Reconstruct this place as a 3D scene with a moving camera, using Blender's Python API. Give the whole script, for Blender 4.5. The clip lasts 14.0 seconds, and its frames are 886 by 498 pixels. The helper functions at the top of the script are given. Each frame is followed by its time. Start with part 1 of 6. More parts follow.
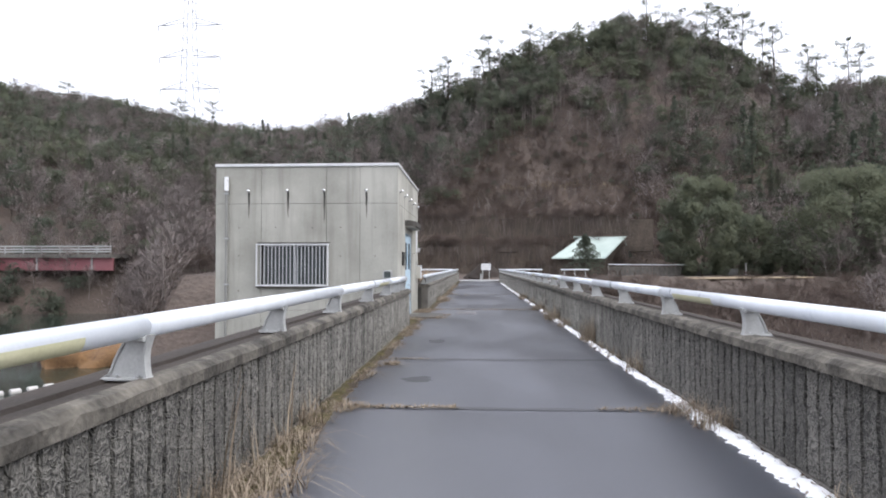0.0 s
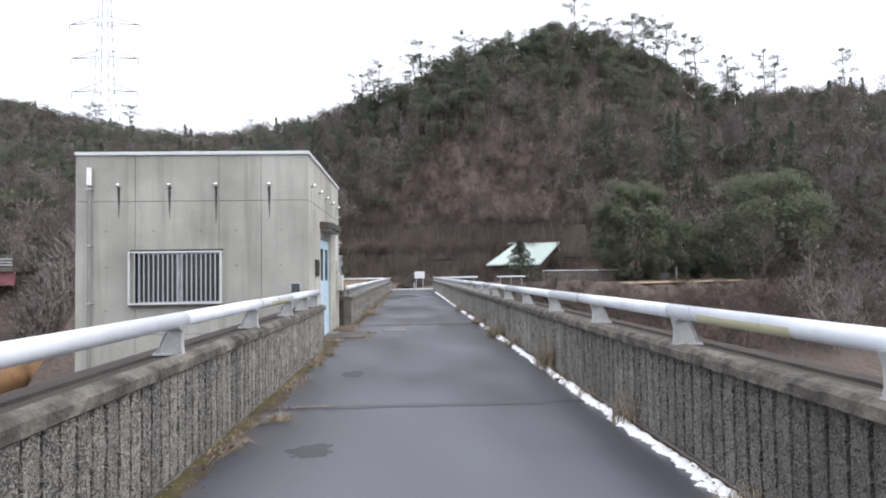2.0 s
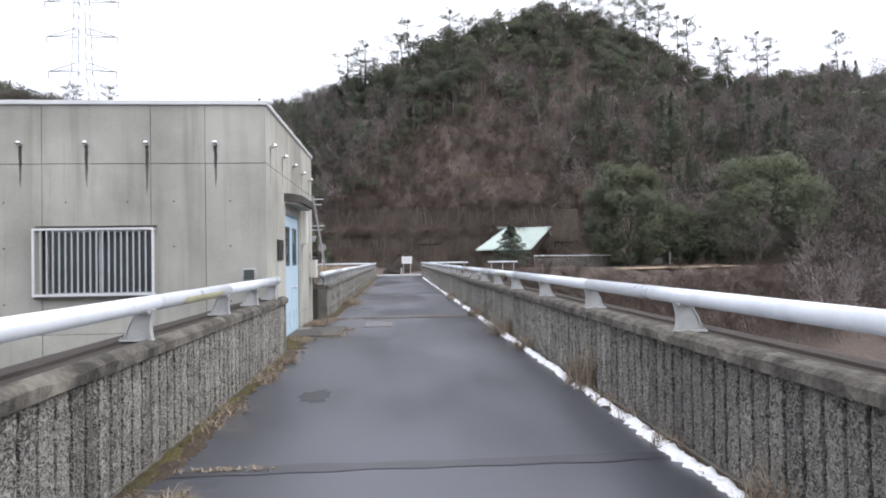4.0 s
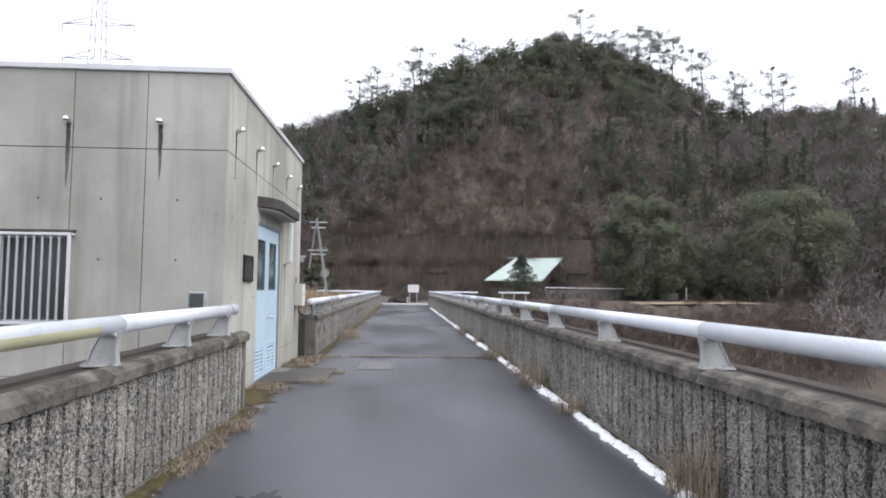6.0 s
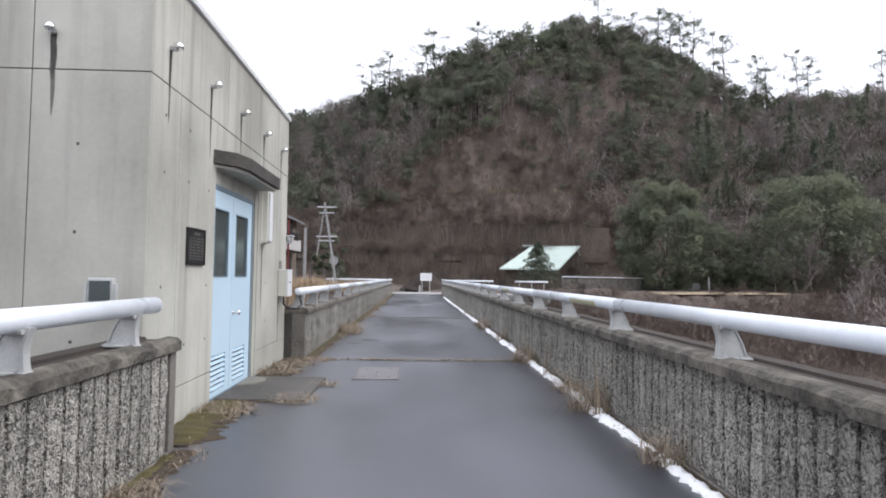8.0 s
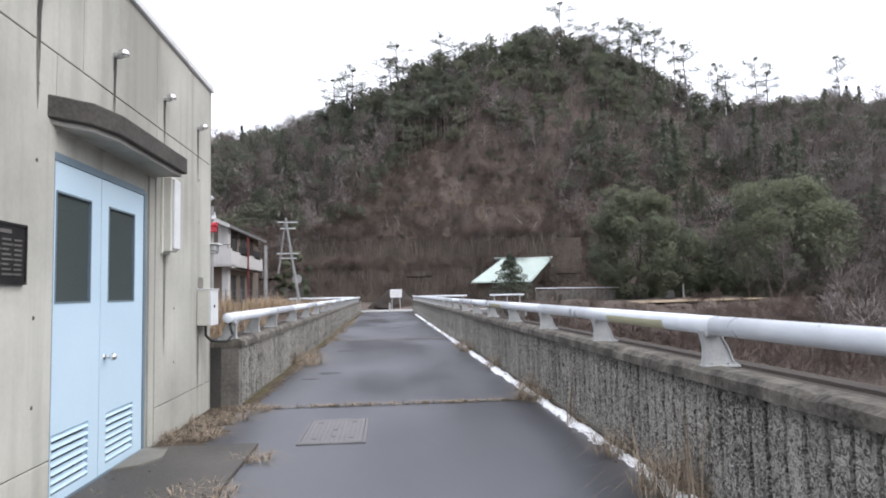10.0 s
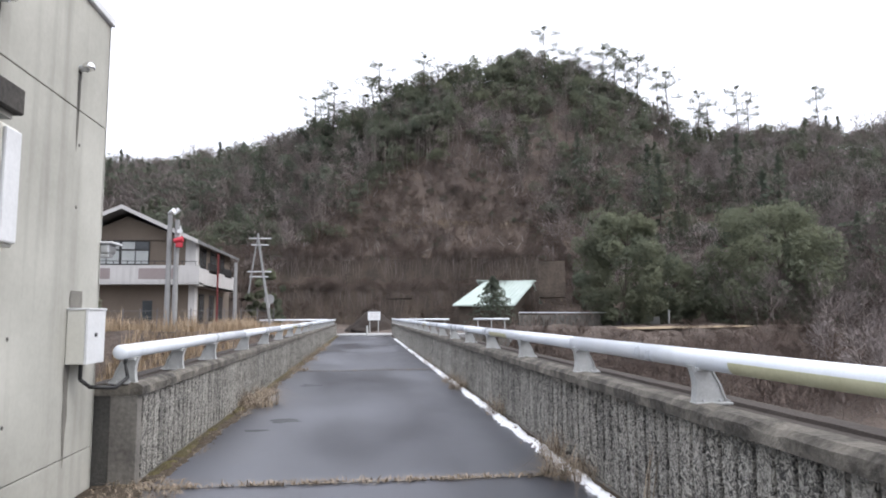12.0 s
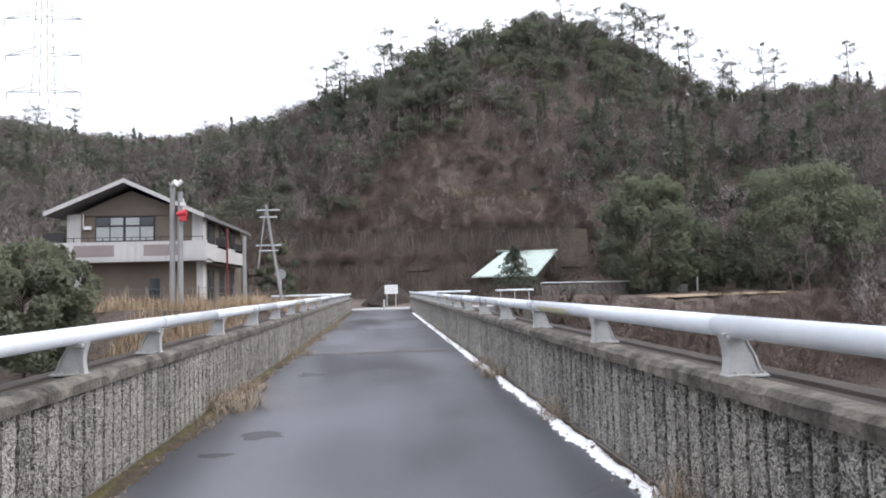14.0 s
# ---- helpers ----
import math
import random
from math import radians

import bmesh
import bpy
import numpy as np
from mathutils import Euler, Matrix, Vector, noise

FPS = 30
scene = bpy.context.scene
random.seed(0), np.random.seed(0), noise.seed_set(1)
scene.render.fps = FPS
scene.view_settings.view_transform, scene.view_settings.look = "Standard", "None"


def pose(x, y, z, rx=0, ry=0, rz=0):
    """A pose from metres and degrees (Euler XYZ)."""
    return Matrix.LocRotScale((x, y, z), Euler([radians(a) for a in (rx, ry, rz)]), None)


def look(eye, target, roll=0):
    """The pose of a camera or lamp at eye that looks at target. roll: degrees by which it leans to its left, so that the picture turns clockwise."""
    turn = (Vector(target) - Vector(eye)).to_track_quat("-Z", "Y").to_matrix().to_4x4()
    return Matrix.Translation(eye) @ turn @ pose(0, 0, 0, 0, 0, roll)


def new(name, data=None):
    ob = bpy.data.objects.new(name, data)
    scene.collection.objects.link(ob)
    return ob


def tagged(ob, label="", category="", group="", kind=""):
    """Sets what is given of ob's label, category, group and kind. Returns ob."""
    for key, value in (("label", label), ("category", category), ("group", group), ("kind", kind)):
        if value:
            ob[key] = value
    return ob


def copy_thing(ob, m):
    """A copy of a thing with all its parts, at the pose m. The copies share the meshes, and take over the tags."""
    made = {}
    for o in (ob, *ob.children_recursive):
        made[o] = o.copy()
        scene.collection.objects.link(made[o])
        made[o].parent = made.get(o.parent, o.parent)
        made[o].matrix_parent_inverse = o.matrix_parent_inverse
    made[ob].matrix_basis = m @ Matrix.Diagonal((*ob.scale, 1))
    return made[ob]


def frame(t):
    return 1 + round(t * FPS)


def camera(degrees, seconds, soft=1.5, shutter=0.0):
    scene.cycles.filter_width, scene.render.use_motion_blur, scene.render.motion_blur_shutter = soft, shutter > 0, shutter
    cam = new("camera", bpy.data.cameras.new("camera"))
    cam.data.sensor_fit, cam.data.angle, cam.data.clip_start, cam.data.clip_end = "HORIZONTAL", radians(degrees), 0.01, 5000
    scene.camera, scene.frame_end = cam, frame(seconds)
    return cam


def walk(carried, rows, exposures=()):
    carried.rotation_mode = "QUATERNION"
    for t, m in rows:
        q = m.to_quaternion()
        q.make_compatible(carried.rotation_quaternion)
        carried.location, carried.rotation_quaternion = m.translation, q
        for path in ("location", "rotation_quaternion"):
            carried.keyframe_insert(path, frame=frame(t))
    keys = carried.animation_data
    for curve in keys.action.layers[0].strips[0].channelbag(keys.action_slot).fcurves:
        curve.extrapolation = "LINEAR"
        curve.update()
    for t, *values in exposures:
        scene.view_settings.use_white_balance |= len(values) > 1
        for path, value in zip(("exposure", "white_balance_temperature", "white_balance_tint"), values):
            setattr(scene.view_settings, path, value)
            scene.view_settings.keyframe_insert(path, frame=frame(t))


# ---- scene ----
cam = camera(68.5, 14.0, soft=1.9)
PATH = [
    (0, (-0.227, -0.237, 1.322), (-0.326, 1.759, 1.374), 0.0),
    (0.5, (-0.154, 0.332, 1.336), (-0.135, 2.331, 1.395), 0.2),
    (1, (-0.14, 1.002, 1.326), (-0.117, 3.0, 1.401), -0.7),
    (1.5, (-0.088, 1.65, 1.335), (-0.02, 3.648, 1.41), -0.8),
    (2, (-0.125, 2.285, 1.344), (-0.021, 4.281, 1.419), -0.9),
    (2.5, (-0.056, 2.942, 1.331), (0.046, 4.939, 1.373), -1.2),
    (3, (-0.067, 3.545, 1.341), (0.072, 5.54, 1.36), -1.0),
    (5.5, (-0.117, 6.73, 1.273), (0.013, 8.724, 1.369), -0.3),
    (6, (-0.054, 7.317, 1.279), (0.066, 9.31, 1.4), 0.6),
    (6.5, (-0.074, 7.88, 1.282), (-0.015, 9.876, 1.387), 0.1),
    (7, (-0.002, 8.433, 1.268), (0.057, 10.43, 1.352), 0.8),
    (9.5, (-0.005, 11.407, 1.255), (0.137, 13.399, 1.367), -0.6),
    (10, (-0.01, 11.984, 1.25), (0.168, 13.971, 1.383), -1.1),
    (10.5, (0.043, 12.557, 1.25), (0.257, 14.54, 1.399), -0.8),
    (11, (0.025, 13.13, 1.265), (0.253, 15.11, 1.423), -0.4),
    (11.5, (0.085, 13.722, 1.268), (0.327, 15.699, 1.452), 0.1),
    (12, (0.05, 14.254, 1.276), (0.29, 16.229, 1.478), -0.3),
    (12.5, (0.111, 14.849, 1.273), (0.326, 16.826, 1.489), -0.1),
    (13, (0.13, 15.43, 1.262), (0.37, 17.408, 1.44), -0.1),
    (13.5, (0.163, 16.061, 1.248), (0.376, 18.043, 1.405), -1.1),
    (14, (0.185, 16.614, 1.254), (0.373, 18.602, 1.373), -1.5),
]
walk(cam, [(t, look(eye, target, roll)) for t, eye, target, roll in PATH], exposures=[(0, 0.18), (3, 0.15), (6, 0.1), (9.5, 0.2), (14, 0.28)])

# ---- world and light: bright overcast ----
world = bpy.data.worlds.new("overcast_sky")
scene.world = world
world.use_nodes = True
wn, wl = world.node_tree.nodes, world.node_tree.links
bg = wn["Background"]
sky = wn.new("ShaderNodeTexSky")
sky.sky_type = "NISHITA"
sky.sun_disc = False
sky.sun_elevation, sky.sun_rotation = radians(45), radians(106)
sky.air_density, sky.dust_density, sky.ozone_density = 1.0, 6.0, 1.0
cloud = wn.new("ShaderNodeMix")
cloud.data_type = "RGBA"
cloud.inputs[0].default_value = 0.93
geo = wn.new("ShaderNodeTexCoord")
sep = wn.new("ShaderNodeSeparateXYZ")
wl.new(geo.outputs["Generated"], sep.inputs[0])
ramp = wn.new("ShaderNodeMapRange")
ramp.inputs["From Min"].default_value, ramp.inputs["From Max"].default_value = 0.0, 1.0
ramp.inputs["To Min"].default_value, ramp.inputs["To Max"].default_value = 11.0, 22.0
wl.new(sep.outputs["Z"], ramp.inputs["Value"])
tone = wn.new("ShaderNodeVectorMath")
tone.operation = "SCALE"
tone.inputs[0].default_value = (0.965, 0.99, 1.105)
wl.new(ramp.outputs[0], tone.inputs["Scale"])
wl.new(sky.outputs[0], cloud.inputs["A"])
wl.new(tone.outputs[0], cloud.inputs["B"])
wl.new(cloud.outputs["Result"], bg.inputs["Color"])
bg.inputs["Strength"].default_value = 0.1
sun_data = bpy.data.lights.new("sun", "SUN")
sun_data.energy, sun_data.angle, sun_data.color = 1.3, radians(40), (1.0, 0.97, 0.93)
sun = new("sun", sun_data)
sun.matrix_world = look((50, -14, 52), (0, 0, 0))


# ---- materials ----
def links_of(m):
    return m.node_tree.nodes, m.node_tree.links


def surface(name, dark, light, big=1.5, fine=40.0, rough=0.8, bump=0.3, depth=0.01, metal=0.0, per_piece=0.0,
            streak=0.0, streak_colour=(0.05, 0.05, 0.045), attribute="", rough_var=0.1, squash=(1, 1, 1), spec=0.5):
    """A surface with variation at two scales, relief, and optional vertical weather streaks."""
    m = bpy.data.materials.new(name)
    m.use_nodes = True
    n, l = links_of(m)
    b = n["Principled BSDF"]
    b.inputs["Metallic"].default_value = metal
    b.inputs["Specular IOR Level"].default_value = spec
    pos = n.new("ShaderNodeNewGeometry")
    scaled = n.new("ShaderNodeVectorMath")
    scaled.operation = "MULTIPLY"
    scaled.inputs[1].default_value = squash
    l.new(pos.outputs["Position"], scaled.inputs[0])
    na, nb = n.new("ShaderNodeTexNoise"), n.new("ShaderNodeTexNoise")
    na.inputs["Scale"].default_value, na.inputs["Detail"].default_value = big, 6
    nb.inputs["Scale"].default_value, nb.inputs["Detail"].default_value = fine, 4
    l.new(scaled.outputs[0], na.inputs["Vector"])
    l.new(scaled.outputs[0], nb.inputs["Vector"])
    mixf = n.new("ShaderNodeMath")
    mixf.operation = "MULTIPLY_ADD"
    l.new(na.outputs[0], mixf.inputs[0])
    mixf.inputs[1].default_value = 1.3
    sub = n.new("ShaderNodeMath")
    sub.operation = "MULTIPLY_ADD"
    l.new(nb.outputs[0], sub.inputs[0])
    sub.inputs[1].default_value, sub.inputs[2].default_value = 0.9, -0.6
    l.new(sub.outputs[0], mixf.inputs[2])
    fac = mixf.outputs[0]
    if per_piece:
        info = n.new("ShaderNodeObjectInfo")
        add = n.new("ShaderNodeMath")
        add.operation = "MULTIPLY_ADD"
        l.new(info.outputs["Random"], add.inputs[0])
        add.inputs[1].default_value = per_piece
        l.new(fac, add.inputs[2])
        off = n.new("ShaderNodeMath")
        off.operation = "SUBTRACT"
        l.new(add.outputs[0], off.inputs[0])
        off.inputs[1].default_value = per_piece / 2
        fac = off.outputs[0]
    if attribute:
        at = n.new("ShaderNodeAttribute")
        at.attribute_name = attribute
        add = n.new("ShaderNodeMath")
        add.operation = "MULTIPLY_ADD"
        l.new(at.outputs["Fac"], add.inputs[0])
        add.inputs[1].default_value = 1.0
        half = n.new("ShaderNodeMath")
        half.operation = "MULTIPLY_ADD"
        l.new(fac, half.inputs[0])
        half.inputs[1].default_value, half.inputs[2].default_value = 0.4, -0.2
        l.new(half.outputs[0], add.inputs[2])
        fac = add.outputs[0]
    ramp = n.new("ShaderNodeMix")
    ramp.data_type = "RGBA"
    ramp.inputs["A"].default_value, ramp.inputs["B"].default_value = (*dark, 1), (*light, 1)
    l.new(fac, ramp.inputs[0])
    out = ramp.outputs["Result"]
    if streak:
        st = n.new("ShaderNodeTexNoise")
        st.inputs["Scale"].default_value, st.inputs["Detail"].default_value = 1.0, 5
        sm = n.new("ShaderNodeVectorMath")
        sm.operation = "MULTIPLY"
        sm.inputs[1].default_value = (5.0, 5.0, 0.35)
        l.new(pos.outputs["Position"], sm.inputs[0])
        l.new(sm.outputs[0], st.inputs["Vector"])
        rng = n.new("ShaderNodeMapRange")
        rng.inputs["From Min"].default_value, rng.inputs["From Max"].default_value = 0.5, 0.72
        rng.inputs["To Max"].default_value = streak
        l.new(st.outputs[0], rng.inputs["Value"])
        mx = n.new("ShaderNodeMix")
        mx.data_type = "RGBA"
        mx.inputs["B"].default_value = (*streak_colour, 1)
        l.new(rng.outputs[0], mx.inputs[0])
        l.new(out, mx.inputs["A"])
        out = mx.outputs["Result"]
    l.new(out, b.inputs["Base Color"])
    rv = n.new("ShaderNodeMapRange")
    rv.inputs["To Min"].default_value, rv.inputs["To Max"].default_value = rough - rough_var, min(1.0, rough + rough_var)
    l.new(na.outputs[0], rv.inputs["Value"])
    l.new(rv.outputs[0], b.inputs["Roughness"])
    if bump:
        bp = n.new("ShaderNodeBump")
        bp.inputs["Strength"].default_value, bp.inputs["Distance"].default_value = bump, depth
        l.new(nb.outputs[0], bp.inputs["Height"])
        l.new(bp.outputs[0], b.inputs["Normal"])
    return m


concrete = surface("board_marked_concrete", (0.310, 0.306, 0.270), (0.508, 0.502, 0.452), 0.8, 30, 0.85, 0.12, 0.003, streak=0.5,
                   streak_colour=(0.20, 0.19, 0.165))
concrete_dark = surface("stained_concrete", (0.06, 0.055, 0.05), (0.24, 0.225, 0.2), 2.5, 30, 0.85, 0.5, 0.01, streak=0.55,
                        streak_colour=(0.05, 0.048, 0.042))
coping_stone = surface("mossy_coping_concrete", (0.0, 0.0, 0.0), (0.20, 0.182, 0.153), 5.0, 34, 0.9, 0.9, 0.014, streak=0.85, streak_colour=(0.028, 0.025, 0.021))
_n, _l = links_of(coping_stone)
_n["Math"].inputs[1].default_value = 2.2
_n["Math.001"].inputs[2].default_value = -1.05
_n["Mix"].inputs["A"].default_value = (0.03, 0.027, 0.023, 1)
_n["Mix"].clamp_factor = True
coping_dirt = surface("brown_dirt_on_coping", (0.018, 0.014, 0.011), (0.062, 0.048, 0.039), 3.0, 60, 0.95, 0.6, 0.01)
rib_concrete = surface("bush_hammered_rib", (0.0, 0.0, 0.0), (0.52, 0.496, 0.445), 5.0, 46, 0.9, 1.0, 0.035, per_piece=0.25, streak=0.42, streak_colour=(0.055, 0.052, 0.047))
_n, _l = links_of(rib_concrete)
_n["Noise Texture.001"].inputs["Detail"].default_value = 1.6
_n["Noise Texture.001"].inputs["Distortion"].default_value = 1.5
_n["Noise Texture.001"].inputs["Scale"].default_value = 36.0
_n["Math.001"].inputs[1].default_value, _n["Math.001"].inputs[2].default_value = 3.5, -1.67
_n["Math"].inputs[1].default_value = 0.9
_n["Mix"].inputs["A"].default_value = (0.06, 0.058, 0.054, 1)
_n["Mix"].clamp_factor = True
# each rib carries its own amount of dark algae in its object colour (white is clean)
_i, _s, _m = _n.new("ShaderNodeObjectInfo"), _n.new("ShaderNodeMath"), _n.new("ShaderNodeMix")
_s.operation = "SUBTRACT"
_s.inputs[0].default_value = 1.0
_l.new(_i.outputs["Color"], _s.inputs[1])
_m.data_type = "RGBA"
_m.inputs["B"].default_value = (0.05, 0.048, 0.044, 1)
_b = _n["Principled BSDF"].inputs["Base Color"]
_l.new(_b.links[0].from_socket, _m.inputs["A"])
_l.new(_s.outputs[0], _m.inputs[0])
_l.new(_m.outputs["Result"], _b)
# near-black: shade of grooves and holes put into the colour; also used for stains
groove_dark = surface("groove_shade_and_stain_concrete", (0.03, 0.03, 0.028), (0.1, 0.095, 0.085), 3, 40, 0.9, 0.5, 0.01)
asphalt = surface("wet_asphalt", (0.026, 0.028, 0.036), (0.072, 0.076, 0.094), 0.45, 130, 0.385, 0.30, 0.003, rough_var=0.11, spec=1.0, squash=(1.1, 0.45, 1.0))
asphalt.node_tree.nodes["Map Range"].inputs["From Min"].default_value = 0.32
asphalt.node_tree.nodes["Map Range"].inputs["From Max"].default_value = 0.68
for _m in (asphalt, concrete):
    _m.node_tree.nodes["Math"].inputs[1].default_value = 2.1
    _m.node_tree.nodes["Math.001"].inputs[2].default_value = -1.0
    _m.node_tree.nodes["Mix"].clamp_factor = True
_n = concrete.node_tree.nodes
_n["Math"].inputs[1].default_value = 2.7
_n["Math.001"].inputs[1].default_value, _n["Math.001"].inputs[2].default_value = 0.4, -1.03
joint_fill = surface("dark_joint_sealant", (0.012, 0.012, 0.012), (0.045, 0.042, 0.036), 3, 60, 0.8, 0.5, 0.006)
painted_steel = surface("white_painted_rail", (0.62, 0.67, 0.73), (0.80, 0.83, 0.87), 3.0, 90, 0.3, 0.08, 0.001, streak=0.22, streak_colour=(0.4, 0.41, 0.40))
post_metal = surface("grey_cast_aluminium", (0.32, 0.325, 0.32), (0.52, 0.53, 0.525), 9.0, 80, 0.6, 0.3, 0.002, metal=0.1)
reflector = surface("yellowed_reflective_tape", (0.42, 0.41, 0.25), (0.6, 0.58, 0.40), 6, 60, 0.5, 0.1, 0.001)
seam_black = surface("black_seam", (0.015, 0.015, 0.016), (0.05, 0.05, 0.05), 6, 60, 0.6, 0.1, 0.001)
steel = surface("galvanised_steel", (0.42, 0.43, 0.44), (0.6, 0.61, 0.62), 8, 80, 0.4, 0.1, 0.001, metal=0.7)
chrome = surface("bright_steel", (0.7, 0.7, 0.7), (0.8, 0.8, 0.8), 8, 60, 0.2, 0.0, 0.001, metal=1.0, rough_var=0.05)
roof_cap = surface("white_metal_flashing", (0.6, 0.61, 0.62), (0.78, 0.79, 0.8), 3, 40, 0.4, 0.1, 0.001)
door_blue = surface("pale_blue_door_paint", (0.48, 0.63, 0.745), (0.56, 0.71, 0.815), 1.2, 60, 0.42, 0.05, 0.001)
frame_blue = surface("grey_blue_frame_paint", (0.10, 0.15, 0.19), (0.18, 0.24, 0.29), 3, 60, 0.5, 0.1, 0.001)
dark_metal = surface("dark_bronze", (0.012, 0.012, 0.014), (0.04, 0.038, 0.038), 6, 60, 0.45, 0.3, 0.003, metal=0.4)
plaque_line = surface("worn_bronze_lettering", (0.09, 0.085, 0.08), (0.16, 0.15, 0.14), 6, 60, 0.5, 0.1, 0.001)
stain = surface("black_water_stain", (0.10, 0.095, 0.085), (0.2, 0.19, 0.165), 6, 40, 0.9, 0.2, 0.003)
glass_dark = surface("grey_wired_glass", (0.05, 0.065, 0.065), (0.085, 0.10, 0.10), 0.8, 60, 0.12, 0.05, 0.001, rough_var=0.05)
# near-black colour standing in for the shade of unlit insides
interior_shade = surface("unlit_interior_black", (0.008, 0.009, 0.01), (0.02, 0.022, 0.024), 1, 30, 0.3, 0.0, 0.001)
cream_plastic = surface("cream_enamel", (0.55, 0.54, 0.48), (0.68, 0.67, 0.6), 3, 40, 0.45, 0.05, 0.001)
iron = surface("worn_cast_iron", (0.10, 0.095, 0.10), (0.2, 0.19, 0.195), 6, 90, 0.55, 0.8, 0.006, metal=0.2)
cable = surface("black_cable", (0.012, 0.012, 0.012), (0.03, 0.03, 0.03), 6, 60, 0.5, 0.0, 0.001)
pad_concrete = surface("wet_pad_concrete", (0.028, 0.025, 0.022), (0.10, 0.09, 0.078), 2.2, 50, 0.6, 0.4, 0.006)
snow_mat = surface("old_snow", (0.86, 0.865, 0.88), (0.94, 0.94, 0.95), 8, 60, 0.7, 0.6, 0.01)
moss = surface("moss_and_dirt", (0.030, 0.022, 0.010), (0.125, 0.105, 0.028), 4, 90, 0.95, 1.0, 0.02)
litter = surface("brown_litter", (0.022, 0.016, 0.011), (0.10, 0.072, 0.045), 8, 90, 0.95, 1.0, 0.02)
dry_grass = surface("dry_straw", (0.12, 0.088, 0.06), (0.44, 0.36, 0.27), 9, 60, 0.85, 0.0, 0.01, attribute="tint")
reed = surface("golden_reed", (0.22, 0.155, 0.095), (0.5, 0.39, 0.27), 2, 20, 0.85, 0.0, 0.01, attribute="tint")


# ---- building helpers ----
def box(bm, x0, y0, z0, x1, y1, z1, bevel=0.0):
    """Adds a box between two corners, with chamfered edges if asked."""
    r = bmesh.ops.create_cube(bm, size=1)
    for v in r["verts"]:
        v.co = Vector(((x0 + x1) / 2 + v.co.x * (x1 - x0), (y0 + y1) / 2 + v.co.y * (y1 - y0), (z0 + z1) / 2 + v.co.z * (z1 - z0)))
    if bevel:
        es = list({e for v in r["verts"] for e in v.link_edges})
        bmesh.ops.bevel(bm, geom=es, offset=bevel, segments=2, affect="EDGES", profile=0.5)
    return bm


def boxes(*rows, bevel=0.0):
    bm = bmesh.new()
    for r in rows:
        box(bm, *r, bevel=bevel)
    return bm


def tube(bm, a, b, r0, r1=None, seg=10, caps=True):
    """A tapered round bar from a to b."""
    a, b = Vector(a), Vector(b)
    d = b - a
    r = bmesh.ops.create_cone(bm, cap_ends=caps, segments=seg, radius1=r0, radius2=r0 if r1 is None else r1, depth=d.length)
    m = Matrix.Translation((a + b) / 2) @ d.to_track_quat("Z", "Y").to_matrix().to_4x4()
    bmesh.ops.transform(bm, matrix=m, verts=r["verts"])
    return bm


def prism(bm, outline, axis, lo, hi):
    """Extrudes an outline of 2D points along an axis ("x", "y" or "z") from lo to hi."""
    def at(p, q):
        return {"x": (q, p[0], p[1]), "y": (p[0], q, p[1]), "z": (p[0], p[1], q)}[axis]
    va = [bm.verts.new(at(p, lo)) for p in outline]
    vb = [bm.verts.new(at(p, hi)) for p in outline]
    bm.faces.new(va)
    bm.faces.new(vb[::-1])
    n = len(outline)
    for i in range(n):
        bm.faces.new((va[i], vb[i], vb[(i + 1) % n], va[(i + 1) % n]))
    bmesh.ops.recalc_face_normals(bm, faces=bm.faces)
    return bm


def mesh_of(name, bm, material, smooth=False):
    me = bpy.data.meshes.new(name)
    bmesh.ops.recalc_face_normals(bm, faces=bm.faces)
    bm.to_mesh(me)
    bm.free()
    me.materials.append(material)
    if smooth:
        me.shade_smooth()
    return me


def part(name, bm, material, parent, label="", smooth=False):
    """Links a bmesh as one mesh object under a thing or under a part."""
    ob = new(name, mesh_of(name, bm, material, smooth))
    ob.parent = parent
    ob.matrix_parent_inverse = parent.matrix_basis.inverted() if parent.parent is None else Matrix()
    return tagged(ob, label)


def thing(name, label, category, at=(0, 0, 0), group="", kind=""):
    ob = new(name)
    ob.empty_display_size = 0.1
    ob.matrix_basis = Matrix.Translation(at)
    ob.matrix_world = ob.matrix_basis
    return tagged(ob, label, category, group, kind)


def single(name, bm, material, label, category, group="", kind="", smooth=False):
    return tagged(new(name, mesh_of(name, bm, material, smooth)), label, category, group, kind)


def cloud_mesh(name, verts, faces, material, tint=None, outward=None):
    """A mesh from whole arrays; faces all have the same corner count. tint: one number a vertex; outward: soft crown normals."""
    verts, faces = np.asarray(verts, dtype=np.float32), np.asarray(faces, dtype=np.int32)
    me = bpy.data.meshes.new(name)
    k = faces.shape[1]
    me.vertices.add(len(verts))
    me.vertices.foreach_set("co", verts.ravel())
    me.loops.add(faces.size)
    me.loops.foreach_set("vertex_index", faces.ravel())
    me.polygons.add(len(faces))
    me.polygons.foreach_set("loop_start", np.arange(0, faces.size, k, dtype=np.int32))
    me.polygons.foreach_set("loop_total", np.full(len(faces), k, dtype=np.int32))
    if tint is not None:
        at = me.attributes.new("tint", "FLOAT", "POINT")
        at.data.foreach_set("value", np.asarray(tint, dtype=np.float32))
    if outward is not None:
        at = me.attributes.new("outward", "FLOAT_VECTOR", "POINT")
        at.data.foreach_set("vector", np.asarray(outward, dtype=np.float32).ravel())
    me.update(calc_edges=True)
    me.materials.append(material)
    return me


rng = np.random.default_rng(7)

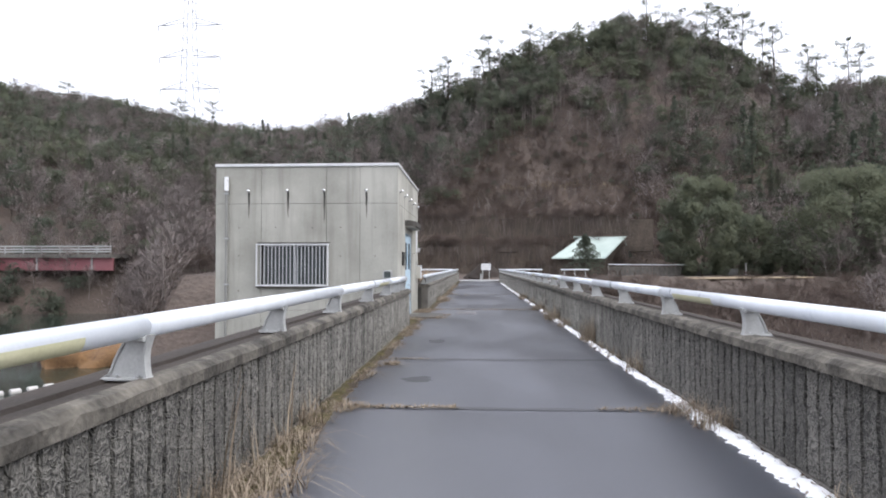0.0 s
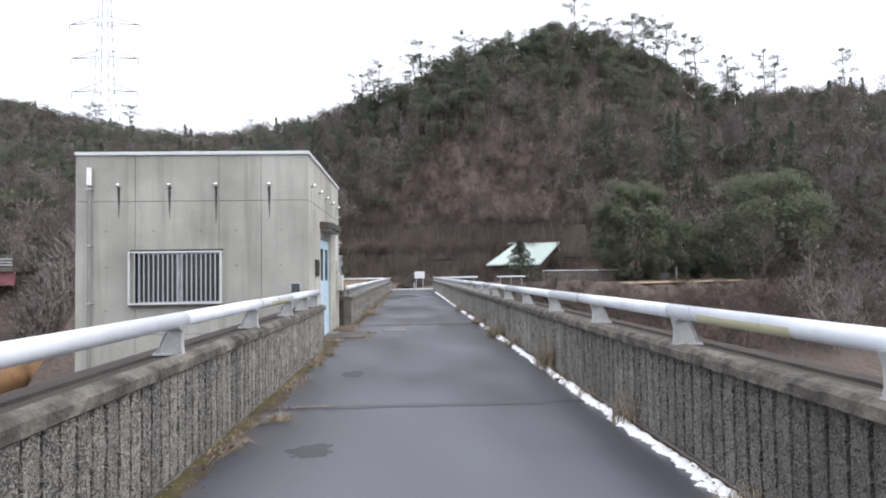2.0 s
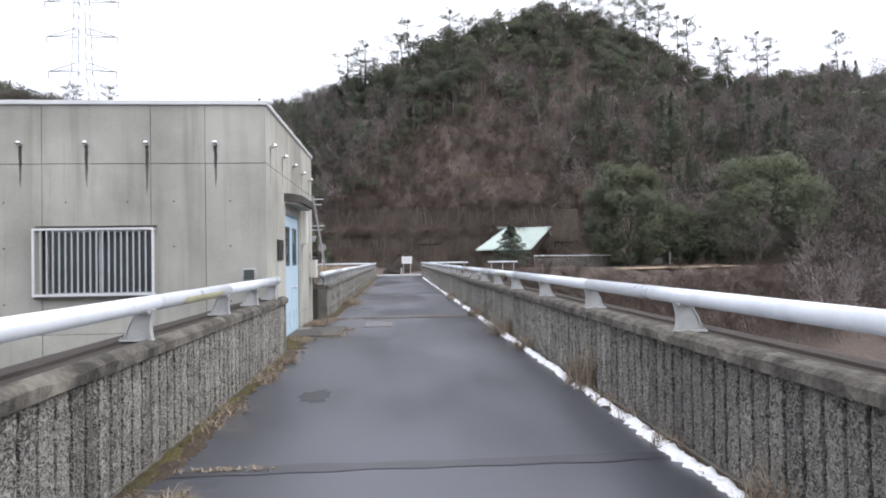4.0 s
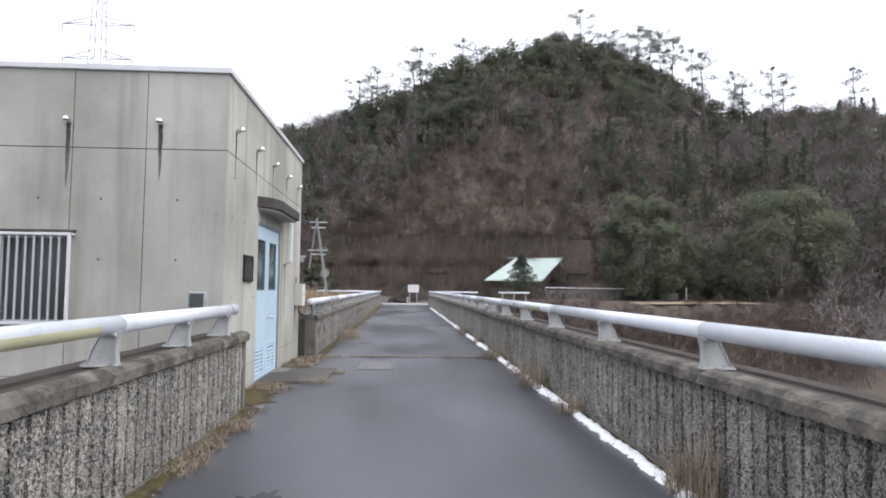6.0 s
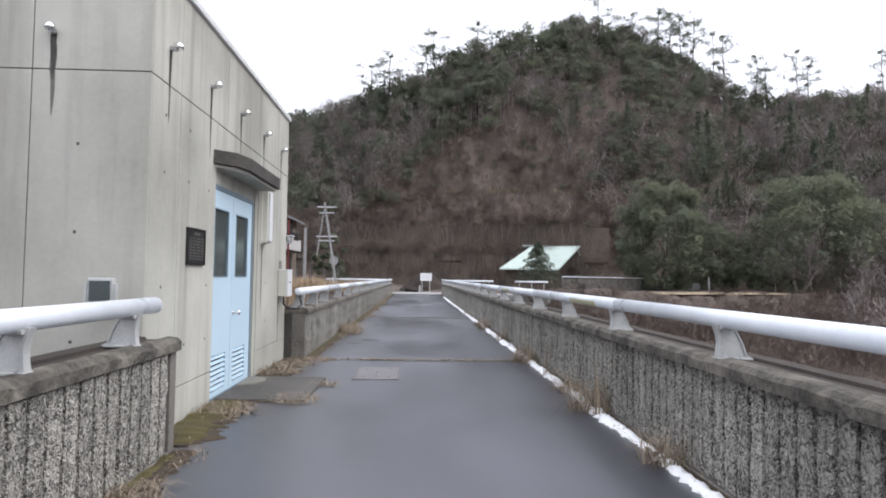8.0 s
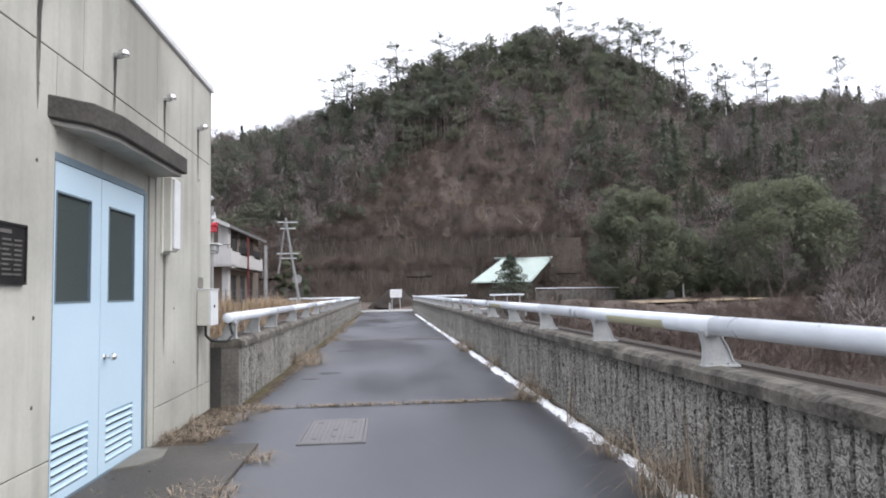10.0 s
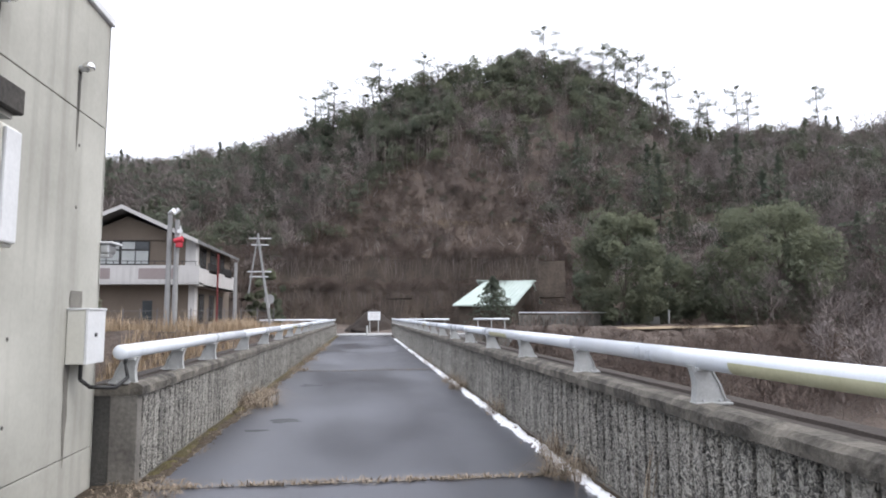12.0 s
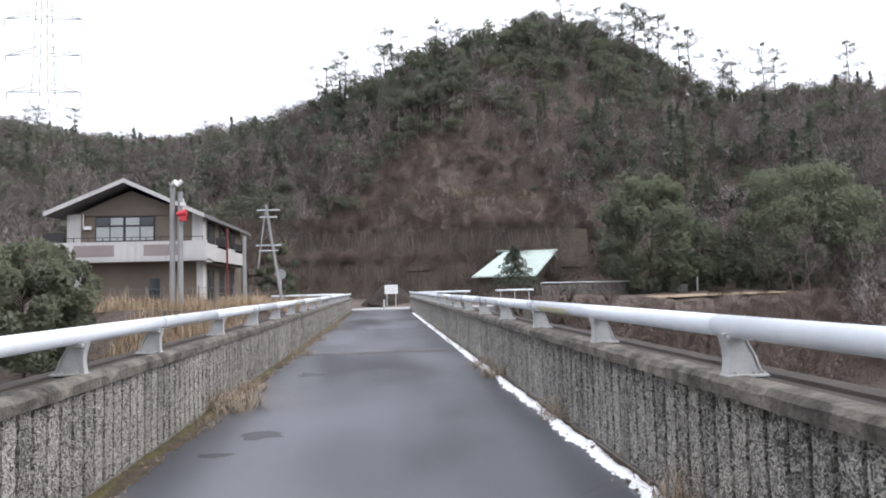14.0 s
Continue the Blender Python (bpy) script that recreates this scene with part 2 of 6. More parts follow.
# ---- the plan: y runs along the dam-top walkway ----
RIGHT, LEFT = 1.85, -1.675         # inner faces of the two parapets
LEFT_NEAR, LIFT_NEAR, LIFT_FAR = -1.70, 0.015, -0.025  # the near left parapet stands a little further out and higher
THICK = 0.44                       # parapet thickness
CAP_LO, CAP_HI = 0.70, 0.795        # coping
Y0, Y1 = -9.0, 56.6                # ends of the walkway
HOUSE_Y0, HOUSE_Y1 = 14.44, 19.57  # gate house along the walkway
GH_X0, GH_X1, GH_TOP = -6.17, -2.0, 3.66

# ---- walkway deck ----
JOINTS = [-5.0, 5.85, 9.02, 19.45, 29.7, 37.4, 47.0]
deck = thing("floor", "dark wet asphalt walkway with transverse joints", "walkway", (0, 20, 0), kind="structure")


def deck_z(x, y):
    return 0.004 * noise.noise((x * 0.8, y * 0.5, 3.0))


edges = [Y0] + [j for j in JOINTS if j > Y0] + [Y1]
for a, b in zip(edges[:-1], edges[1:]):
    bm = bmesh.new()
    ny = max(2, int((b - a) / 0.5))
    ga, gb = (0.003 if q in (9.02, 29.7, 37.4) else 0.012 for q in (a, b))
    grid = [[bm.verts.new((x, a + ga + (b - a - ga - gb) * j / ny, deck_z(x, a + (b - a) * j / ny) - (0.002 if j in (0, ny) else 0)))
             for x in np.linspace(LEFT - 0.06, RIGHT + 0.02, 9)] for j in range(ny + 1)]
    for j in range(ny):
        for i in range(8):
            bm.faces.new((grid[j][i], grid[j][i + 1], grid[j + 1][i + 1], grid[j + 1][i]))
    part("asphalt_panel", bm, asphalt, deck, smooth=True)
part("deck_slab", boxes((LEFT - THICK, Y0, -0.9, RIGHT + THICK, HOUSE_Y0 - 0.1, -0.02), (-1.99, HOUSE_Y0 - 0.1, -0.9, RIGHT + THICK, HOUSE_Y1, -0.02),
                        (LEFT - THICK, HOUSE_Y1, -0.9, RIGHT + THICK, Y1, -0.02)), joint_fill, deck)
bm = bmesh.new()
for j in JOINTS:
    box(bm, LEFT, j - 0.035, -0.012, RIGHT, j + 0.035, -0.004)
part("joint_strip", bm, joint_fill, deck)
band = surface("damp_joint_band", (0.028, 0.028, 0.033), (0.07, 0.071, 0.081), 1.4, 90, 0.4, 0.3, 0.003, rough_var=0.15)
for j, w in ((5.85, 0.08), (9.02, 0.12), (29.7, 0.16), (37.4, 0.16)):
    bm = bmesh.new()
    rows = []
    for i in range(41):
        x = LEFT + 0.02 + (RIGHT - LEFT - 0.04) * i / 40
        n0, n1 = noise.noise((x * 2.2, j, 0)), noise.noise((x * 2.2, j, 6))
        ya, yb = j - w * (0.8 + 0.5 * n0), j + w * (0.5 + 0.6 * n1)
        rows.append((bm.verts.new((x, ya, deck_z(x, ya) + 0.002)), bm.verts.new((x, yb, deck_z(x, yb) + 0.002))))
    for r0, r1 in zip(rows[:-1], rows[1:]):
        bm.faces.new((r0[0], r1[0], r1[1], r0[1]))
    part("damp_band", bm, band, deck, "dark damp band at a joint")


# ---- parapets ----
def coping(bm, inner, sign, a, b, lift, over):
    """A coping with chipped, uneven inner edge and a shallow dished top. sign: +1 where the parapet lies to +x."""
    n = int((b - a) / 0.09)
    prof = [(-over, CAP_LO), (-over - 0.002, CAP_HI - 0.034), (-over + 0.03, CAP_HI - 0.006), (0.055, CAP_HI + 0.002), (0.075, CAP_HI - 0.020), (0.21, CAP_HI - 0.022), (0.222, CAP_HI - 0.004), (0.30, CAP_HI - 0.003), (0.312, CAP_HI - 0.022),
            (THICK - 0.02, CAP_HI - 0.024), (THICK + 0.02, CAP_HI - 0.03), (THICK + 0.02, CAP_LO), (0.0, CAP_LO)]
    rings = []
    for i in range(n + 1):
        y = a + (b - a) * i / n
        ring = []
        for k, (dx, z) in enumerate(prof):
            chip = 0.010 if k in (1, 2) else 0.004
            j = Vector((noise.noise((y * 3.1, k * 2.0, sign)), 0, noise.noise((y * 3.7, k * 2.0 + 9, sign)))) * chip
            if k in (1, 2) and noise.noise((y * 6.3, 5.5, sign * 3)) > 0.32:
                j += Vector((0.017, 0, -0.014))
            ring.append(bm.verts.new((inner + sign * (dx + j.x), y, z + lift + j.z)))
        rings.append(ring)
    m = len(prof)
    for r0, r1 in zip(rings[:-1], rings[1:]):
        for k in range(m):
            f = bm.faces.new((r0[k], r0[(k + 1) % m], r1[(k + 1) % m], r1[k]))
            f.material_index = 1 if 3 <= k <= 9 else 0
    bm.faces.new(rings[0])
    bm.faces.new(rings[-1][::-1])


def parapet(name, inner, sign, a, b, label, lift=0.0, over=0.035):
    wall = thing(name, label, "parapet wall", (inner + sign * THICK / 2, (a + b) / 2, 0), kind="structure")
    # core darker than the ribs, so groove shade is painted in between them
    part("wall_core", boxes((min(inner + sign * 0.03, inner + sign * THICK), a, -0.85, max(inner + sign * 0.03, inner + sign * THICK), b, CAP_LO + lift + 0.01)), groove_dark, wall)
    part("end_post", boxes((min(inner - sign * 0.004, inner + sign * 0.2), a - 0.005, -0.1, max(inner - sign * 0.004, inner + sign * 0.2), a + 0.1, CAP_LO + lift - 0.002),
                           (min(inner - sign * 0.004, inner + sign * 0.2), b - 0.1, -0.1, max(inner - sign * 0.004, inner + sign * 0.2), b + 0.005, CAP_LO + lift - 0.002), bevel=0.006), concrete_dark, wall)
    part("plinth", boxes((min(inner - sign * 0.02, inner + sign * 0.1), a, -0.1, max(inner - sign * 0.02, inner + sign * 0.1), b, 0.022), bevel=0.008), concrete_dark, wall)
    bm = bmesh.new()
    coping(bm, inner, sign, a - 0.01, b + 0.01, lift, over)
    cop = part("coping", bm, coping_stone, wall, "chipped mossy concrete coping with brown dirt")
    cop.data.materials.append(coping_dirt)
    return wall


wall_right = parapet("wall_right", RIGHT, 1, Y0, Y1, "weathered ribbed concrete parapet with chipped coping", 0.005, 0.065)
wall_left = parapet("wall_left_near", LEFT_NEAR, -1, Y0, 14.33, "weathered ribbed concrete parapet ending at the gate house", LIFT_NEAR)
wall_left_far = parapet("wall_left_far", LEFT, -1, HOUSE_Y1 + 0.03, Y1, "weathered ribbed concrete parapet starting past the gate house", LIFT_FAR)

# ---- hand rails on cast posts ----
RAIL_Z, RAIL_R = 1.025, 0.055


def make_post():
    """A cast post: hollowed inner face, outer edge swelling and then running out to a thin toe. Built for the side where outward is +x."""
    p = thing("rail_post", "light grey cast metal rail post with sweeping fin", "rail post", (0, 0, CAP_HI))
    z0, z1 = CAP_HI - 0.006, RAIL_Z - RAIL_R + 0.022
    h = z1 - z0
    outer = [(0.145, 0.0), (0.143, 0.05), (0.118, 0.11), (0.107, 0.24), (0.096, 0.42), (0.080, 0.58), (0.061, 0.74), (0.049, 0.88), (0.046, 1.0)]
    inner = [(-0.058, 1.0), (-0.046, 0.84), (-0.036, 0.66), (-0.032, 0.46), (-0.035, 0.24), (-0.043, 0.0)]
    bm = bmesh.new()
    prism(bm, [(x, z0 + f * h) for x, f in outer + inner], "y", -0.016, 0.016)
    bmesh.ops.bevel(bm, geom=[e for e in bm.edges if abs(e.verts[0].co.y - e.verts[1].co.y) < 1e-6], offset=0.004, segments=1, affect="EDGES")
    part("fin", bm, post_metal, p)
    bm = bmesh.new()
    face = [(x, z0 + f * h) for x, f in inner]
    prism(bm, face + [(x - 0.013, z) for x, z in reversed(face)], "y", -0.027, 0.027)
    part("inner_flange", bm, post_metal, p)
    bm = bmesh.new()
    rim = [(x, z0 + f * h) for x, f in outer[1:]]
    prism(bm, rim + [(x + 0.009, z + 0.002) for x, z in reversed(rim)], "y", -0.023, 0.023)
    part("outer_rim", bm, post_metal, p)
    part("foot_plate", boxes((-0.058, -0.04, z0 - 0.006, 0.155, 0.04, z0 + 0.007), bevel=0.003), post_metal, p)
    for x in (-0.01, 0.085):
        for y in (-0.029, 0.029):
            bm = bmesh.new()
            tube(bm, (x, y, z0 + 0.009), (x, y, z0 + 0.02), 0.008, seg=6)
            part("bolt", bm, steel, p)
    part("saddle", boxes((-0.05, -0.05, z1 - 0.03, 0.045, 0.05, z1 - 0.008), bevel=0.005), post_metal, p)
    return p


post = make_post()
RX, LX = 1.875, -1.76
right_posts = [15.65 - 2.155 * k for k in range(11, 0, -1)] + [15.65 + 2.0 * k for k in range(0, 21)]
left_posts = [4.85 - 2.15 * k for k in range(6, -1, -1)] + [7.0, 9.28, 11.3, 12.6, 13.75]
far_posts = [19.66, 21.0, 22.42] + [24.65 + 2.13 * k for k in range(0, 15)]
first = True
for group, side, ys, px, lift in (("right rail posts", 1, right_posts, RX, 0.005), ("left rail posts", -1, left_posts, LX - 0.02, LIFT_NEAR), ("far left rail posts", -1, far_posts, LX, LIFT_FAR)):
    for y in ys:
        m = Matrix.Translation((px, y, CAP_HI + lift)) @ Matrix.Rotation(0 if side > 0 else math.pi, 4, "Z")
        if first:
            post.matrix_basis = m
            first = False
            tagged(post, group=group)
        else:
            tagged(copy_thing(post, m), group=group)


def rail(x, a, b, joints, tapes, side, lift):
    """A round hand rail in lengths with dark seams and yellowed reflective tapes on the inner flank."""
    zc = RAIL_Z + lift
    r = thing("hand_rail", "white painted round steel hand rail with seams", "hand rail", (x, (a + b) / 2, zc))
    cuts = [a] + [j for j in joints if a < j < b] + [b]
    for p, q in zip(cuts[:-1], cuts[1:]):
        bm = bmesh.new()
        tube(bm, (x, p + 0.004, zc), (x, q - 0.004, zc), RAIL_R, seg=28)
        part("rail_length", bm, painted_steel, r, smooth=False).data.shade_smooth()
    for j in cuts[1:-1]:
        bm = bmesh.new()
        tube(bm, (x, j - 0.008, zc), (x, j + 0.008, zc), RAIL_R - 0.004, seg=20)
        part("seam", bm, seam_black, r, "dark seam")
    for p in tapes:
        bm = bmesh.new()
        q, n = p + 1.1, 8
        rows = []
        for y in (p, q):
            rows.append([bm.verts.new((x - side * (RAIL_R + 0.0025) * math.cos(t), y, zc + (RAIL_R + 0.0025) * math.sin(t))) for t in np.linspace(-1.1, 0.12, n)])
        for i in range(n - 1):
            bm.faces.new((rows[0][i], rows[0][i + 1], rows[1][i + 1], rows[1][i]))
        part("reflective_tape", bm, reflector, r, "yellowed reflective tape", smooth=True)
    for y, s in ((a, -1), (b, 1)):
        bm = bmesh.new()
        bmesh.ops.create_uvsphere(bm, u_segments=20, v_segments=10, radius=RAIL_R * 1.02)
        for v in bm.verts:
            v.co = Vector((v.co.x + x, v.co.y * 0.45 + y, v.co.z + zc))
        part("end_cap", bm, painted_steel, r, "rounded end cap", smooth=True)
    return r


rail(RX, Y0, Y1, [7.18 + 4.2 * k for k in range(-3, 12)], [5.55, 16.19, 22.35, 33.0], 1, 0.005)
rail(LX - 0.02, Y0, 14.12, [-1.6, 2.72, 7.14, 11.4], [1.1, 9.97], -1, LIFT_NEAR)
rail(LX, 19.44, Y1, [24.4, 28.6, 32.9, 37.2, 41.4, 45.7, 50], [31.0], -1, LIFT_FAR + 0.011)
# rails that turn aside at the far end of the walkway, along the road
for xa, xb in ((-6.5, -2.2), (2.4, 5.6), (7.2, 9.6)):
    r = thing("hand_rail", "white painted steel rail along the far road edge", "hand rail", ((xa + xb) / 2, Y1 + 0.1, 0.95))
    bm = bmesh.new()
    tube(bm, (xa, Y1 + 0.12, 1.0), (xb, Y1 + 0.12, 1.0), 0.06, seg=14)
    part("rail_length", bm, painted_steel, r, smooth=True)
    for i in range(3):
        x = xa + 0.3 + (xb - xa - 0.6) * i / 2
        part("post", boxes((x - 0.03, Y1 + 0.09, 0.0, x + 0.03, Y1 + 0.15, 0.96)), post_metal, r)
    part("base_wall", boxes((xa, Y1 + 0.02, -0.8, xb, Y1 + 0.25, 0.35)), concrete_dark, r, "low stained concrete kerb wall")


# ---- gate house ----
WX, WY = -1.985, 14.45             # outer faces of its side and front walls
house = thing("gate_house", "flat-roofed bare concrete gate house beside the walkway", "building", (-4.0, 17.0, -8.0))
# dark core behind the panels paints the shade seen in their joints
for row in ((-6.16, WY + 0.3, -8.5, WX - 0.3, HOUSE_Y1 - 0.02, 3.58), (-6.16, WY + 0.015, -8.5, -5.13, WY + 0.32, 3.58), (-3.62, WY + 0.015, -8.5, WX - 0.015, WY + 0.32, 3.58),
                        (-5.14, WY + 0.015, -8.5, -3.61, WY + 0.32, 0.86), (-5.14, WY + 0.015, 1.83, -3.61, WY + 0.32, 3.58),
                        (WX - 0.32, WY + 0.3, -8.5, WX - 0.015, 16.06, 3.58), (WX - 0.32, 17.82, -8.5, WX - 0.015, HOUSE_Y1 - 0.02, 3.58), (WX - 0.32, 16.05, 2.3, WX - 0.015, 17.83, 3.58),
                        (WX - 0.32, 16.05, -8.5, WX - 0.1, 17.83, 2.32)):
    part("wall_core", boxes(row), groove_dark, house)
G = 0.004


def panel_front(x0, x1, z0, z1):
    part("concrete_panel", boxes((x0 + G, WY, z0 + G, x1 - G, WY + 0.03, z1 - G), bevel=0.004), concrete, house)


def panel_side(y0, y1, z0, z1):
    part("concrete_panel", boxes((WX - 0.03, y0 + G, z0 + G, WX, y1 - G, z1 - G), bevel=0.004), concrete, house)


ROWS = [(-8.5, 0.31), (0.31, 2.75), (2.75, 3.6)]
for x0, x1 in ((-6.17, -5.13), (-5.13, -3.62), (-3.62, -2.85), (-2.85, WX + G)):
    for z0, z1 in ROWS:
        if x0 == -5.13 and z0 == 0.31:
            panel_front(x0, x1, 0.31, 0.86)
            panel_front(x0, x1, 1.82, 2.75)
        else:
            panel_front(x0, x1, z0, z1)
for y0, y1 in ((WY + 0.031, 15.07), (15.07, 16.06), (17.80, HOUSE_Y1)):
    for z0, z1 in ROWS[:2]:
        panel_side(y0, y1, z0, z1)
for y0, y1 in ((WY + 0.031, 15.07), (15.07, 16.4), (16.4, 17.8), (17.8, HOUSE_Y1)):
    panel_side(y0, y1, 2.75, 3.6)
panel_side(16.06, 17.80, 2.28, 2.75)
part("back_wall", boxes((-6.19, WY, -8.5, -6.16, HOUSE_Y1, 3.6), (-6.19, HOUSE_Y1 - 0.02, -8.5, WX, HOUSE_Y1 + 0.005, 3.6)), concrete, house)
part("roof", boxes((-6.17, WY + 0.02, 3.55, WX - 0.02, HOUSE_Y1 - 0.02, 3.62)), concrete_dark, house)
part("roof_edge_flashing", boxes((-6.21, WY - 0.03, 3.6, WX + 0.03, WY + 0.15, 3.665), (WX - 0.15, WY + 0.15, 3.6, WX + 0.03, HOUSE_Y1 + 0.02, 3.665),
                                 (-6.21, WY + 0.15, 3.6, -6.05, HOUSE_Y1 + 0.02, 3.665), bevel=0.008), roof_cap, house, "white metal roof edge")
# form tie holes: flat dark discs, the hollow's shade put into their colour
for x in (-5.65, -4.8, -3.95, -3.3, -2.5):
    for z in (0.75, 1.55, 2.2):
        if not (-5.3 < x < -3.6 and z < 2.0):
            bm = bmesh.new()
            tube(bm, (x, WY + 0.002, z), (x, WY - 0.0015, z), 0.013, seg=8)
            part("tie_hole", bm, groove_dark, house)
for y in (14.75, 15.3, 15.85, 18.3, 19.1):
    for z in (0.65, 1.15, 2.05, 2.5):
        if not (15.2 < y < 15.8 and 1.1 < z < 1.7):
            bm = bmesh.new()
            tube(bm, (WX - 0.002, y, z), (WX + 0.0015, y, z), 0.013, seg=8)
            part("tie_hole", bm, groove_dark, house)


def streak(origin, across, length, width, seed):
    """A tapered dark run of water below a vent."""
    bm = bmesh.new()
    o, a = Vector(origin), Vector(across)
    rows = []
    for i in range(7):
        f = i / 6
        w = width * (1 - f) ** 0.6 * (0.8 + 0.4 * noise.noise((i * 0.9, seed, 2.0))) + 0.002
        c = o + Vector((0, 0, -length * f)) + a * (0.01 * noise.noise((i * 0.7, seed, 8.0)))
        rows.append((bm.verts.new(c - a * w), bm.verts.new(c + a * w)))
    for r0, r1 in zip(rows[:-1], rows[1:]):
        bm.faces.new((r0[0], r0[1], r1[1], r1[0]))
    return bm


def wall_vent(p, out, seed):
    """A round hooded vent pipe end, with its run of dirt on the wall."""
    p, out = Vector(p), Vector(out)
    v = thing("wall_vent", "small bright steel vent pipe above a dark stain", "vent", p, group="vents round the gate house")
    bm = bmesh.new()
    tube(bm, p, p + out * 0.055, 0.024, seg=12)
    part("pipe_end", bm, steel, v, smooth=False)
    bm = bmesh.new()
    bmesh.ops.create_uvsphere(bm, u_segments=14, v_segments=8, radius=0.042)
    for w in bm.verts:
        w.co = p + out * 0.06 + Vector((w.co.x, w.co.y, max(w.co.z, -0.012) + 0.01))
    part("hood", bm, chrome, v, "bright domed hood", smooth=True)
    across = Vector((0, 0, 1)).cross(out)
    part("water_stain", streak(p + out * 0.004 + Vector((0, 0, -0.02)), across, 0.34, 0.028, seed), groove_dark, v, "short black water stain")
    part("water_stain", streak(p + out * 0.0025 + Vector((0, 0, -0.1)), across, 0.5 + 0.25 * abs(noise.noise((seed, 1, 1))), 0.03, seed + 5), stain, v, "long grey water stain")


for i, x in enumerate((-5.42, -4.51, -3.67, -2.70)):
    wall_vent((x, WY, 3.03), (0, -1, 0), i * 1.7)
for i, y in enumerate((14.80, 15.84, 16.90, 17.99, 19.05)):
    wall_vent((WX, y, 3.05), (1, 0, 0), 20 + i * 2.3)

# rain pipe with its wide head on the front wall
dp = thing("drain_pipe", "grey rain pipe with bright wide head on concrete wall", "drain pipe", (-5.92, WY, -8))
bm = bmesh.new()
tube(bm, (-5.92, WY - 0.06, 3.06), (-5.92, WY - 0.06, -8.3), 0.03, seg=12)
part("pipe", bm, surface("dull_grey_pipe", (0.2, 0.2, 0.19), (0.33, 0.33, 0.31), 3, 40, 0.5, 0.1, 0.001), dp, smooth=False)
bm = bmesh.new()
tube(bm, (-5.92, WY - 0.065, 3.36), (-5.92, WY - 0.065, 3.04), 0.062, seg=18)
part("pipe_head", bm, chrome, dp, "bright steel pipe head")
for z in (2.98, 1.95, 0.9, -0.3):
    part("bracket", boxes((-5.97, WY - 0.1, z - 0.015, -5.87, WY + 0.001, z + 0.015)), steel, dp)

# barred window
win = thing("window_1", "barred window with white vertical bars and dark panes", "window", (-4.38, WY, 0.86), kind="structure")
part("pane", boxes((-5.13, WY + 0.16, 0.87, -4.385, WY + 0.165, 1.82), (-4.365, WY + 0.16, 0.87, -3.62, WY + 0.165, 1.82)), glass_dark, win, "dark glass pane")
# thin black sheet painted as the dark of the room; no interior is built
part("room_shade_sheet", boxes((-5.13, WY + 0.24, 0.87, -3.62, WY + 0.25, 1.82)), interior_shade, win)
part("window_frame", boxes((-5.13, WY + 0.13, 0.86, -3.62, WY + 0.19, 0.9), (-5.13, WY + 0.13, 1.78, -3.62, WY + 0.19, 1.82), (-4.40, WY + 0.12, 0.9, -4.35, WY + 0.19, 1.78),
                           (-5.13, WY + 0.13, 0.9, -5.09, WY + 0.19, 1.78), (-3.66, WY + 0.13, 0.9, -3.62, WY + 0.19, 1.78)), steel, win)
part("window_sill", boxes((-5.22, WY - 0.07, 0.82, -3.54, WY + 0.14, 0.855), bevel=0.005), concrete_dark, win)
part("window_hood", boxes((-5.2, WY - 0.05, 1.835, -3.54, WY + 0.02, 1.86), bevel=0.004), groove_dark, win)
bar_paint = surface("grey_white_bar_paint", (0.40, 0.41, 0.43), (0.55, 0.56, 0.58), 3, 40, 0.45, 0.1, 0.001)
gx0, gx1, gy = -5.22, -3.55, WY - 0.09
part("grille_frame", boxes((gx0, gy - 0.015, 0.86, gx1, gy + 0.015, 0.895), (gx0, gy - 0.015, 1.795, gx1, gy + 0.015, 1.825), (gx0, gy - 0.015, 0.895, gx0 + 0.03, gy + 0.015, 1.795),
                           (gx1 - 0.03, gy - 0.015, 0.895, gx1, gy + 0.015, 1.795), (gx0, gy, 0.87, gx0 + 0.02, WY, 0.89), (gx1 - 0.02, gy, 0.87, gx1, WY, 0.89),
                           (gx0, gy, 1.8, gx0 + 0.02, WY, 1.82), (gx1 - 0.02, gy, 1.8, gx1, WY, 1.82), bevel=0.003), roof_cap, win, "white grille frame")
for i in range(18):
    x = gx0 + 0.03 + (gx1 - gx0 - 0.06) * (i + 1) / 19
    part("bar", boxes((x - 0.009, gy - 0.009, 0.9, x + 0.009, gy + 0.009, 1.79)), bar_paint, win)

# floodlight at the corner, on a bracket from the front wall
fl = thing("floodlight", "small grey floodlight on a bracket at the wall", "lamp", (-2.3, WY, 1.1))
part("lamp_body", boxes((-2.275, 14.2, 1.04, -2.095, 14.25, 1.22), bevel=0.01), post_metal, fl)
part("lens", boxes((-2.255, 14.19, 1.06, -2.115, 14.199, 1.20)), glass_dark, fl, "dark glass lens")
part("bracket", boxes((-2.295, 14.2, 0.98, -2.275, 14.23, 1.18), (-2.095, 14.2, 0.98, -2.075, 14.23, 1.18), (-2.295, 14.2, 0.96, -2.075, 14.23, 0.98), (-2.2, 14.21, 0.955, -2.16, WY, 0.985)), post_metal, fl)

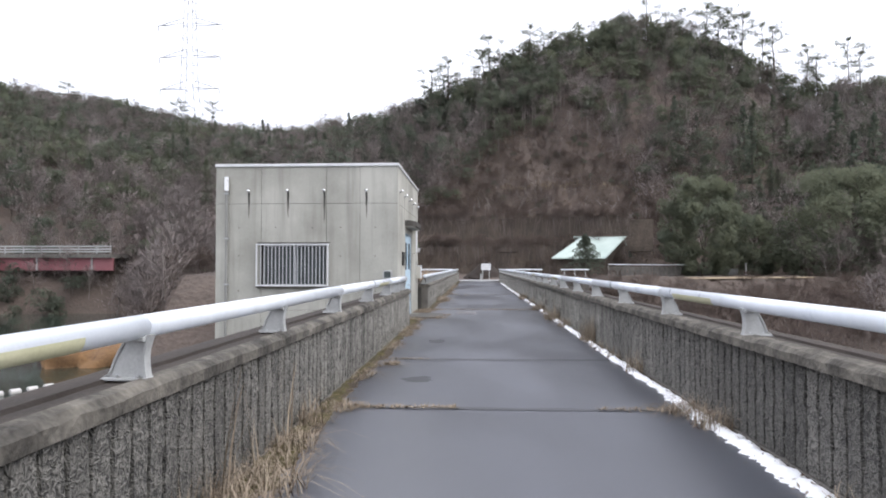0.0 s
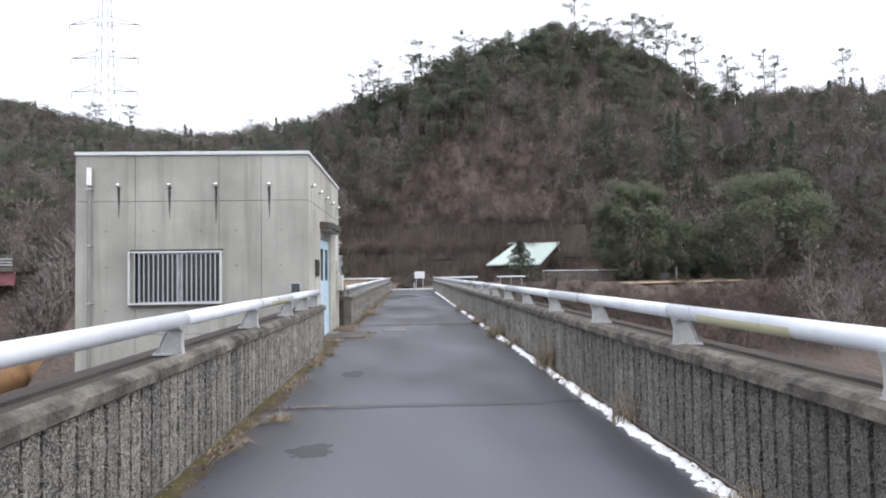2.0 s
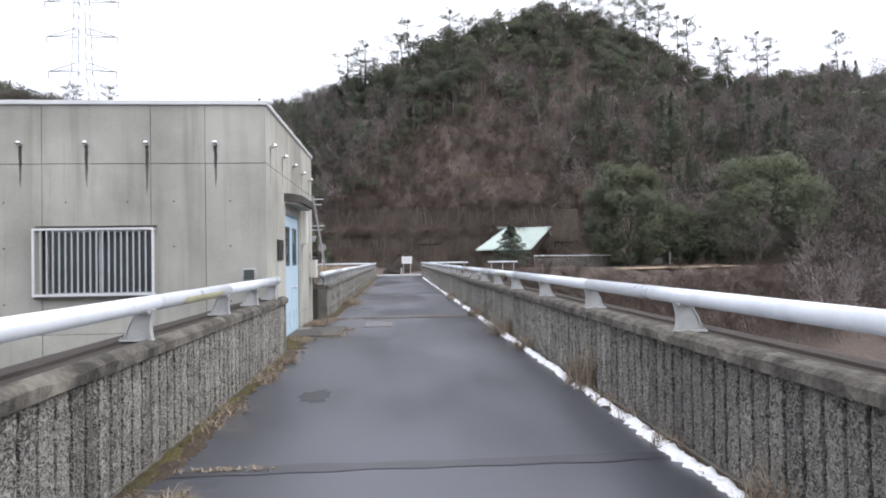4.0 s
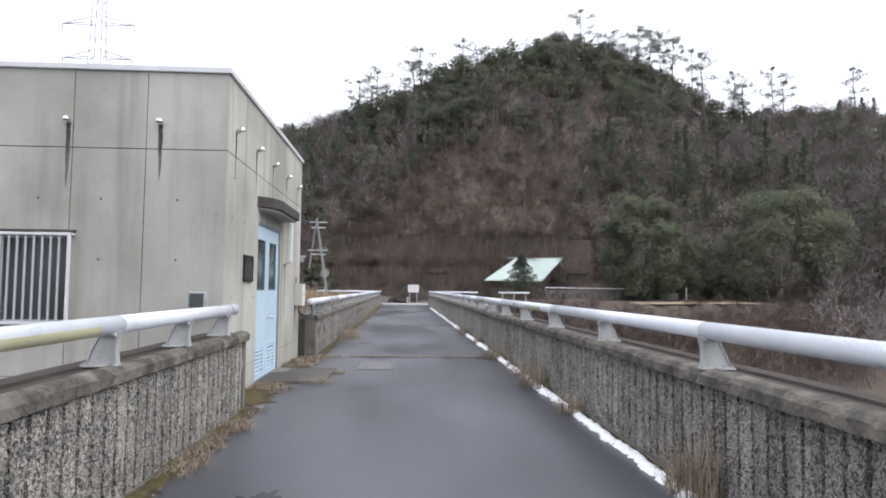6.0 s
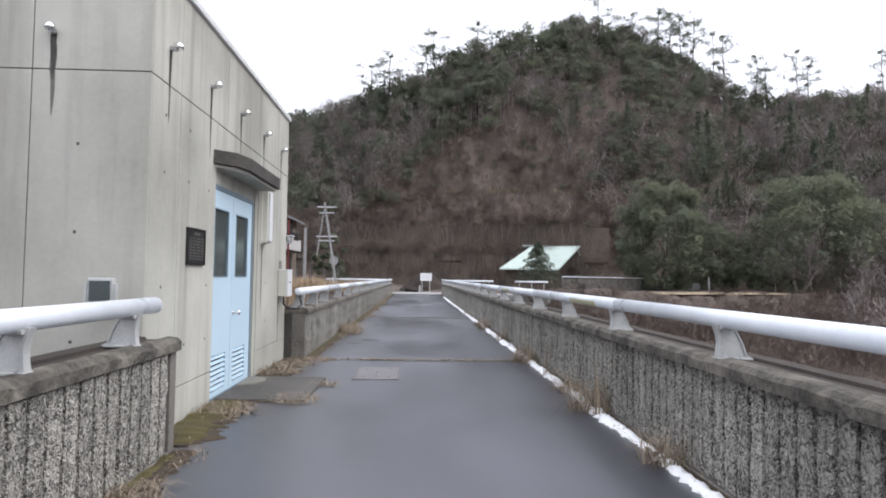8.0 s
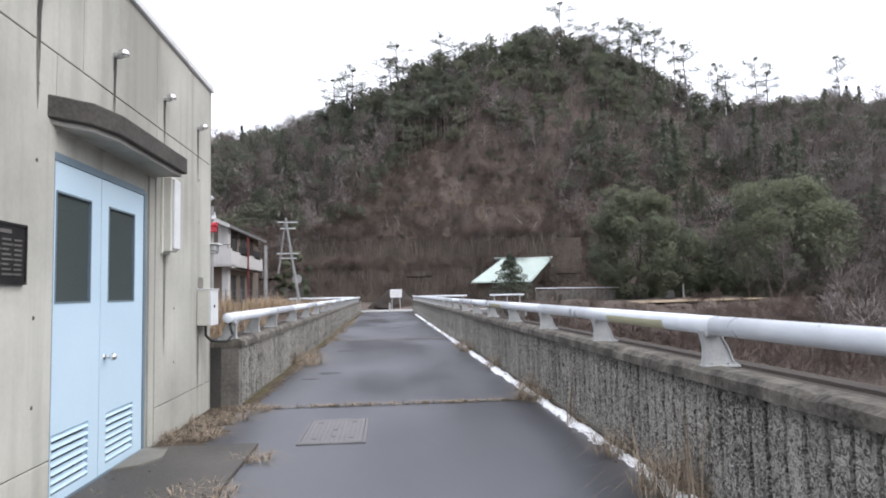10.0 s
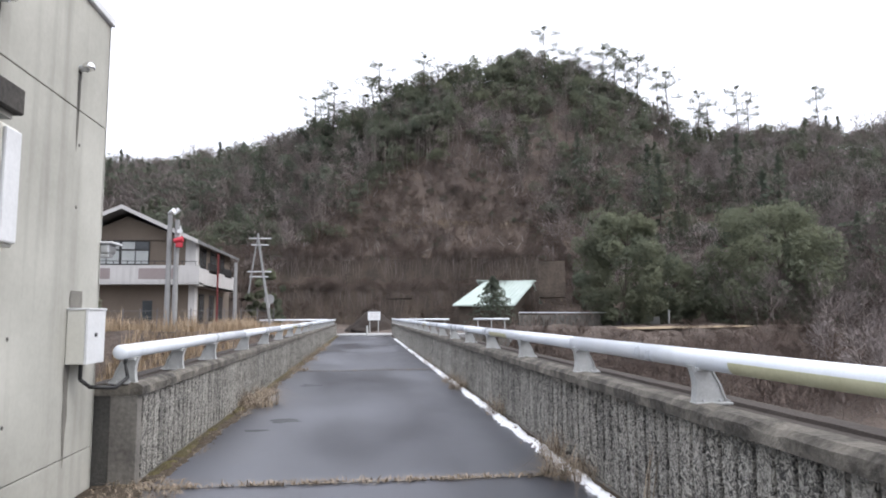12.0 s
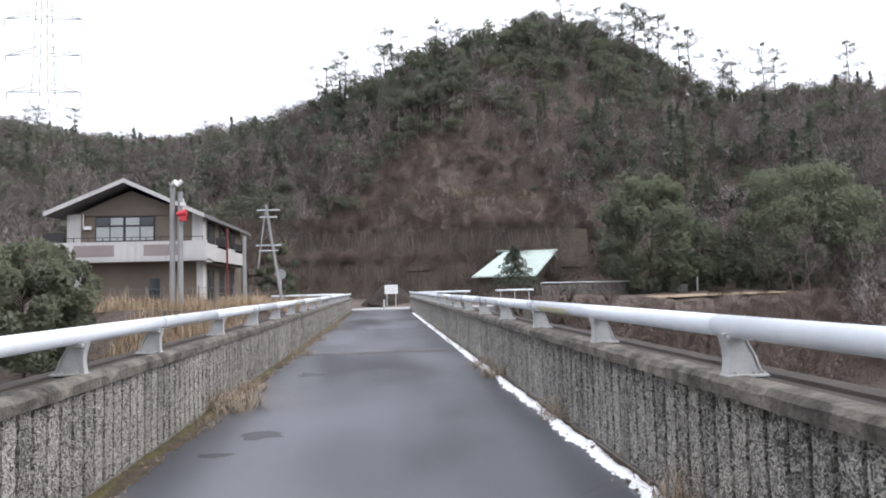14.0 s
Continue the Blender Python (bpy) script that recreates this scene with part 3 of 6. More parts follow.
# double door
door = thing("door_1", "closed pale blue double steel door with grey glass", "door", (WX, 16.8, 0), kind="structure")
DX = WX - 0.018
DY0, DYM, DY1, DZ0, DZ1 = 16.085, 16.755, 17.555, 0.03, 2.1
part("door_frame", boxes((DX - 0.05, DY1 + 0.002, 0, DX + 0.008, DY1 + 0.05, DZ1 + 0.03), (DX - 0.05, DY0 - 0.02, DZ1 + 0.002, DX + 0.008, DY1, DZ1 + 0.05), (DX - 0.05, DY0 - 0.02, 0, DX + 0.008, DY0 - 0.002, DZ1),
                         (DX - 0.05, DY0, 0.0, DX + 0.01, DY1, 0.028)), frame_blue, door, "dark grey-blue frame")
part("jamb", boxes((WX - 0.12, DY1 + 0.05, 0, WX - 0.03, 17.81, 2.29), (WX - 0.12, 16.05, DZ1 + 0.05, WX - 0.012, DY1 + 0.05, 2.29)), concrete, door)
part("jamb_return", boxes((WX - 0.03, 17.68, 0, WX - 0.012, 17.81, 2.29)), concrete, door)


def leaf(y0, y1, g0, g1, seed):
    """A door leaf with a tall glass light above and a louvred vent below."""
    lf = part("door_leaf", boxes((DX - 0.04, y0, DZ0, DX, g0, DZ1), (DX - 0.04, g1, DZ0, DX, y1, DZ1), (DX - 0.04, g0, 1.92, DX, g1, DZ1), (DX - 0.04, g0, 0.44, DX, g1, 1.225),
                                 (DX - 0.04, g0, DZ0, DX, g1, 0.085)), door_blue, door, "pale blue painted steel leaf")
    part("pane", boxes((DX - 0.025, g0, 1.225, DX - 0.015, g1, 1.92)), glass_dark, lf, "grey translucent glass")
    part("glazing_bead", boxes((DX - 0.014, g0, 1.225, DX + 0.003, g0 + 0.012, 1.92), (DX - 0.014, g1 - 0.012, 1.225, DX + 0.003, g1, 1.92), (DX - 0.014, g0 + 0.012, 1.908, DX + 0.003, g1 - 0.012, 1.92),
                               (DX - 0.014, g0 + 0.012, 1.225, DX + 0.003, g1 - 0.012, 1.237)), frame_blue, lf)
    # black sheet that paints the shade behind the slats
    part("vent_back", boxes((DX - 0.04, g0, 0.085, DX - 0.036, g1, 0.44)), interior_shade, lf)
    for k in range(7):
        z = 0.085 + 0.355 * (k + 0.5) / 7
        bm = bmesh.new()
        prism(bm, [(DX - 0.028, z + 0.012), (DX - 0.025, z + 0.016), (DX + 0.006, z - 0.006), (DX + 0.003, z - 0.010)], "y", g0, g1)
        part("louvre_slat", bm, door_blue, lf)
    return lf


leaf(DY0, DYM - 0.004, 16.115, 16.60, 1)
right_leaf = leaf(DYM + 0.004, DY1, 16.875, 17.37, 2)
bm = bmesh.new()
tube(bm, (DX, 16.83, 0.84), (DX + 0.05, 16.83, 0.84), 0.012, seg=10)
tube(bm, (DX, 16.83, 0.84), (DX + 0.006, 16.83, 0.84), 0.022, seg=14)
bmesh.ops.create_uvsphere(bm, u_segments=12, v_segments=8, radius=0.027, matrix=Matrix.Translation((DX + 0.062, 16.83, 0.84)))
part("door_knob", bm, chrome, right_leaf, "bright round door knob", smooth=True)

# canopy over the door
can = thing("canopy", "stained concrete canopy with chamfered corner over the door", "canopy", (WX, 17, 2.3))
bm = bmesh.new()
prism(bm, [(WX - 0.005, 15.95), (-1.80, 16.15), (-1.735, 16.45), (-1.735, 17.84), (WX - 0.005, 17.84)], "z", 2.33, 2.47)
bmesh.ops.bevel(bm, geom=list(bm.edges), offset=0.008, segments=1, affect="EDGES")
part("slab", bm, surface("black_stained_canopy", (0.018, 0.016, 0.015), (0.10, 0.092, 0.08), 3.0, 40, 0.85, 0.4, 0.006), can)
bm = bmesh.new()
prism(bm, [(WX - 0.005, 16.0), (-1.83, 16.2), (-1.775, 16.47), (-1.775, 17.8), (WX - 0.005, 17.8)], "z", 2.30, 2.332)
part("soffit", bm, concrete, can, "pale concrete soffit")

# bronze plaque with lines of worn lettering
pl = thing("plaque", "dark bronze plaque with worn raised lettering", "plaque", (WX, 15.5, 1.3))
part("plate", boxes((WX, 15.27, 1.335, WX + 0.018, 15.73, 1.66), bevel=0.004), dark_metal, pl)
part("rim", boxes((WX + 0.017, 15.27, 1.335, WX + 0.024, 15.73, 1.35), (WX + 0.017, 15.27, 1.645, WX + 0.024, 15.73, 1.66), (WX + 0.017, 15.27, 1.35, WX + 0.024, 15.285, 1.645),
                  (WX + 0.017, 15.715, 1.35, WX + 0.024, 15.73, 1.645)), dark_metal, pl)
part("title_bar", boxes((WX + 0.017, 15.42, 1.602, WX + 0.021, 15.58, 1.622)), plaque_line, pl)
for k in range(8):
    z = 1.57 - 0.026 * k
    for y0, y1 in ((15.31, 15.39), (15.41, 15.45 + 0.02 * (k % 3)), (15.5, 15.56 + 0.02 * ((k + 1) % 3)), (15.61, 15.68)):
        part("text_bar", boxes((WX + 0.017, y0, z - 0.005, WX + 0.020, y1, z + 0.005)), plaque_line, pl)

# wall lamp casing by the door
wlamp = thing("wall_lamp", "cream upright wall lamp casing beside the door", "lamp", (WX, 18.0, 1.65))
part("casing", boxes((WX, 17.93, 1.66, WX + 0.09, 18.12, 2.33), bevel=0.012), cream_plastic, wlamp)
part("diffuser", boxes((WX + 0.088, 17.945, 1.68, WX + 0.115, 18.105, 2.31), bevel=0.01), roof_cap, wlamp, "white plastic diffuser")
part("back_plate", boxes((WX - 0.001, 17.91, 1.64, WX + 0.02, 18.14, 2.35), bevel=0.004), cream_plastic, wlamp)
part("water_stain", streak((WX + 0.003, 18.02, 1.64), (0, 1, 0), 0.9, 0.035, 9.1), stain, wlamp)

# meter box at the far corner with its conduit and small camera
EX, EY0, EY1, EZ0, EZ1 = WX + 0.125, 19.045, 19.335, 0.95, 1.325
eb = thing("meter_box", "cream steel electrical box fixed at the wall corner", "electrical box", (WX, 19.0, 0.9))
part("case", boxes((WX + 0.002, EY0, EZ0, EX, EY1, EZ1), bevel=0.006), cream_plastic, eb)
part("lid", boxes((EX - 0.001, EY0 - 0.004, EZ0 - 0.002, EX + 0.022, EY1 + 0.004, EZ1 + 0.004), bevel=0.005), roof_cap, eb, "white box lid")
part("rain_hood", boxes((WX + 0.002, EY0 - 0.008, EZ1, EX + 0.03, EY1 + 0.008, EZ1 + 0.012), bevel=0.003), roof_cap, eb)
bm = bmesh.new()
tube(bm, (EX + 0.022, EY0 + 0.12, 1.15), (EX + 0.032, EY0 + 0.12, 1.15), 0.015, seg=10)
part("lock", bm, dark_metal, eb)
part("water_stain", streak((WX + 0.003, 19.17, 1.46), (0, 1, 0), 0.5, 0.13, 4.4), stain, eb, "black stain above the box")
part("water_stain", streak((WX + 0.003, 19.08, 0.95), (0, 1, 0), 0.7, 0.05, 6.4), stain, eb)


def bent_tube(bm, pts, r, seg=8):
    for a, b in zip(pts[:-1], pts[1:]):
        tube(bm, a, b, r, seg=seg)


bm = bmesh.new()
bent_tube(bm, [(EX - 0.06, 19.15, 0.96), (EX - 0.06, 19.15, 0.84), (EX - 0.02, 19.22, 0.78), (-1.75, 19.34, 0.76), (-1.72, 19.5, 0.82), (-1.76, 19.55, 0.93), (LX, 19.6, 0.98)], 0.014)
part("cable", bm, cable, eb, "black cable to the rail", smooth=True)
bm = bmesh.new()
tube(bm, (WX - 0.05, HOUSE_Y1 + 0.05, 1.3), (WX - 0.05, HOUSE_Y1 + 0.05, 1.78), 0.03, seg=12)
tube(bm, (WX - 0.05, HOUSE_Y1 + 0.05, 0.4), (WX - 0.05, HOUSE_Y1 + 0.05, 1.3), 0.02, seg=12)
cd = single("conduit", bm, steel, "grey steel conduit up the wall corner", "conduit")
cc = thing("security_camera", "small grey camera on a wall bracket", "camera", (WX, HOUSE_Y1, 1.75))
part("bracket", boxes((WX - 0.12, HOUSE_Y1, 1.74, WX + 0.06, HOUSE_Y1 + 0.1, 1.765), bevel=0.004), steel, cc)
part("body", boxes((WX - 0.03, HOUSE_Y1 + 0.0, 1.77, WX + 0.06, HOUSE_Y1 + 0.16, 1.84), bevel=0.012), steel, cc)
part("sun_shield", boxes((WX - 0.05, HOUSE_Y1 - 0.02, 1.845, WX + 0.09, HOUSE_Y1 + 0.2, 1.86), bevel=0.004), roof_cap, cc)

# pad in front of the door
pad = thing("door_pad", "damp concrete pad before the blue door", "concrete pad", (-1.5, 16.9, 0))
part("slab", boxes((WX + 0.004, 16.15, -0.05, -1.08, 17.62, 0.03), bevel=0.01), pad_concrete, pad)
bm = bmesh.new()
prism(bm, [(-1.97, 16.9), (-1.80, 17.0), (-1.72, 17.2), (-1.76, 17.45), (-1.97, 17.55)], "z", 0.03, 0.042)
part("lighter_patch", bm, surface("pale_cement_patch", (0.12, 0.115, 0.10), (0.24, 0.23, 0.2), 4, 40, 0.7, 0.3, 0.004), pad)

# access cover in the asphalt
mh = thing("access_cover", "rectangular grey cast iron access cover in asphalt", "manhole cover", (-0.48, 18.1, 0))
part("frame", boxes((-0.77, 17.57, -0.02, -0.745, 18.62, 0.012), (-0.215, 17.57, -0.02, -0.19, 18.62, 0.012), (-0.745, 17.57, -0.02, -0.215, 17.595, 0.012), (-0.745, 18.595, -0.02, -0.215, 18.62, 0.012)), iron, mh)
part("plate", boxes((-0.74, 17.6, -0.02, -0.22, 18.59, 0.014), bevel=0.003), iron, mh)
for x, y in ((-0.64, 17.75), (-0.32, 17.75), (-0.64, 18.44), (-0.32, 18.44), (-0.48, 18.1), (-0.48, 17.82)):
    bm = bmesh.new()
    tube(bm, (x, y, 0.012), (x, y, 0.0165), 0.022, seg=12)
    part("lifting_hole", bm, seam_black, mh, "black lifting hole")
rng2 = np.random.default_rng(3)
bm = bmesh.new()
for i in range(12):
    for j in range(22):
        x, y = -0.72 + 0.48 * (i + 0.5) / 12, 17.62 + 0.95 * (j + 0.5) / 22
        a = 0.012
        vs = [bm.verts.new((x + dx * a, y + dy * a, z)) for dx, dy, z in ((-1, 0, 0.014), (0, -1.4, 0.014), (1, 0, 0.014), (0, 1.4, 0.014), (0, 0, 0.018))]
        for p, q in ((0, 1), (1, 2), (2, 3), (3, 0)):
            bm.faces.new((vs[p], vs[q], vs[4]))
part("tread_studs", bm, iron, mh)


# ---- land: valley with a reservoir, far terrace, wooded hills ----
def curve_of(*pairs):
    xs, ys = np.array([p[0] for p in pairs], float), np.array([p[1] for p in pairs], float)
    return lambda a: np.interp(a, xs, ys)


SLOPE = curve_of((-70, 0.23), (-47, 0.225), (-36, 0.21), (-25, 0.19), (-18, 0.178), (-12, 0.195), (-7, 0.218), (-2, 0.258), (3, 0.306), (8, 0.334), (12.7, 0.345), (16.9, 0.325),
                 (21.7, 0.268), (26, 0.21), (32, 0.195), (42, 0.19), (70, 0.2))
RIDGE = curve_of((-70, 220), (-25, 250), (-18, 220), (-12, 175), (-2, 140), (8, 145), (17, 150), (26, 165), (42, 170), (70, 180))
FOOT = curve_of((-70, 120), (-40, 120), (-25, 105), (-18, 85), (-10, 92), (0, 96), (14, 100), (20, 101), (26, 104), (34, 96), (45, 78), (70, 60))
WATER = -6.0


def land(x, y):
    """Height of the ground; works on arrays."""
    x, y = np.asarray(x, float), np.asarray(y, float)
    r, a = np.hypot(x, y), np.degrees(np.arctan2(x, y))
    edge = np.where(x > 2, 57 + (x - 2) * 0.45, np.where(x < -3, 50 + np.minimum(-3 - x, 6) * 0.2 + np.clip(-24 - x, 0, 60) * 1.9, 56.4))
    drop = np.clip((edge - y) / np.where(x > 0, 22.0, 11.0), 0, 1)
    flat = np.where(x < -3, 0.5, 0.0) * np.clip((-3 - x) / 4, 0, 1) - 9.0 * drop ** 0.8
    near = np.clip((-9.5 - y) / 1.0, 0, 1)
    flat = flat * (1 - near) - 0.05 * near
    foot, ridge = FOOT(a), RIDGE(a)
    top = SLOPE(a) * ridge + 1.3
    s = np.clip((r - foot) / (ridge - foot), 0, None)
    rise = np.where(s < 1, top * (0.25 * s + 0.75 * s ** 0.92), top * (1 - 0.35 * np.clip((s - 1) / 2, 0, 1)))
    fade = np.clip((y + 20) / 50, 0, 1)
    z = flat + rise * fade * np.where(np.abs(a) < 100, 1, 0)
    z = np.where((r > foot) & (y > 0), np.maximum(z, rise + np.where(flat < 0, flat * np.exp(-(r - foot) / 12), flat)), z)
    bumps = np.sin(x * 0.11 + 1.3) * np.sin(y * 0.13) * 0.9 + np.sin(x * 0.043 + y * 0.031) * 1.6
    return z + bumps * np.clip(s * 3, 0, 1)


def spread(lo, hi, step, far):
    mid = np.arange(lo, hi + 0.01, step)
    out, d = [], step
    while not out or out[-1] < far:
        d *= 1.18
        out.append((out[-1] if out else 0) + d)
    out = np.array(out)
    return np.concatenate([lo - out[::-1], mid, hi + out])


gx, gy_ = spread(-130, 130, 2.0, 2600), spread(-14, 200, 2.0, 2600)
X, Y = np.meshgrid(gx, gy_)
Z = land(X, Y)
under = (np.abs(X) < 4.2) & (Y > -12) & (Y < 57)
Z = np.where(under, np.minimum(Z, -1.3), Z)
jit = np.random.default_rng(5)
Z = Z + jit.normal(0, 0.16, Z.shape) * (np.hypot(X, Y) > 62)
nx, nyy = len(gx), len(gy_)
ids = np.arange(nx * nyy).reshape(nyy, nx)
faces = np.stack([ids[:-1, :-1], ids[:-1, 1:], ids[1:, 1:], ids[1:, :-1]], -1).reshape(-1, 4)
soil = surface("leaf_litter_slope", (0.045, 0.034, 0.028), (0.14, 0.107, 0.087), 0.16, 2.2, 0.95, 1.0, 0.3)
ground = new("ground", cloud_mesh("ground", np.stack([X, Y, Z], -1).reshape(-1, 3), faces, soil))
ground.data.shade_smooth()
tagged(ground, "brown leaf-littered valley sides and wooded hills", "ground", kind="structure")

water_mat = surface("still_green_water", (0.016, 0.026, 0.02), (0.026, 0.038, 0.03), 0.2, 2.5, 0.08, 0.1, 0.02, rough_var=0.03)
single("water", boxes((-150, -8, WATER - 0.3, -3.0, 110, WATER)), water_mat, "still dark green reservoir water", "water", kind="structure")

# road across the far end of the walkway
road_mat = surface("pale_worn_asphalt", (0.22, 0.22, 0.22), (0.36, 0.36, 0.355), 0.4, 20, 0.7, 0.3, 0.005)
single("road", boxes((-9.5, Y1 + 0.26, -0.5, 9.8, Y1 + 5.2, 0.02)), road_mat, "pale worn road crossing the far end", "road", kind="structure")

# bollard, notice board and earth mound at the far end
bm = bmesh.new()
tube(bm, (0.27, Y1 + 0.6, 0.0), (0.27, Y1 + 0.6, 0.62), 0.07, 0.06, seg=14)
single("bollard", bm, post_metal, "short grey post on the road edge", "bollard")
SX0, SX1, SY = 0.34, 1.26, 62.5
sg = thing("notice_board", "blank-looking white notice board on two posts", "sign", (0.8, SY, 0))
part("board", boxes((SX0, SY - 0.02, 0.93, SX1, SY + 0.02, 1.55), bevel=0.006), roof_cap, sg, "white board")
for k, z in enumerate((1.41, 1.30, 1.19, 1.08)):
    part("text_bar", boxes((SX0 + 0.12, SY - 0.024, z - 0.018, SX1 - 0.12 - 0.1 * (k % 2), SY - 0.019, z + 0.018)), surface("faded_print", (0.4, 0.4, 0.4), (0.55, 0.5, 0.5), 6, 40, 0.6, 0, 0.001), sg)
for x in (SX0 + 0.15, SX1 - 0.15):
    part("post", boxes((x - 0.03, SY + 0.02, -0.1, x + 0.03, SY + 0.08, 1.50)), post_metal, sg)
bm = bmesh.new()
bmesh.ops.create_icosphere(bm, subdivisions=4, radius=1)
for v in bm.verts:
    n = noise.noise(v.co * 2.5) * 0.22 + noise.noise(v.co * 7) * 0.08
    v.co = Vector((v.co.x * 2.2 * (1 + n), v.co.y * 1.6 * (1 + n), -0.1 if v.co.z < 0 else max(0.0, 1 - math.hypot(v.co.x, v.co.y)) ** 0.85 * 1.75 * (1 + n)))
    v.co += Vector((0.85, 65.5, 0.0))
single("earth_mound", bm, surface("dark_peat_earth", (0.012, 0.009, 0.007), (0.05, 0.036, 0.028), 1.2, 12, 0.95, 0.8, 0.05), "dark brown heap of earth behind the board", "mound", smooth=True)

# ---- stepped retaining wall at the foot of the hill ----
rw_mat = surface("lichen_streaked_retaining_wall", (0.035, 0.028, 0.023), (0.15, 0.118, 0.092), 0.5, 4, 0.9, 0.8, 0.05, streak=0.4, streak_colour=(0.03, 0.026, 0.022))
rw_mat.node_tree.nodes["Noise Texture.002"].inputs["Scale"].default_value = 0.2
rw = thing("retaining_wall", "dark stained stepped concrete retaining wall below the cut slope", "retaining wall", (0, 95, 0))
for az0, az1, r0, za, zb in ((-13.5, 13.0, 92.5, -0.5, 4.0), (-12.5, 15.0, 95.5, 3.4, 8.3)):
    n = 14
    for i in range(n):
        a0, a1 = radians(az0 + (az1 - az0) * i / n), radians(az0 + (az1 - az0) * (i + 1) / n)
        bm = bmesh.new()
        p = [(math.sin(a0) * r0, math.cos(a0) * r0), (math.sin(a1) * r0, math.cos(a1) * r0)]
        q = [(math.sin(a1) * (r0 + 4.0), math.cos(a1) * (r0 + 4.0)), (math.sin(a0) * (r0 + 4.0), math.cos(a0) * (r0 + 4.0))]
        zt = zb + 1.8 * noise.noise((i * 0.8, za, 0))
        vs = [bm.verts.new((x, y, za)) for x, y in p + q] + [bm.verts.new((x * 1.008, y * 1.008, zt)) for x, y in p + q]
        for f in ((0, 1, 2, 3), (7, 6, 5, 4), (0, 4, 5, 1), (1, 5, 6, 2), (2, 6, 7, 3), (3, 7, 4, 0)):
            bm.faces.new([vs[k] for k in f])
        part("wall_bay", bm, rw_mat, rw)

# ---- plant kit: arrays of small faces ----
kit = np.random.default_rng(11)


def leaf_cards(centres, size, flat=0.0, gen=kit, out=None):
    """Small randomly turned leaf sprays round the given centres, each with the outward way of its clump."""
    n = len(centres)
    u = gen.normal(size=(n, 3))
    u[:, 2] *= 1 - flat
    u /= np.linalg.norm(u, axis=1)[:, None] + 1e-9
    w = gen.normal(size=(n, 3))
    w[:, 2] *= 1 - flat
    w = w - (w * u).sum(1)[:, None] * u
    w /= np.linalg.norm(w, axis=1)[:, None] + 1e-9
    s = size * gen.uniform(0.6, 1.3, size=(n, 1))
    t = s * gen.uniform(0.45, 0.9, size=(n, 1))
    v = np.stack([centres - u * s, centres + w * t, centres + u * s - w * t * 0.5], 1).reshape(-1, 3)
    if out is None:
        out = np.tile((0.0, 0.0, 1.0), (n, 1))
    out = out + gen.normal(0, 0.12, size=(n, 3)) + np.array([0, 0, 0.55])
    out /= np.linalg.norm(out, axis=1)[:, None] + 1e-9
    return v, np.arange(3 * n).reshape(-1, 3), np.repeat(out, 3, axis=0)


def sticks(segs):
    """Thin three-sided tapered sticks; segs: a, b, radius a, radius b. Quads."""
    V, F, k = [], [], 0
    for a, b, r0, r1 in segs:
        a, b = np.asarray(a, float), np.asarray(b, float)
        d = b - a
        d = d / (np.linalg.norm(d) + 1e-9)
        h = np.cross(d, (0.3, 0.9, 0.2))
        h /= np.linalg.norm(h) + 1e-9
        g = np.cross(d, h)
        if r0 < 0.022:
            V += [a - h * r0 * 1.3, a + h * r0 * 1.3, b + g * r1 * 1.3, b - g * r1 * 1.3]
            F.append((k, k + 1, k + 2, k + 3))
            k += 4
            continue
        for c, r in ((a, r0), (b, r1)):
            for t in (0, 2.094, 4.189):
                V.append(c + (h * math.cos(t) + g * math.sin(t)) * r)
        F += [(k, k + 1, k + 4, k + 3), (k + 1, k + 2, k + 5, k + 4), (k + 2, k, k + 3, k + 5)]
        k += 6
    return np.array(V), np.array(F)


def limb_set(h, spread_, gen, levels=2, n0=9, lean=0.1):
    """Trunk, limbs and twigs of a bare tree of height h."""
    segs = []
    p = np.zeros(3)
    d = np.array([gen.normal(0, lean), gen.normal(0, lean), 1.0])
    trunk = [p]
    for i in range(5):
        d = d + np.array([gen.normal(0, 0.08), gen.normal(0, 0.08), 0.0])
        trunk.append(trunk[-1] + d / np.linalg.norm(d) * h * 0.19)
    r = h * 0.012
    for i in range(5):
        segs.append((trunk[i], trunk[i + 1], r * (1 - i * 0.17), r * (1 - (i + 1) * 0.17)))
    tips = []
    for i in range(n0):
        f = gen.uniform(0.3, 1.0) * 4.99
        b = trunk[int(f)] + (trunk[int(f) + 1] - trunk[int(f)]) * (f % 1)
        az = gen.uniform(0, 6.28)
        ln = spread_ * gen.uniform(0.5, 1.0) * (1.15 - f / 7)
        m = b + np.array([math.cos(az) * ln * 0.5, math.sin(az) * ln * 0.5, ln * gen.uniform(0.3, 0.6)])
        e = m + np.array([math.cos(az + gen.normal(0, 0.4)) * ln * 0.5, math.sin(az + gen.normal(0, 0.4)) * ln * 0.5, ln * gen.uniform(0.3, 0.7)])
        segs += [(b, m, r * 0.42, r * 0.28), (m, e, r * 0.28, r * 0.1)]
        tips += [(b + m) / 2, m, (m + e) / 2, e]
    if levels > 1:
        for t in tips:
            for _ in range(3):
                q = t + gen.normal(0, 1, 3) * spread_ * 0.2 + np.array([0, 0, spread_ * 0.17])
                segs.append((t, q, r * 0.12, r * 0.05))
                if levels > 2:
                    for _ in range(3):
                        segs.append((q, q + gen.normal(0, 1, 3) * spread_ * 0.12 + np.array([0, 0, spread_ * 0.1]), r * 0.06, r * 0.03))
    return segs, tips


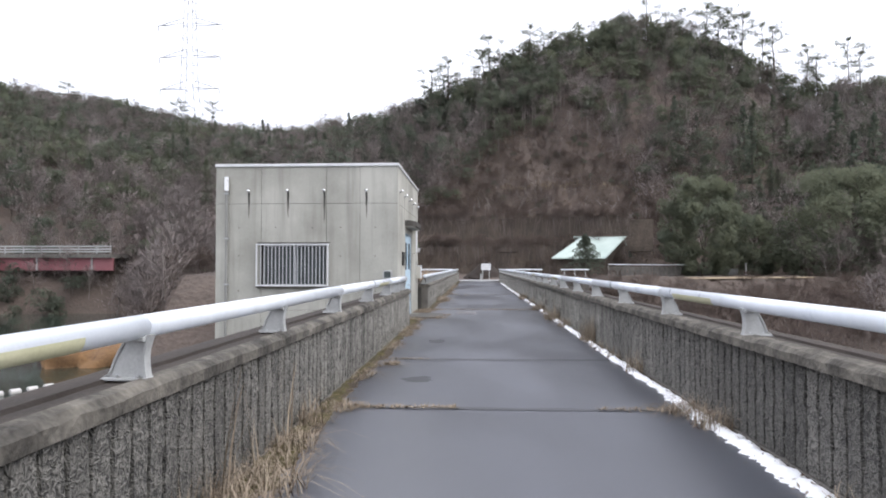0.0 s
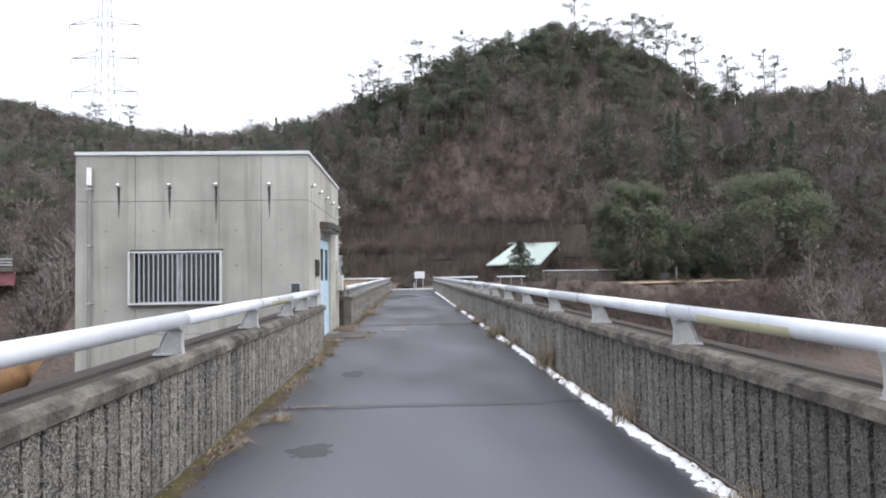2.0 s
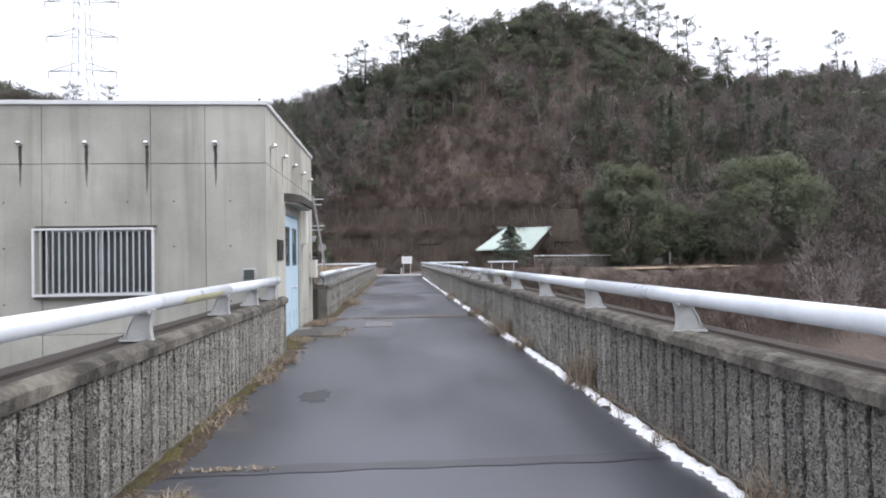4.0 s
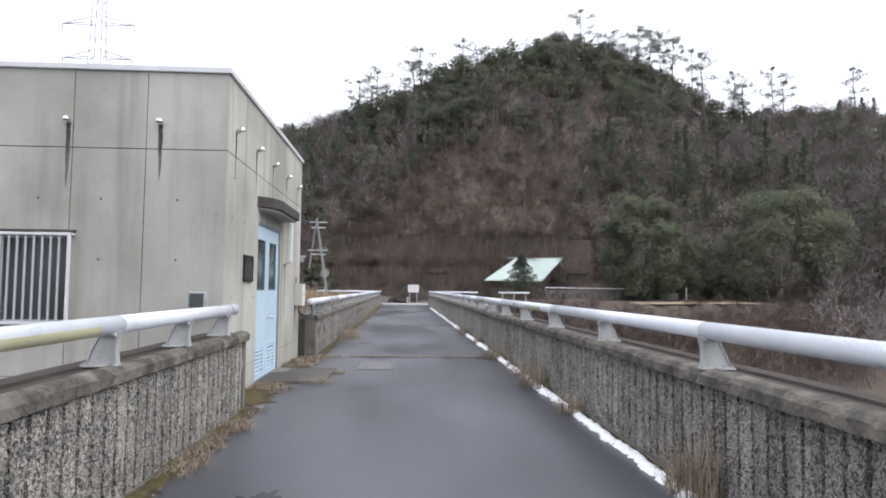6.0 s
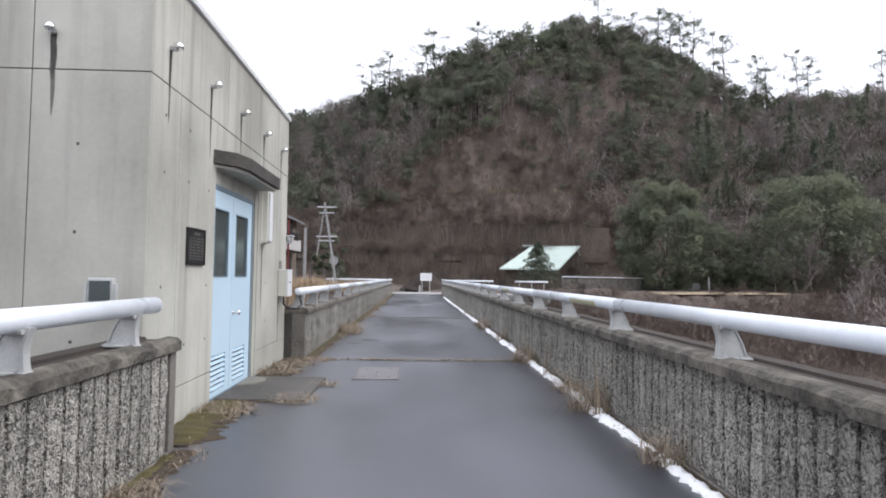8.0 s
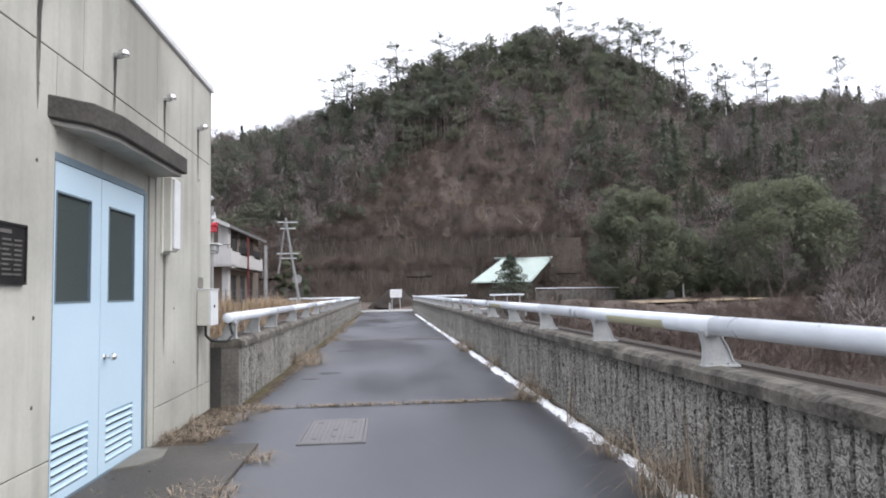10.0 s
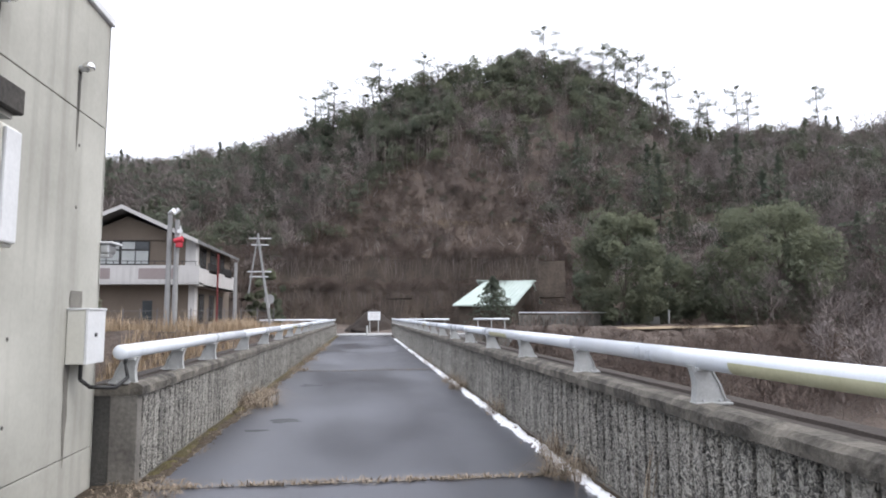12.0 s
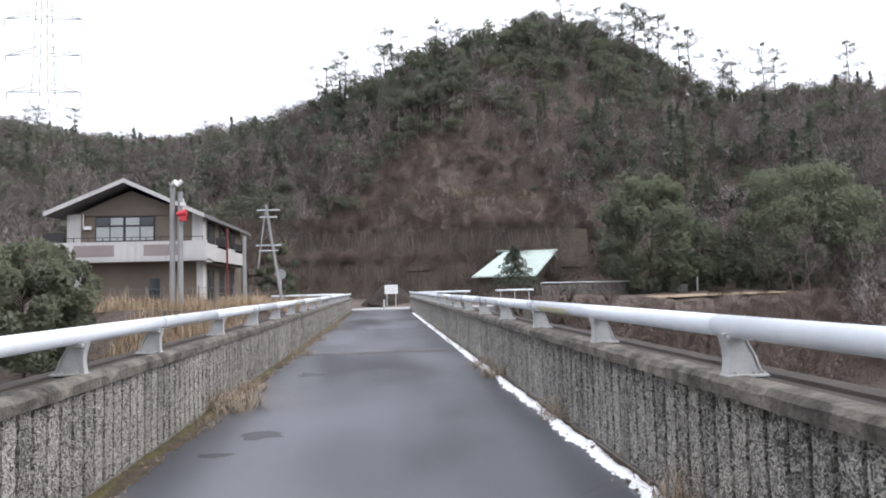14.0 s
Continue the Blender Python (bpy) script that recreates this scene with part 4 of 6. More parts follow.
def proto_broad(gen, h=9.0, w=3.6, clumps=16, per=26, size=0.4):
    c, o = [], []
    for i in range(clumps):
        a, f = gen.uniform(0, 6.28), gen.uniform(0.25, 1)
        rad = w * math.sin(math.pi * min(0.97, f * 0.92)) ** 0.7 * gen.uniform(0.35, 0.85)
        p = np.array([math.cos(a) * rad, math.sin(a) * rad, h * (0.15 + 0.75 * f)])
        q = gen.normal(size=(per, 3))
        q /= np.linalg.norm(q, axis=1)[:, None]
        c.append(p + q * np.array([1, 1, 0.75]) * w * 0.42 * gen.uniform(0.55, 1.0, size=(per, 1)))
        o.append(q + np.array([math.cos(a) * 0.4, math.sin(a) * 0.4, 0.25]))
    lv, lf, ln = leaf_cards(np.concatenate(c), size, gen=gen, out=np.concatenate(o))
    sv, sf = sticks([((0, 0, -1), (0.1, 0, h * 0.7), 0.16, 0.05)])
    return lv, lf, sv, sf, ln


def proto_cedar(gen, h=13.0, w=2.0, n=300, size=0.38):
    f = gen.uniform(0, 1, n) ** 0.75
    a = gen.uniform(0, 6.28, n)
    rad = w * (1 - f) ** 0.8 * (0.55 + 0.45 * np.sin(a * 3 + f * 37)) * gen.uniform(0.7, 1.15, n) + 0.08
    c = np.stack([np.cos(a) * rad, np.sin(a) * rad, h * (0.14 + 0.86 * f) - rad * 0.35], 1)
    lv, lf, ln = leaf_cards(c, size, 0.35, gen, np.stack([np.cos(a), np.sin(a), 0.35 + 0.6 * np.sin(f * 37)], 1))
    sv, sf = sticks([((0, 0, -1), (0, 0, h * 0.95), 0.17, 0.03)])
    return lv, lf, sv, sf, ln


def proto_pine(gen, h=13.0, w=3.0, pads=9, per=34, size=0.27):
    """A tall red pine: bare bent stem and flat layered pads of needles on level limbs near the top."""
    segs = []
    pts = [np.array([0, 0, -1.0])]
    bend = gen.normal(0, 0.3, 2)
    for i in range(6):
        f = (i + 1) / 6
        pts.append(np.array([bend[0] * math.sin(f * 3.4) + gen.normal(0, 0.12), bend[1] * math.sin(f * 3.0) + gen.normal(0, 0.12), h * f]))
    for i in range(6):
        segs.append((pts[i], pts[i + 1], 0.18 - i * 0.02, 0.16 - i * 0.02))
    c, o = [], []
    a = gen.uniform(0, 6.28)
    for i in range(pads):
        f = 0.56 + 0.44 * i / (pads - 1) + gen.normal(0, 0.012)
        k = min(5, int(f * 6 - 1e-6))
        b = pts[k] + (pts[k + 1] - pts[k]) * min(1.0, f * 6 - k)
        a += 2.4 + gen.normal(0, 0.5)
        ln = w * (0.25 + 1.15 * math.sin(math.pi * min(1, (1.04 - f) / 0.5)) ** 0.8) * gen.uniform(0.5, 0.95) * (0.25 if i == pads - 1 else 1)
        e = b + np.array([math.cos(a) * ln, math.sin(a) * ln, ln * gen.uniform(0.0, 0.6)])
        segs.append((b, e, 0.07, 0.03))
        along = gen.uniform(0.35, 1.12, size=(per, 1)) ** 0.7
        q = gen.normal(size=(per, 3)) * np.array([0.42, 0.42, 0.24]) * (0.5 + 0.3 * ln)
        c.append(b + (e - b) * along + q + np.array([0, 0, 0.12]))
        o.append(q * np.array([0.6, 0.6, 1.5]) + np.array([0, 0, 0.3]))
    lv, lf, ln = leaf_cards(np.concatenate(c), size, 0.3, gen, np.concatenate(o))
    sv, sf = sticks(segs)
    return lv, lf, sv, sf, ln


def proto_bare(gen, h=8.0, w=2.6, levels=1, n0=10, fine=5, sliver=0.8):
    """A leafless tree: limbs, and a soft crown of fine upward twigs round their tips."""
    segs, tips = limb_set(h, w, gen, levels, n0)
    sv, sf = sticks(segs)
    c = np.repeat(np.array(tips), fine, axis=0)
    c = c + gen.normal(size=c.shape) * w * 0.17
    n = len(c)
    axis = np.array([0, 0, h * 0.45])
    d = (c - axis) * np.array([1, 1, 0.6])
    d = d / (np.linalg.norm(d, axis=1)[:, None] + 1e-9) + gen.normal(0, 0.45, size=(n, 3)) + np.array([0, 0, 0.7])
    d /= np.linalg.norm(d, axis=1)[:, None]
    side = np.cross(d, gen.normal(size=(n, 3)))
    side /= np.linalg.norm(side, axis=1)[:, None] + 1e-9
    ln = sliver * gen.uniform(0.5, 1.3, size=(n, 1))
    lv = np.stack([c - side * 0.045 * sliver, c + side * 0.045 * sliver, c + d * ln], 1).reshape(-1, 3)
    out = d + np.array([0, 0, 0.4])
    out /= np.linalg.norm(out, axis=1)[:, None]
    return lv, np.arange(3 * n).reshape(-1, 3), sv, sf, np.repeat(out, 3, axis=0)


class Woods:
    """Gathers many plants into two joined meshes: leaves and wood."""

    def __init__(self):
        self.lv, self.lf, self.lt, self.ln, self.sv, self.sf, self.st = [], [], [], [], [], [], []
        self.nl = self.ns = 0

    def add(self, proto, place, scale, turn, tint):
        lv, lf, sv, sf, ln = proto
        c, s = math.cos(turn), math.sin(turn)
        m = np.array([[c, s, 0], [-s, c, 0], [0, 0, 1]]) * np.array([scale[0], scale[0], scale[1]])
        if len(lv):
            self.lv.append(lv @ m + place)
            self.lf.append(lf + self.nl)
            self.ln.append(ln @ np.array([[c, s, 0], [-s, c, 0], [0, 0, 1]]))
            self.lt.append(np.full(len(lv), tint))
            self.nl += len(lv)
        if len(sv):
            self.sv.append(sv @ m + place)
            self.sf.append(sf + self.ns)
            self.st.append(np.full(len(sv), tint))
            self.ns += len(sv)

    def build(self, name, leaf_mat, wood_mat, leaf_label, wood_label):
        if self.lv:
            o = new(name + "_foliage", cloud_mesh(name, np.concatenate(self.lv), np.concatenate(self.lf), leaf_mat, np.concatenate(self.lt), np.concatenate(self.ln)))
            tagged(o, leaf_label, "trees", kind="stuff")
        if self.sv:
            o = new(name + "_branches", cloud_mesh(name, np.concatenate(self.sv), np.concatenate(self.sf), wood_mat, np.concatenate(self.st)))
            tagged(o, wood_label, "trees", kind="stuff")


green_mat = surface("evergreen_leaves", (0.135, 0.155, 0.122), (0.24, 0.257, 0.176), 0.25, 3.0, 0.95, 0.0, 0.01, attribute="tint", spec=0.05)
twig_mat = surface("bare_grey_limbs", (0.13, 0.105, 0.095), (0.34, 0.30, 0.28), 0.25, 3.0, 0.9, 0.0, 0.01, attribute="tint", spec=0.05)
_n, _l = links_of(green_mat)
crown = _n.new("ShaderNodeAttribute")
crown.attribute_name = "outward"
_l.new(crown.outputs["Vector"], _n["Principled BSDF"].inputs["Normal"])
# leaves let part of the light through
_t, _x = _n.new("ShaderNodeBsdfTranslucent"), _n.new("ShaderNodeMixShader")
_l.new(_n["Principled BSDF"].inputs["Base Color"].links[0].from_socket, _t.inputs["Color"])
_x.inputs[0].default_value = 0.5
_l.new(_n["Principled BSDF"].outputs[0], _x.inputs[1])
_l.new(_t.outputs[0], _x.inputs[2])
_l.new(_x.outputs[0], _n["Material Output"].inputs["Surface"])
haze_mat = surface("fine_winter_twigs", (0.28, 0.23, 0.212), (0.5, 0.44, 0.425), 0.12, 2.0, 0.95, 0.0, 0.01, attribute="tint", spec=0.05)
brush_mat = surface("brown_scrub_twigs", (0.13, 0.094, 0.078), (0.36, 0.285, 0.245), 0.12, 2.0, 0.95, 0.0, 0.01, attribute="tint", spec=0.05)
for _m in (haze_mat, brush_mat):
    _n, _l = links_of(_m)
    crown = _n.new("ShaderNodeAttribute")
    crown.attribute_name = "outward"
    _l.new(crown.outputs["Vector"], _n["Principled BSDF"].inputs["Normal"])
bark = surface("grey_brown_bark", (0.045, 0.036, 0.03), (0.14, 0.115, 0.095), 1.0, 14, 0.9, 0.6, 0.02)

pg = np.random.default_rng(21)
broads = [proto_broad(pg) for _ in range(5)]
cedars = [proto_cedar(pg) for _ in range(4)]
pines = [proto_pine(pg, pads=7 + i) for i in range(5)]
ridge_pines = [proto_pine(pg, pads=8 + i, per=150, size=0.16) for i in range(6)]
bares = [proto_bare(pg, n0=9 + i) for i in range(5)]
shrubs = [proto_bare(pg, h=2.6, w=1.5, n0=11, fine=3, sliver=0.5) for _ in range(5)]

evergreen, bare_wood, brush = Woods(), Woods(), Woods()
sg_ = np.random.default_rng(33)


def fractal(x, y, k):
    return noise.noise((x * k, y * k, 4.2)) + 0.5 * noise.noise((x * k * 2.3, y * k * 2.3, 7.7))


count = 0
for _ in range(6500):
    a = sg_.uniform(-43, 46)
    s = sg_.uniform(0, 1.06) ** 0.85
    foot, ridge = float(FOOT(a)), float(RIDGE(a))
    r = foot + (ridge - foot) * s
    if sg_.uniform() > r * (ridge - foot) / (250 * 150) * 1.15 + 0.12:
        continue
    x, y = r * math.sin(radians(a)), r * math.cos(radians(a))
    z = float(land(x, y)) - 0.2
    patch = fractal(x, y, 0.035)
    cut = 0.60 * (1 - ((a - 5.5) / 12.0) ** 2) + 0.14 * fractal(x, y, 0.11)
    turn, tint = sg_.uniform(0, 6.28), float(np.clip(0.42 + 0.5 * patch + sg_.normal(0, 0.16), 0, 1))
    k = sg_.uniform(0.75, 1.2)
    count += 1
    if s < cut:
        if sg_.uniform() < 0.7:
            brush.add(shrubs[count % 5], (x, y, z), (k, k * 0.9), turn, sg_.uniform(0.05, 0.75))
        elif sg_.uniform() < 0.25:
            bare_wood.add(bares[count % 5], (x, y, z), (k * 0.5, k * 0.5), turn, sg_.uniform(0.1, 0.6))
        continue
    if s > 0.93:
        w = (0.10, 0.0, 0.58, 0.32)
    elif a > 20 and s > 0.35:
        w = (0.06, 0.06, 0.16, 0.72) if patch < 0.15 else (0.15, 0.10, 0.45, 0.30)
    elif a < -18 and s < 0.3:
        w = (0.0, 0.04, 0.16, 0.80)
    elif s < cut + 0.22 and -8 < a < 20:
        w = (0.06, 0.05, 0.12, 0.77)
    else:
        w = (0.16, 0.08, 0.50, 0.26) if patch > -0.2 or (-4 < a < 15 and s > 0.72) else (0.08, 0.05, 0.2, 0.67)
    kind = sg_.choice(4, p=w)
    small = 0.55 if r < 130 else 0.62
    if kind == 0:
        evergreen.add(pines[count % 5], (x, y, z), (k * 0.8, k * (0.42 if s > 0.88 else 0.56)), turn, tint * 0.6)
    elif kind == 1:
        evergreen.add(cedars[count % 4], (x, y, z), (k * 0.9 * small / 0.7, k * small), turn, tint * 0.7)
    elif kind == 2:
        evergreen.add(broads[count % 5], (x, y, z), (k * small * 1.05, k * small), turn, tint)
    else:
        bare_wood.add(bares[count % 5], (x, y, z), (k * 1.0, k * 0.82), turn, float(np.clip(sg_.normal(0.45, 0.25), 0, 1)))
        if sg_.uniform() < 0.5:
            evergreen.add(broads[count % 5], (x + 1.5, y - 1.0, z), (k * 0.5, k * 0.32), turn, tint)

for _ in range(750):
    a = sg_.uniform(-8, 18)
    s = 0.56 * (1 - ((a - 5.5) / 12.5) ** 2) * sg_.uniform(0.02, 1.0) ** 0.7
    if s < 0.02:
        continue
    r = float(FOOT(a)) + (float(RIDGE(a)) - float(FOOT(a))) * s
    x, y = r * math.sin(radians(a)), r * math.cos(radians(a))
    k = sg_.uniform(0.35, 0.95)
    brush.add(shrubs[count % 5], (x, y, float(land(x, y)) - 0.1), (k, k), sg_.uniform(0, 6.28), float(np.clip(sg_.normal(0.2, 0.35), -0.3, 1.0)))
    if sg_.uniform() < 0.05:
        evergreen.add(broads[count % 5], (x, y, float(land(x, y)) - 0.2), (0.2, 0.16), sg_.uniform(0, 6.28), 0.3)
    count += 1
# close canopy along the ridge, and a stand of pale straight stems below it
for _ in range(620):
    a = sg_.uniform(-43, 46)
    rr = float(RIDGE(a)) * sg_.uniform(0.97, 1.015)
    x, y = rr * math.sin(radians(a)), rr * math.cos(radians(a))
    k = sg_.uniform(0.55, 0.95)
    count += 1
    if sg_.uniform() < 0.7:
        evergreen.add(broads[count % 5], (x, y, float(land(x, y)) - 0.6), (k * 0.8, k * 0.62), sg_.uniform(0, 6.28), sg_.uniform(0.0, 0.6))
    else:
        bare_wood.add(bares[count % 5], (x, y, float(land(x, y)) - 0.4), (k, k * 0.9), sg_.uniform(0, 6.28), sg_.uniform(0.1, 0.5))
for _ in range(70):
    a = sg_.uniform(0.5, 7.5)
    s = sg_.uniform(0.6, 0.78)
    r = float(FOOT(a)) + (float(RIDGE(a)) - float(FOOT(a))) * s
    x, y = r * math.sin(radians(a)), r * math.cos(radians(a))
    h = sg_.uniform(5.5, 8.5)
    sv, sf = sticks([((0, 0, -0.5), (sg_.normal(0, 0.15), 0, h), 0.12, 0.06)])
    brush.add((np.zeros((0, 3)), np.zeros((0, 3), int), sv, sf, np.zeros((0, 3))), (x, y, float(land(x, y))), (1, 1), 0, sg_.uniform(0.5, 1.1))
    evergreen.add(broads[count % 5], (x, y, float(land(x, y)) + h * 0.62), (0.42, 0.34), sg_.uniform(0, 6.28), sg_.uniform(0.1, 0.5))
    count += 1
# tall pines that stand clear of the ridge
for a, hh, lean in ((15.5, 0.5, 0), (17.3, 0.7, 0), (19.4, 0.95, 1), (20.3, 1.05, 1), (21.0, 1.0, 0), (22.0, 1.1, 0), (23.4, 1.05, 0), (24.2, 1.1, 1), (26.6, 1.05, 0), (27.2, 0.85, 1),
                     (29.2, 1.1, 0), (30.0, 0.9, 1), (34.5, 1.0, 0), (1.2, 0.95, 1), (0.6, 0.8, 0), (-2.4, 0.85, 1), (-4.0, 0.8, 1), (4.8, 0.8, 0), (14.6, 0.9, 1), (-25, 0.8, 1), (-22.5, 0.9, 0), (-33, 0.7, 1)):
    rr = float(RIDGE(a)) * 0.985
    x, y = rr * math.sin(radians(a)), rr * math.cos(radians(a))
    evergreen.add(ridge_pines[int(a * 7) % 6], (x, y, float(land(x, y)) - 0.5), (0.95 + 0.2 * lean, hh * 1.05), a * 3.0, 0.25)
# dark pointed cedars on the flank
for a, r, k in ((22.6, 116, 1.25), (22.0, 124, 1.0), (29.5, 112, 1.2), (30.8, 120, 1.1), (28.4, 130, 1.15), (31.5, 104, 1.0)):
    x, y = r * math.sin(radians(a)), r * math.cos(radians(a))
    evergreen.add(cedars[int(a * 3) % 4], (x, y, float(land(x, y)) - 0.5), (1.15, k), a, 0.05)
# lower valley brush on the banks
for _ in range(2000):
    side = sg_.uniform()
    if side < 0.62:
        x = sg_.uniform(8, 75)
        e = 57 + (x - 2) * 0.45
        y = e - sg_.uniform(1.5, 26)
        if x > 40:
            y = e + sg_.uniform(-26, 14)
    else:
        x = sg_.uniform(-60, -26)
        y = 50 + 1.2 + (-24 - x) * 1.9 - sg_.uniform(-14, 7)
    z = float(land(x, y))
    if math.degrees(math.atan2(x, y)) < -29:
        continue
    if z < WATER - 0.6:
        continue
    k = sg_.uniform(0.6, 1.3)
    if 16 < x < 40 and y > 57 + (x - 2) * 0.45 - 5.0:
        k *= 0.45
    if (x > 38 or x < 0) and sg_.uniform() < 0.5:
        bare_wood.add(bares[count % 5], (x, y, z - 0.2), (k * 0.75, k * 0.62), sg_.uniform(0, 6.28), sg_.uniform(0.2, 0.7))
    else:
        brush.add(shrubs[count % 5], (x, y, z - 0.1), (k, k * 0.8), sg_.uniform(0, 6.28), sg_.uniform(0.1, 0.6))
    count += 1
for _ in range(420):
    x = sg_.uniform(8, 46)
    y = 57 + (x - 2) * 0.45 - sg_.uniform(0.3, 8)
    k = sg_.uniform(0.25, 0.55)
    brush.add(shrubs[count % 5], (x, y, float(land(x, y)) - 0.1), (k * 1.3, k), sg_.uniform(0, 6.28), sg_.uniform(-0.2, 0.3))
    count += 1
# pale fallen trunks and stumps on the cut slope, and vines over the retaining walls
for _ in range(260):
    a = sg_.uniform(-9, 17)
    s = 0.58 * (1 - ((a - 5.5) / 12.5) ** 2) * sg_.choice([0.3, 0.5, 0.98], p=[0.35, 0.3, 0.35]) + sg_.normal(0, 0.02)
    if s < 0.03:
        continue
    r = float(FOOT(a)) + (float(RIDGE(a)) - float(FOOT(a))) * s
    x, y = r * math.sin(radians(a)), r * math.cos(radians(a))
    z = float(land(x, y))
    ln, az = sg_.uniform(0.8, 3.0), sg_.uniform(0, 6.28)
    up = sg_.uniform(0.0, 1.0)
    seg = [((0, 0, 0), (math.cos(az) * ln * (1 - up), math.sin(az) * ln * (1 - up) * 0.4, 0.3 + ln * up), 0.09, 0.04)]
    sv, sf = sticks(seg)
    brush.add((np.zeros((0, 3)), np.zeros((0, 3), int), sv, sf, np.zeros((0, 3))), (x, y, z), (1, 1), 0, sg_.uniform(0.6, 1.3))
for _ in range(560):
    tier = sg_.uniform() < 0.5
    a = sg_.uniform(-12.5, 13)
    r = 92.4 if tier else 95.4
    top = (4.0 if tier else 8.3) + sg_.normal(0, 0.3)
    x, y = r * math.sin(radians(a)), r * math.cos(radians(a))
    ln = sg_.uniform(0.6, 3.2)
    n = sg_.normal(0, 0.25)
    sv, sf = sticks([((0, 0, 0), (n, -0.15, -ln * 0.6), 0.03, 0.025), ((n, -0.15, -ln * 0.6), (n * 1.6, -0.1, -ln), 0.025, 0.012)])
    brush.add((np.zeros((0, 3)), np.zeros((0, 3), int), sv, sf, np.zeros((0, 3))), (x, y, top), (1, 1), 0, sg_.uniform(-0.1, 0.45))
    count += 1
    k = sg_.uniform(0.4, 1.0)
    if sg_.uniform() < 0.8:
        brush.add(shrubs[count % 5], (x, y + sg_.uniform(-0.2, 1.2), top - 0.5), (k, k * 0.8), sg_.uniform(0, 6), sg_.uniform(0.0, 0.7))
    elif tier:
        brush.add(shrubs[count % 5], (x * 0.985, y * 0.985, 0.1), (k, k * 1.2), sg_.uniform(0, 6), sg_.uniform(0.0, 0.5))
evergreen.build("evergreen_wood", green_mat, bark, "dark green pines, cedars and broadleaf evergreens on hills", "grey-brown trunks of evergreen hill trees")
bare_wood.build("bare_wood", haze_mat, twig_mat, "fine grey-brown twigs of leafless hill trees", "leafless grey-brown winter trees on the hillsides")
brush.build("brush", brush_mat, twig_mat, "fine brown twigs of the low scrub", "low leafless brown scrub on slopes and banks")


# ---- two big round evergreens beside the far hut ----
def big_tree(at, h, w, seed, label, clumps=140, per=170, size=0.2):
    gen = np.random.default_rng(seed)
    t = thing("tree", label, "tree", at, group="round evergreens beside the hut")
    segs, tips = limb_set(h * 0.85, w * 0.55, gen, 1, 12)
    sv, sf = sticks([(a, b, r0 * 1.6, r1 * 1.6) for a, b, r0, r1 in segs])
    o = new("trunk", cloud_mesh("trunk", sv + np.array(at), sf, bark, np.zeros(len(sv))))
    o.parent, o.matrix_parent_inverse = t, t.matrix_world.inverted()
    c, tn, on = [], [], []
    for i in range(clumps):
        a, f = gen.uniform(0, 6.28), gen.uniform(0.02, 1)
        rad = w * (math.sin(math.pi * (0.12 + 0.80 * f)) ** 0.6) * gen.uniform(0.45, 1.0)
        oo = np.array([math.cos(a) * rad, math.sin(a) * rad, h * (0.06 + 0.88 * f)])
        q = gen.normal(size=(per, 3))
        q /= np.linalg.norm(q, axis=1)[:, None]
        c.append(oo + q * np.array([1, 1, 0.95]) * w * gen.uniform(0.13, 0.21) * gen.uniform(0.6, 1.0, size=(per, 1)))
        on.append(q + np.array([math.cos(a) * 0.5, math.sin(a) * 0.5, 0.15 + 0.4 * f]))
        # tint rises with height: clumps get lighter toward the crown's top
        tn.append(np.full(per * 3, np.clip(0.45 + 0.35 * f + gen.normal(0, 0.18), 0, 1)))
    lv, lf, ln = leaf_cards(np.concatenate(c) + np.array(at), size, 0.1, gen, np.concatenate(on))
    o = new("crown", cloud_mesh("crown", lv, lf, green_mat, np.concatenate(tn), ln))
    o.parent, o.matrix_parent_inverse = t, t.matrix_world.inverted()
    return t


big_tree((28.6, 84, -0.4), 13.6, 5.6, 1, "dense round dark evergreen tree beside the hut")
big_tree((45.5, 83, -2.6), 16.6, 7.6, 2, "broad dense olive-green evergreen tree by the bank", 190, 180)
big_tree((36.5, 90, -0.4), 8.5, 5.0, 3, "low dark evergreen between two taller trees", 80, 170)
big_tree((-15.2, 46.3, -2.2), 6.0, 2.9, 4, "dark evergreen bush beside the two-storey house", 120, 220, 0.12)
big_tree((-7.0, 63.0, 0.3), 4.6, 1.7, 6, "green evergreen bush behind the utility pole", 26, 220, 0.12)
big_tree((-45.0, 92.0, -3.0), 10.0, 3.8, 7, "grey-green evergreen thicket on the reservoir bank", 40, 200, 0.2)
big_tree((-38.0, 84.0, -3.0), 6.5, 3.2, 8, "low grey-green evergreen thicket on the reservoir bank", 30, 200, 0.2)

# small conifer before the hut
gen = np.random.default_rng(9)
sc = thing("young_pine", "young dark pine standing before the hut", "tree", (13.2, 80, 0))
lv, lf, sv, sf, ln = proto_cedar(gen, 5.0, 3.2, 3200, 0.16)
for nm, v, f, mt, nn in (("crown", lv, lf, green_mat, ln), ("trunk", sv, sf, bark, None)):
    o = new(nm, cloud_mesh(nm, v + np.array((13.2, 80.0, 0.2)), f, mt, np.full(len(v), -0.1), nn))
    o.parent, o.matrix_parent_inverse = sc, sc.matrix_world.inverted()

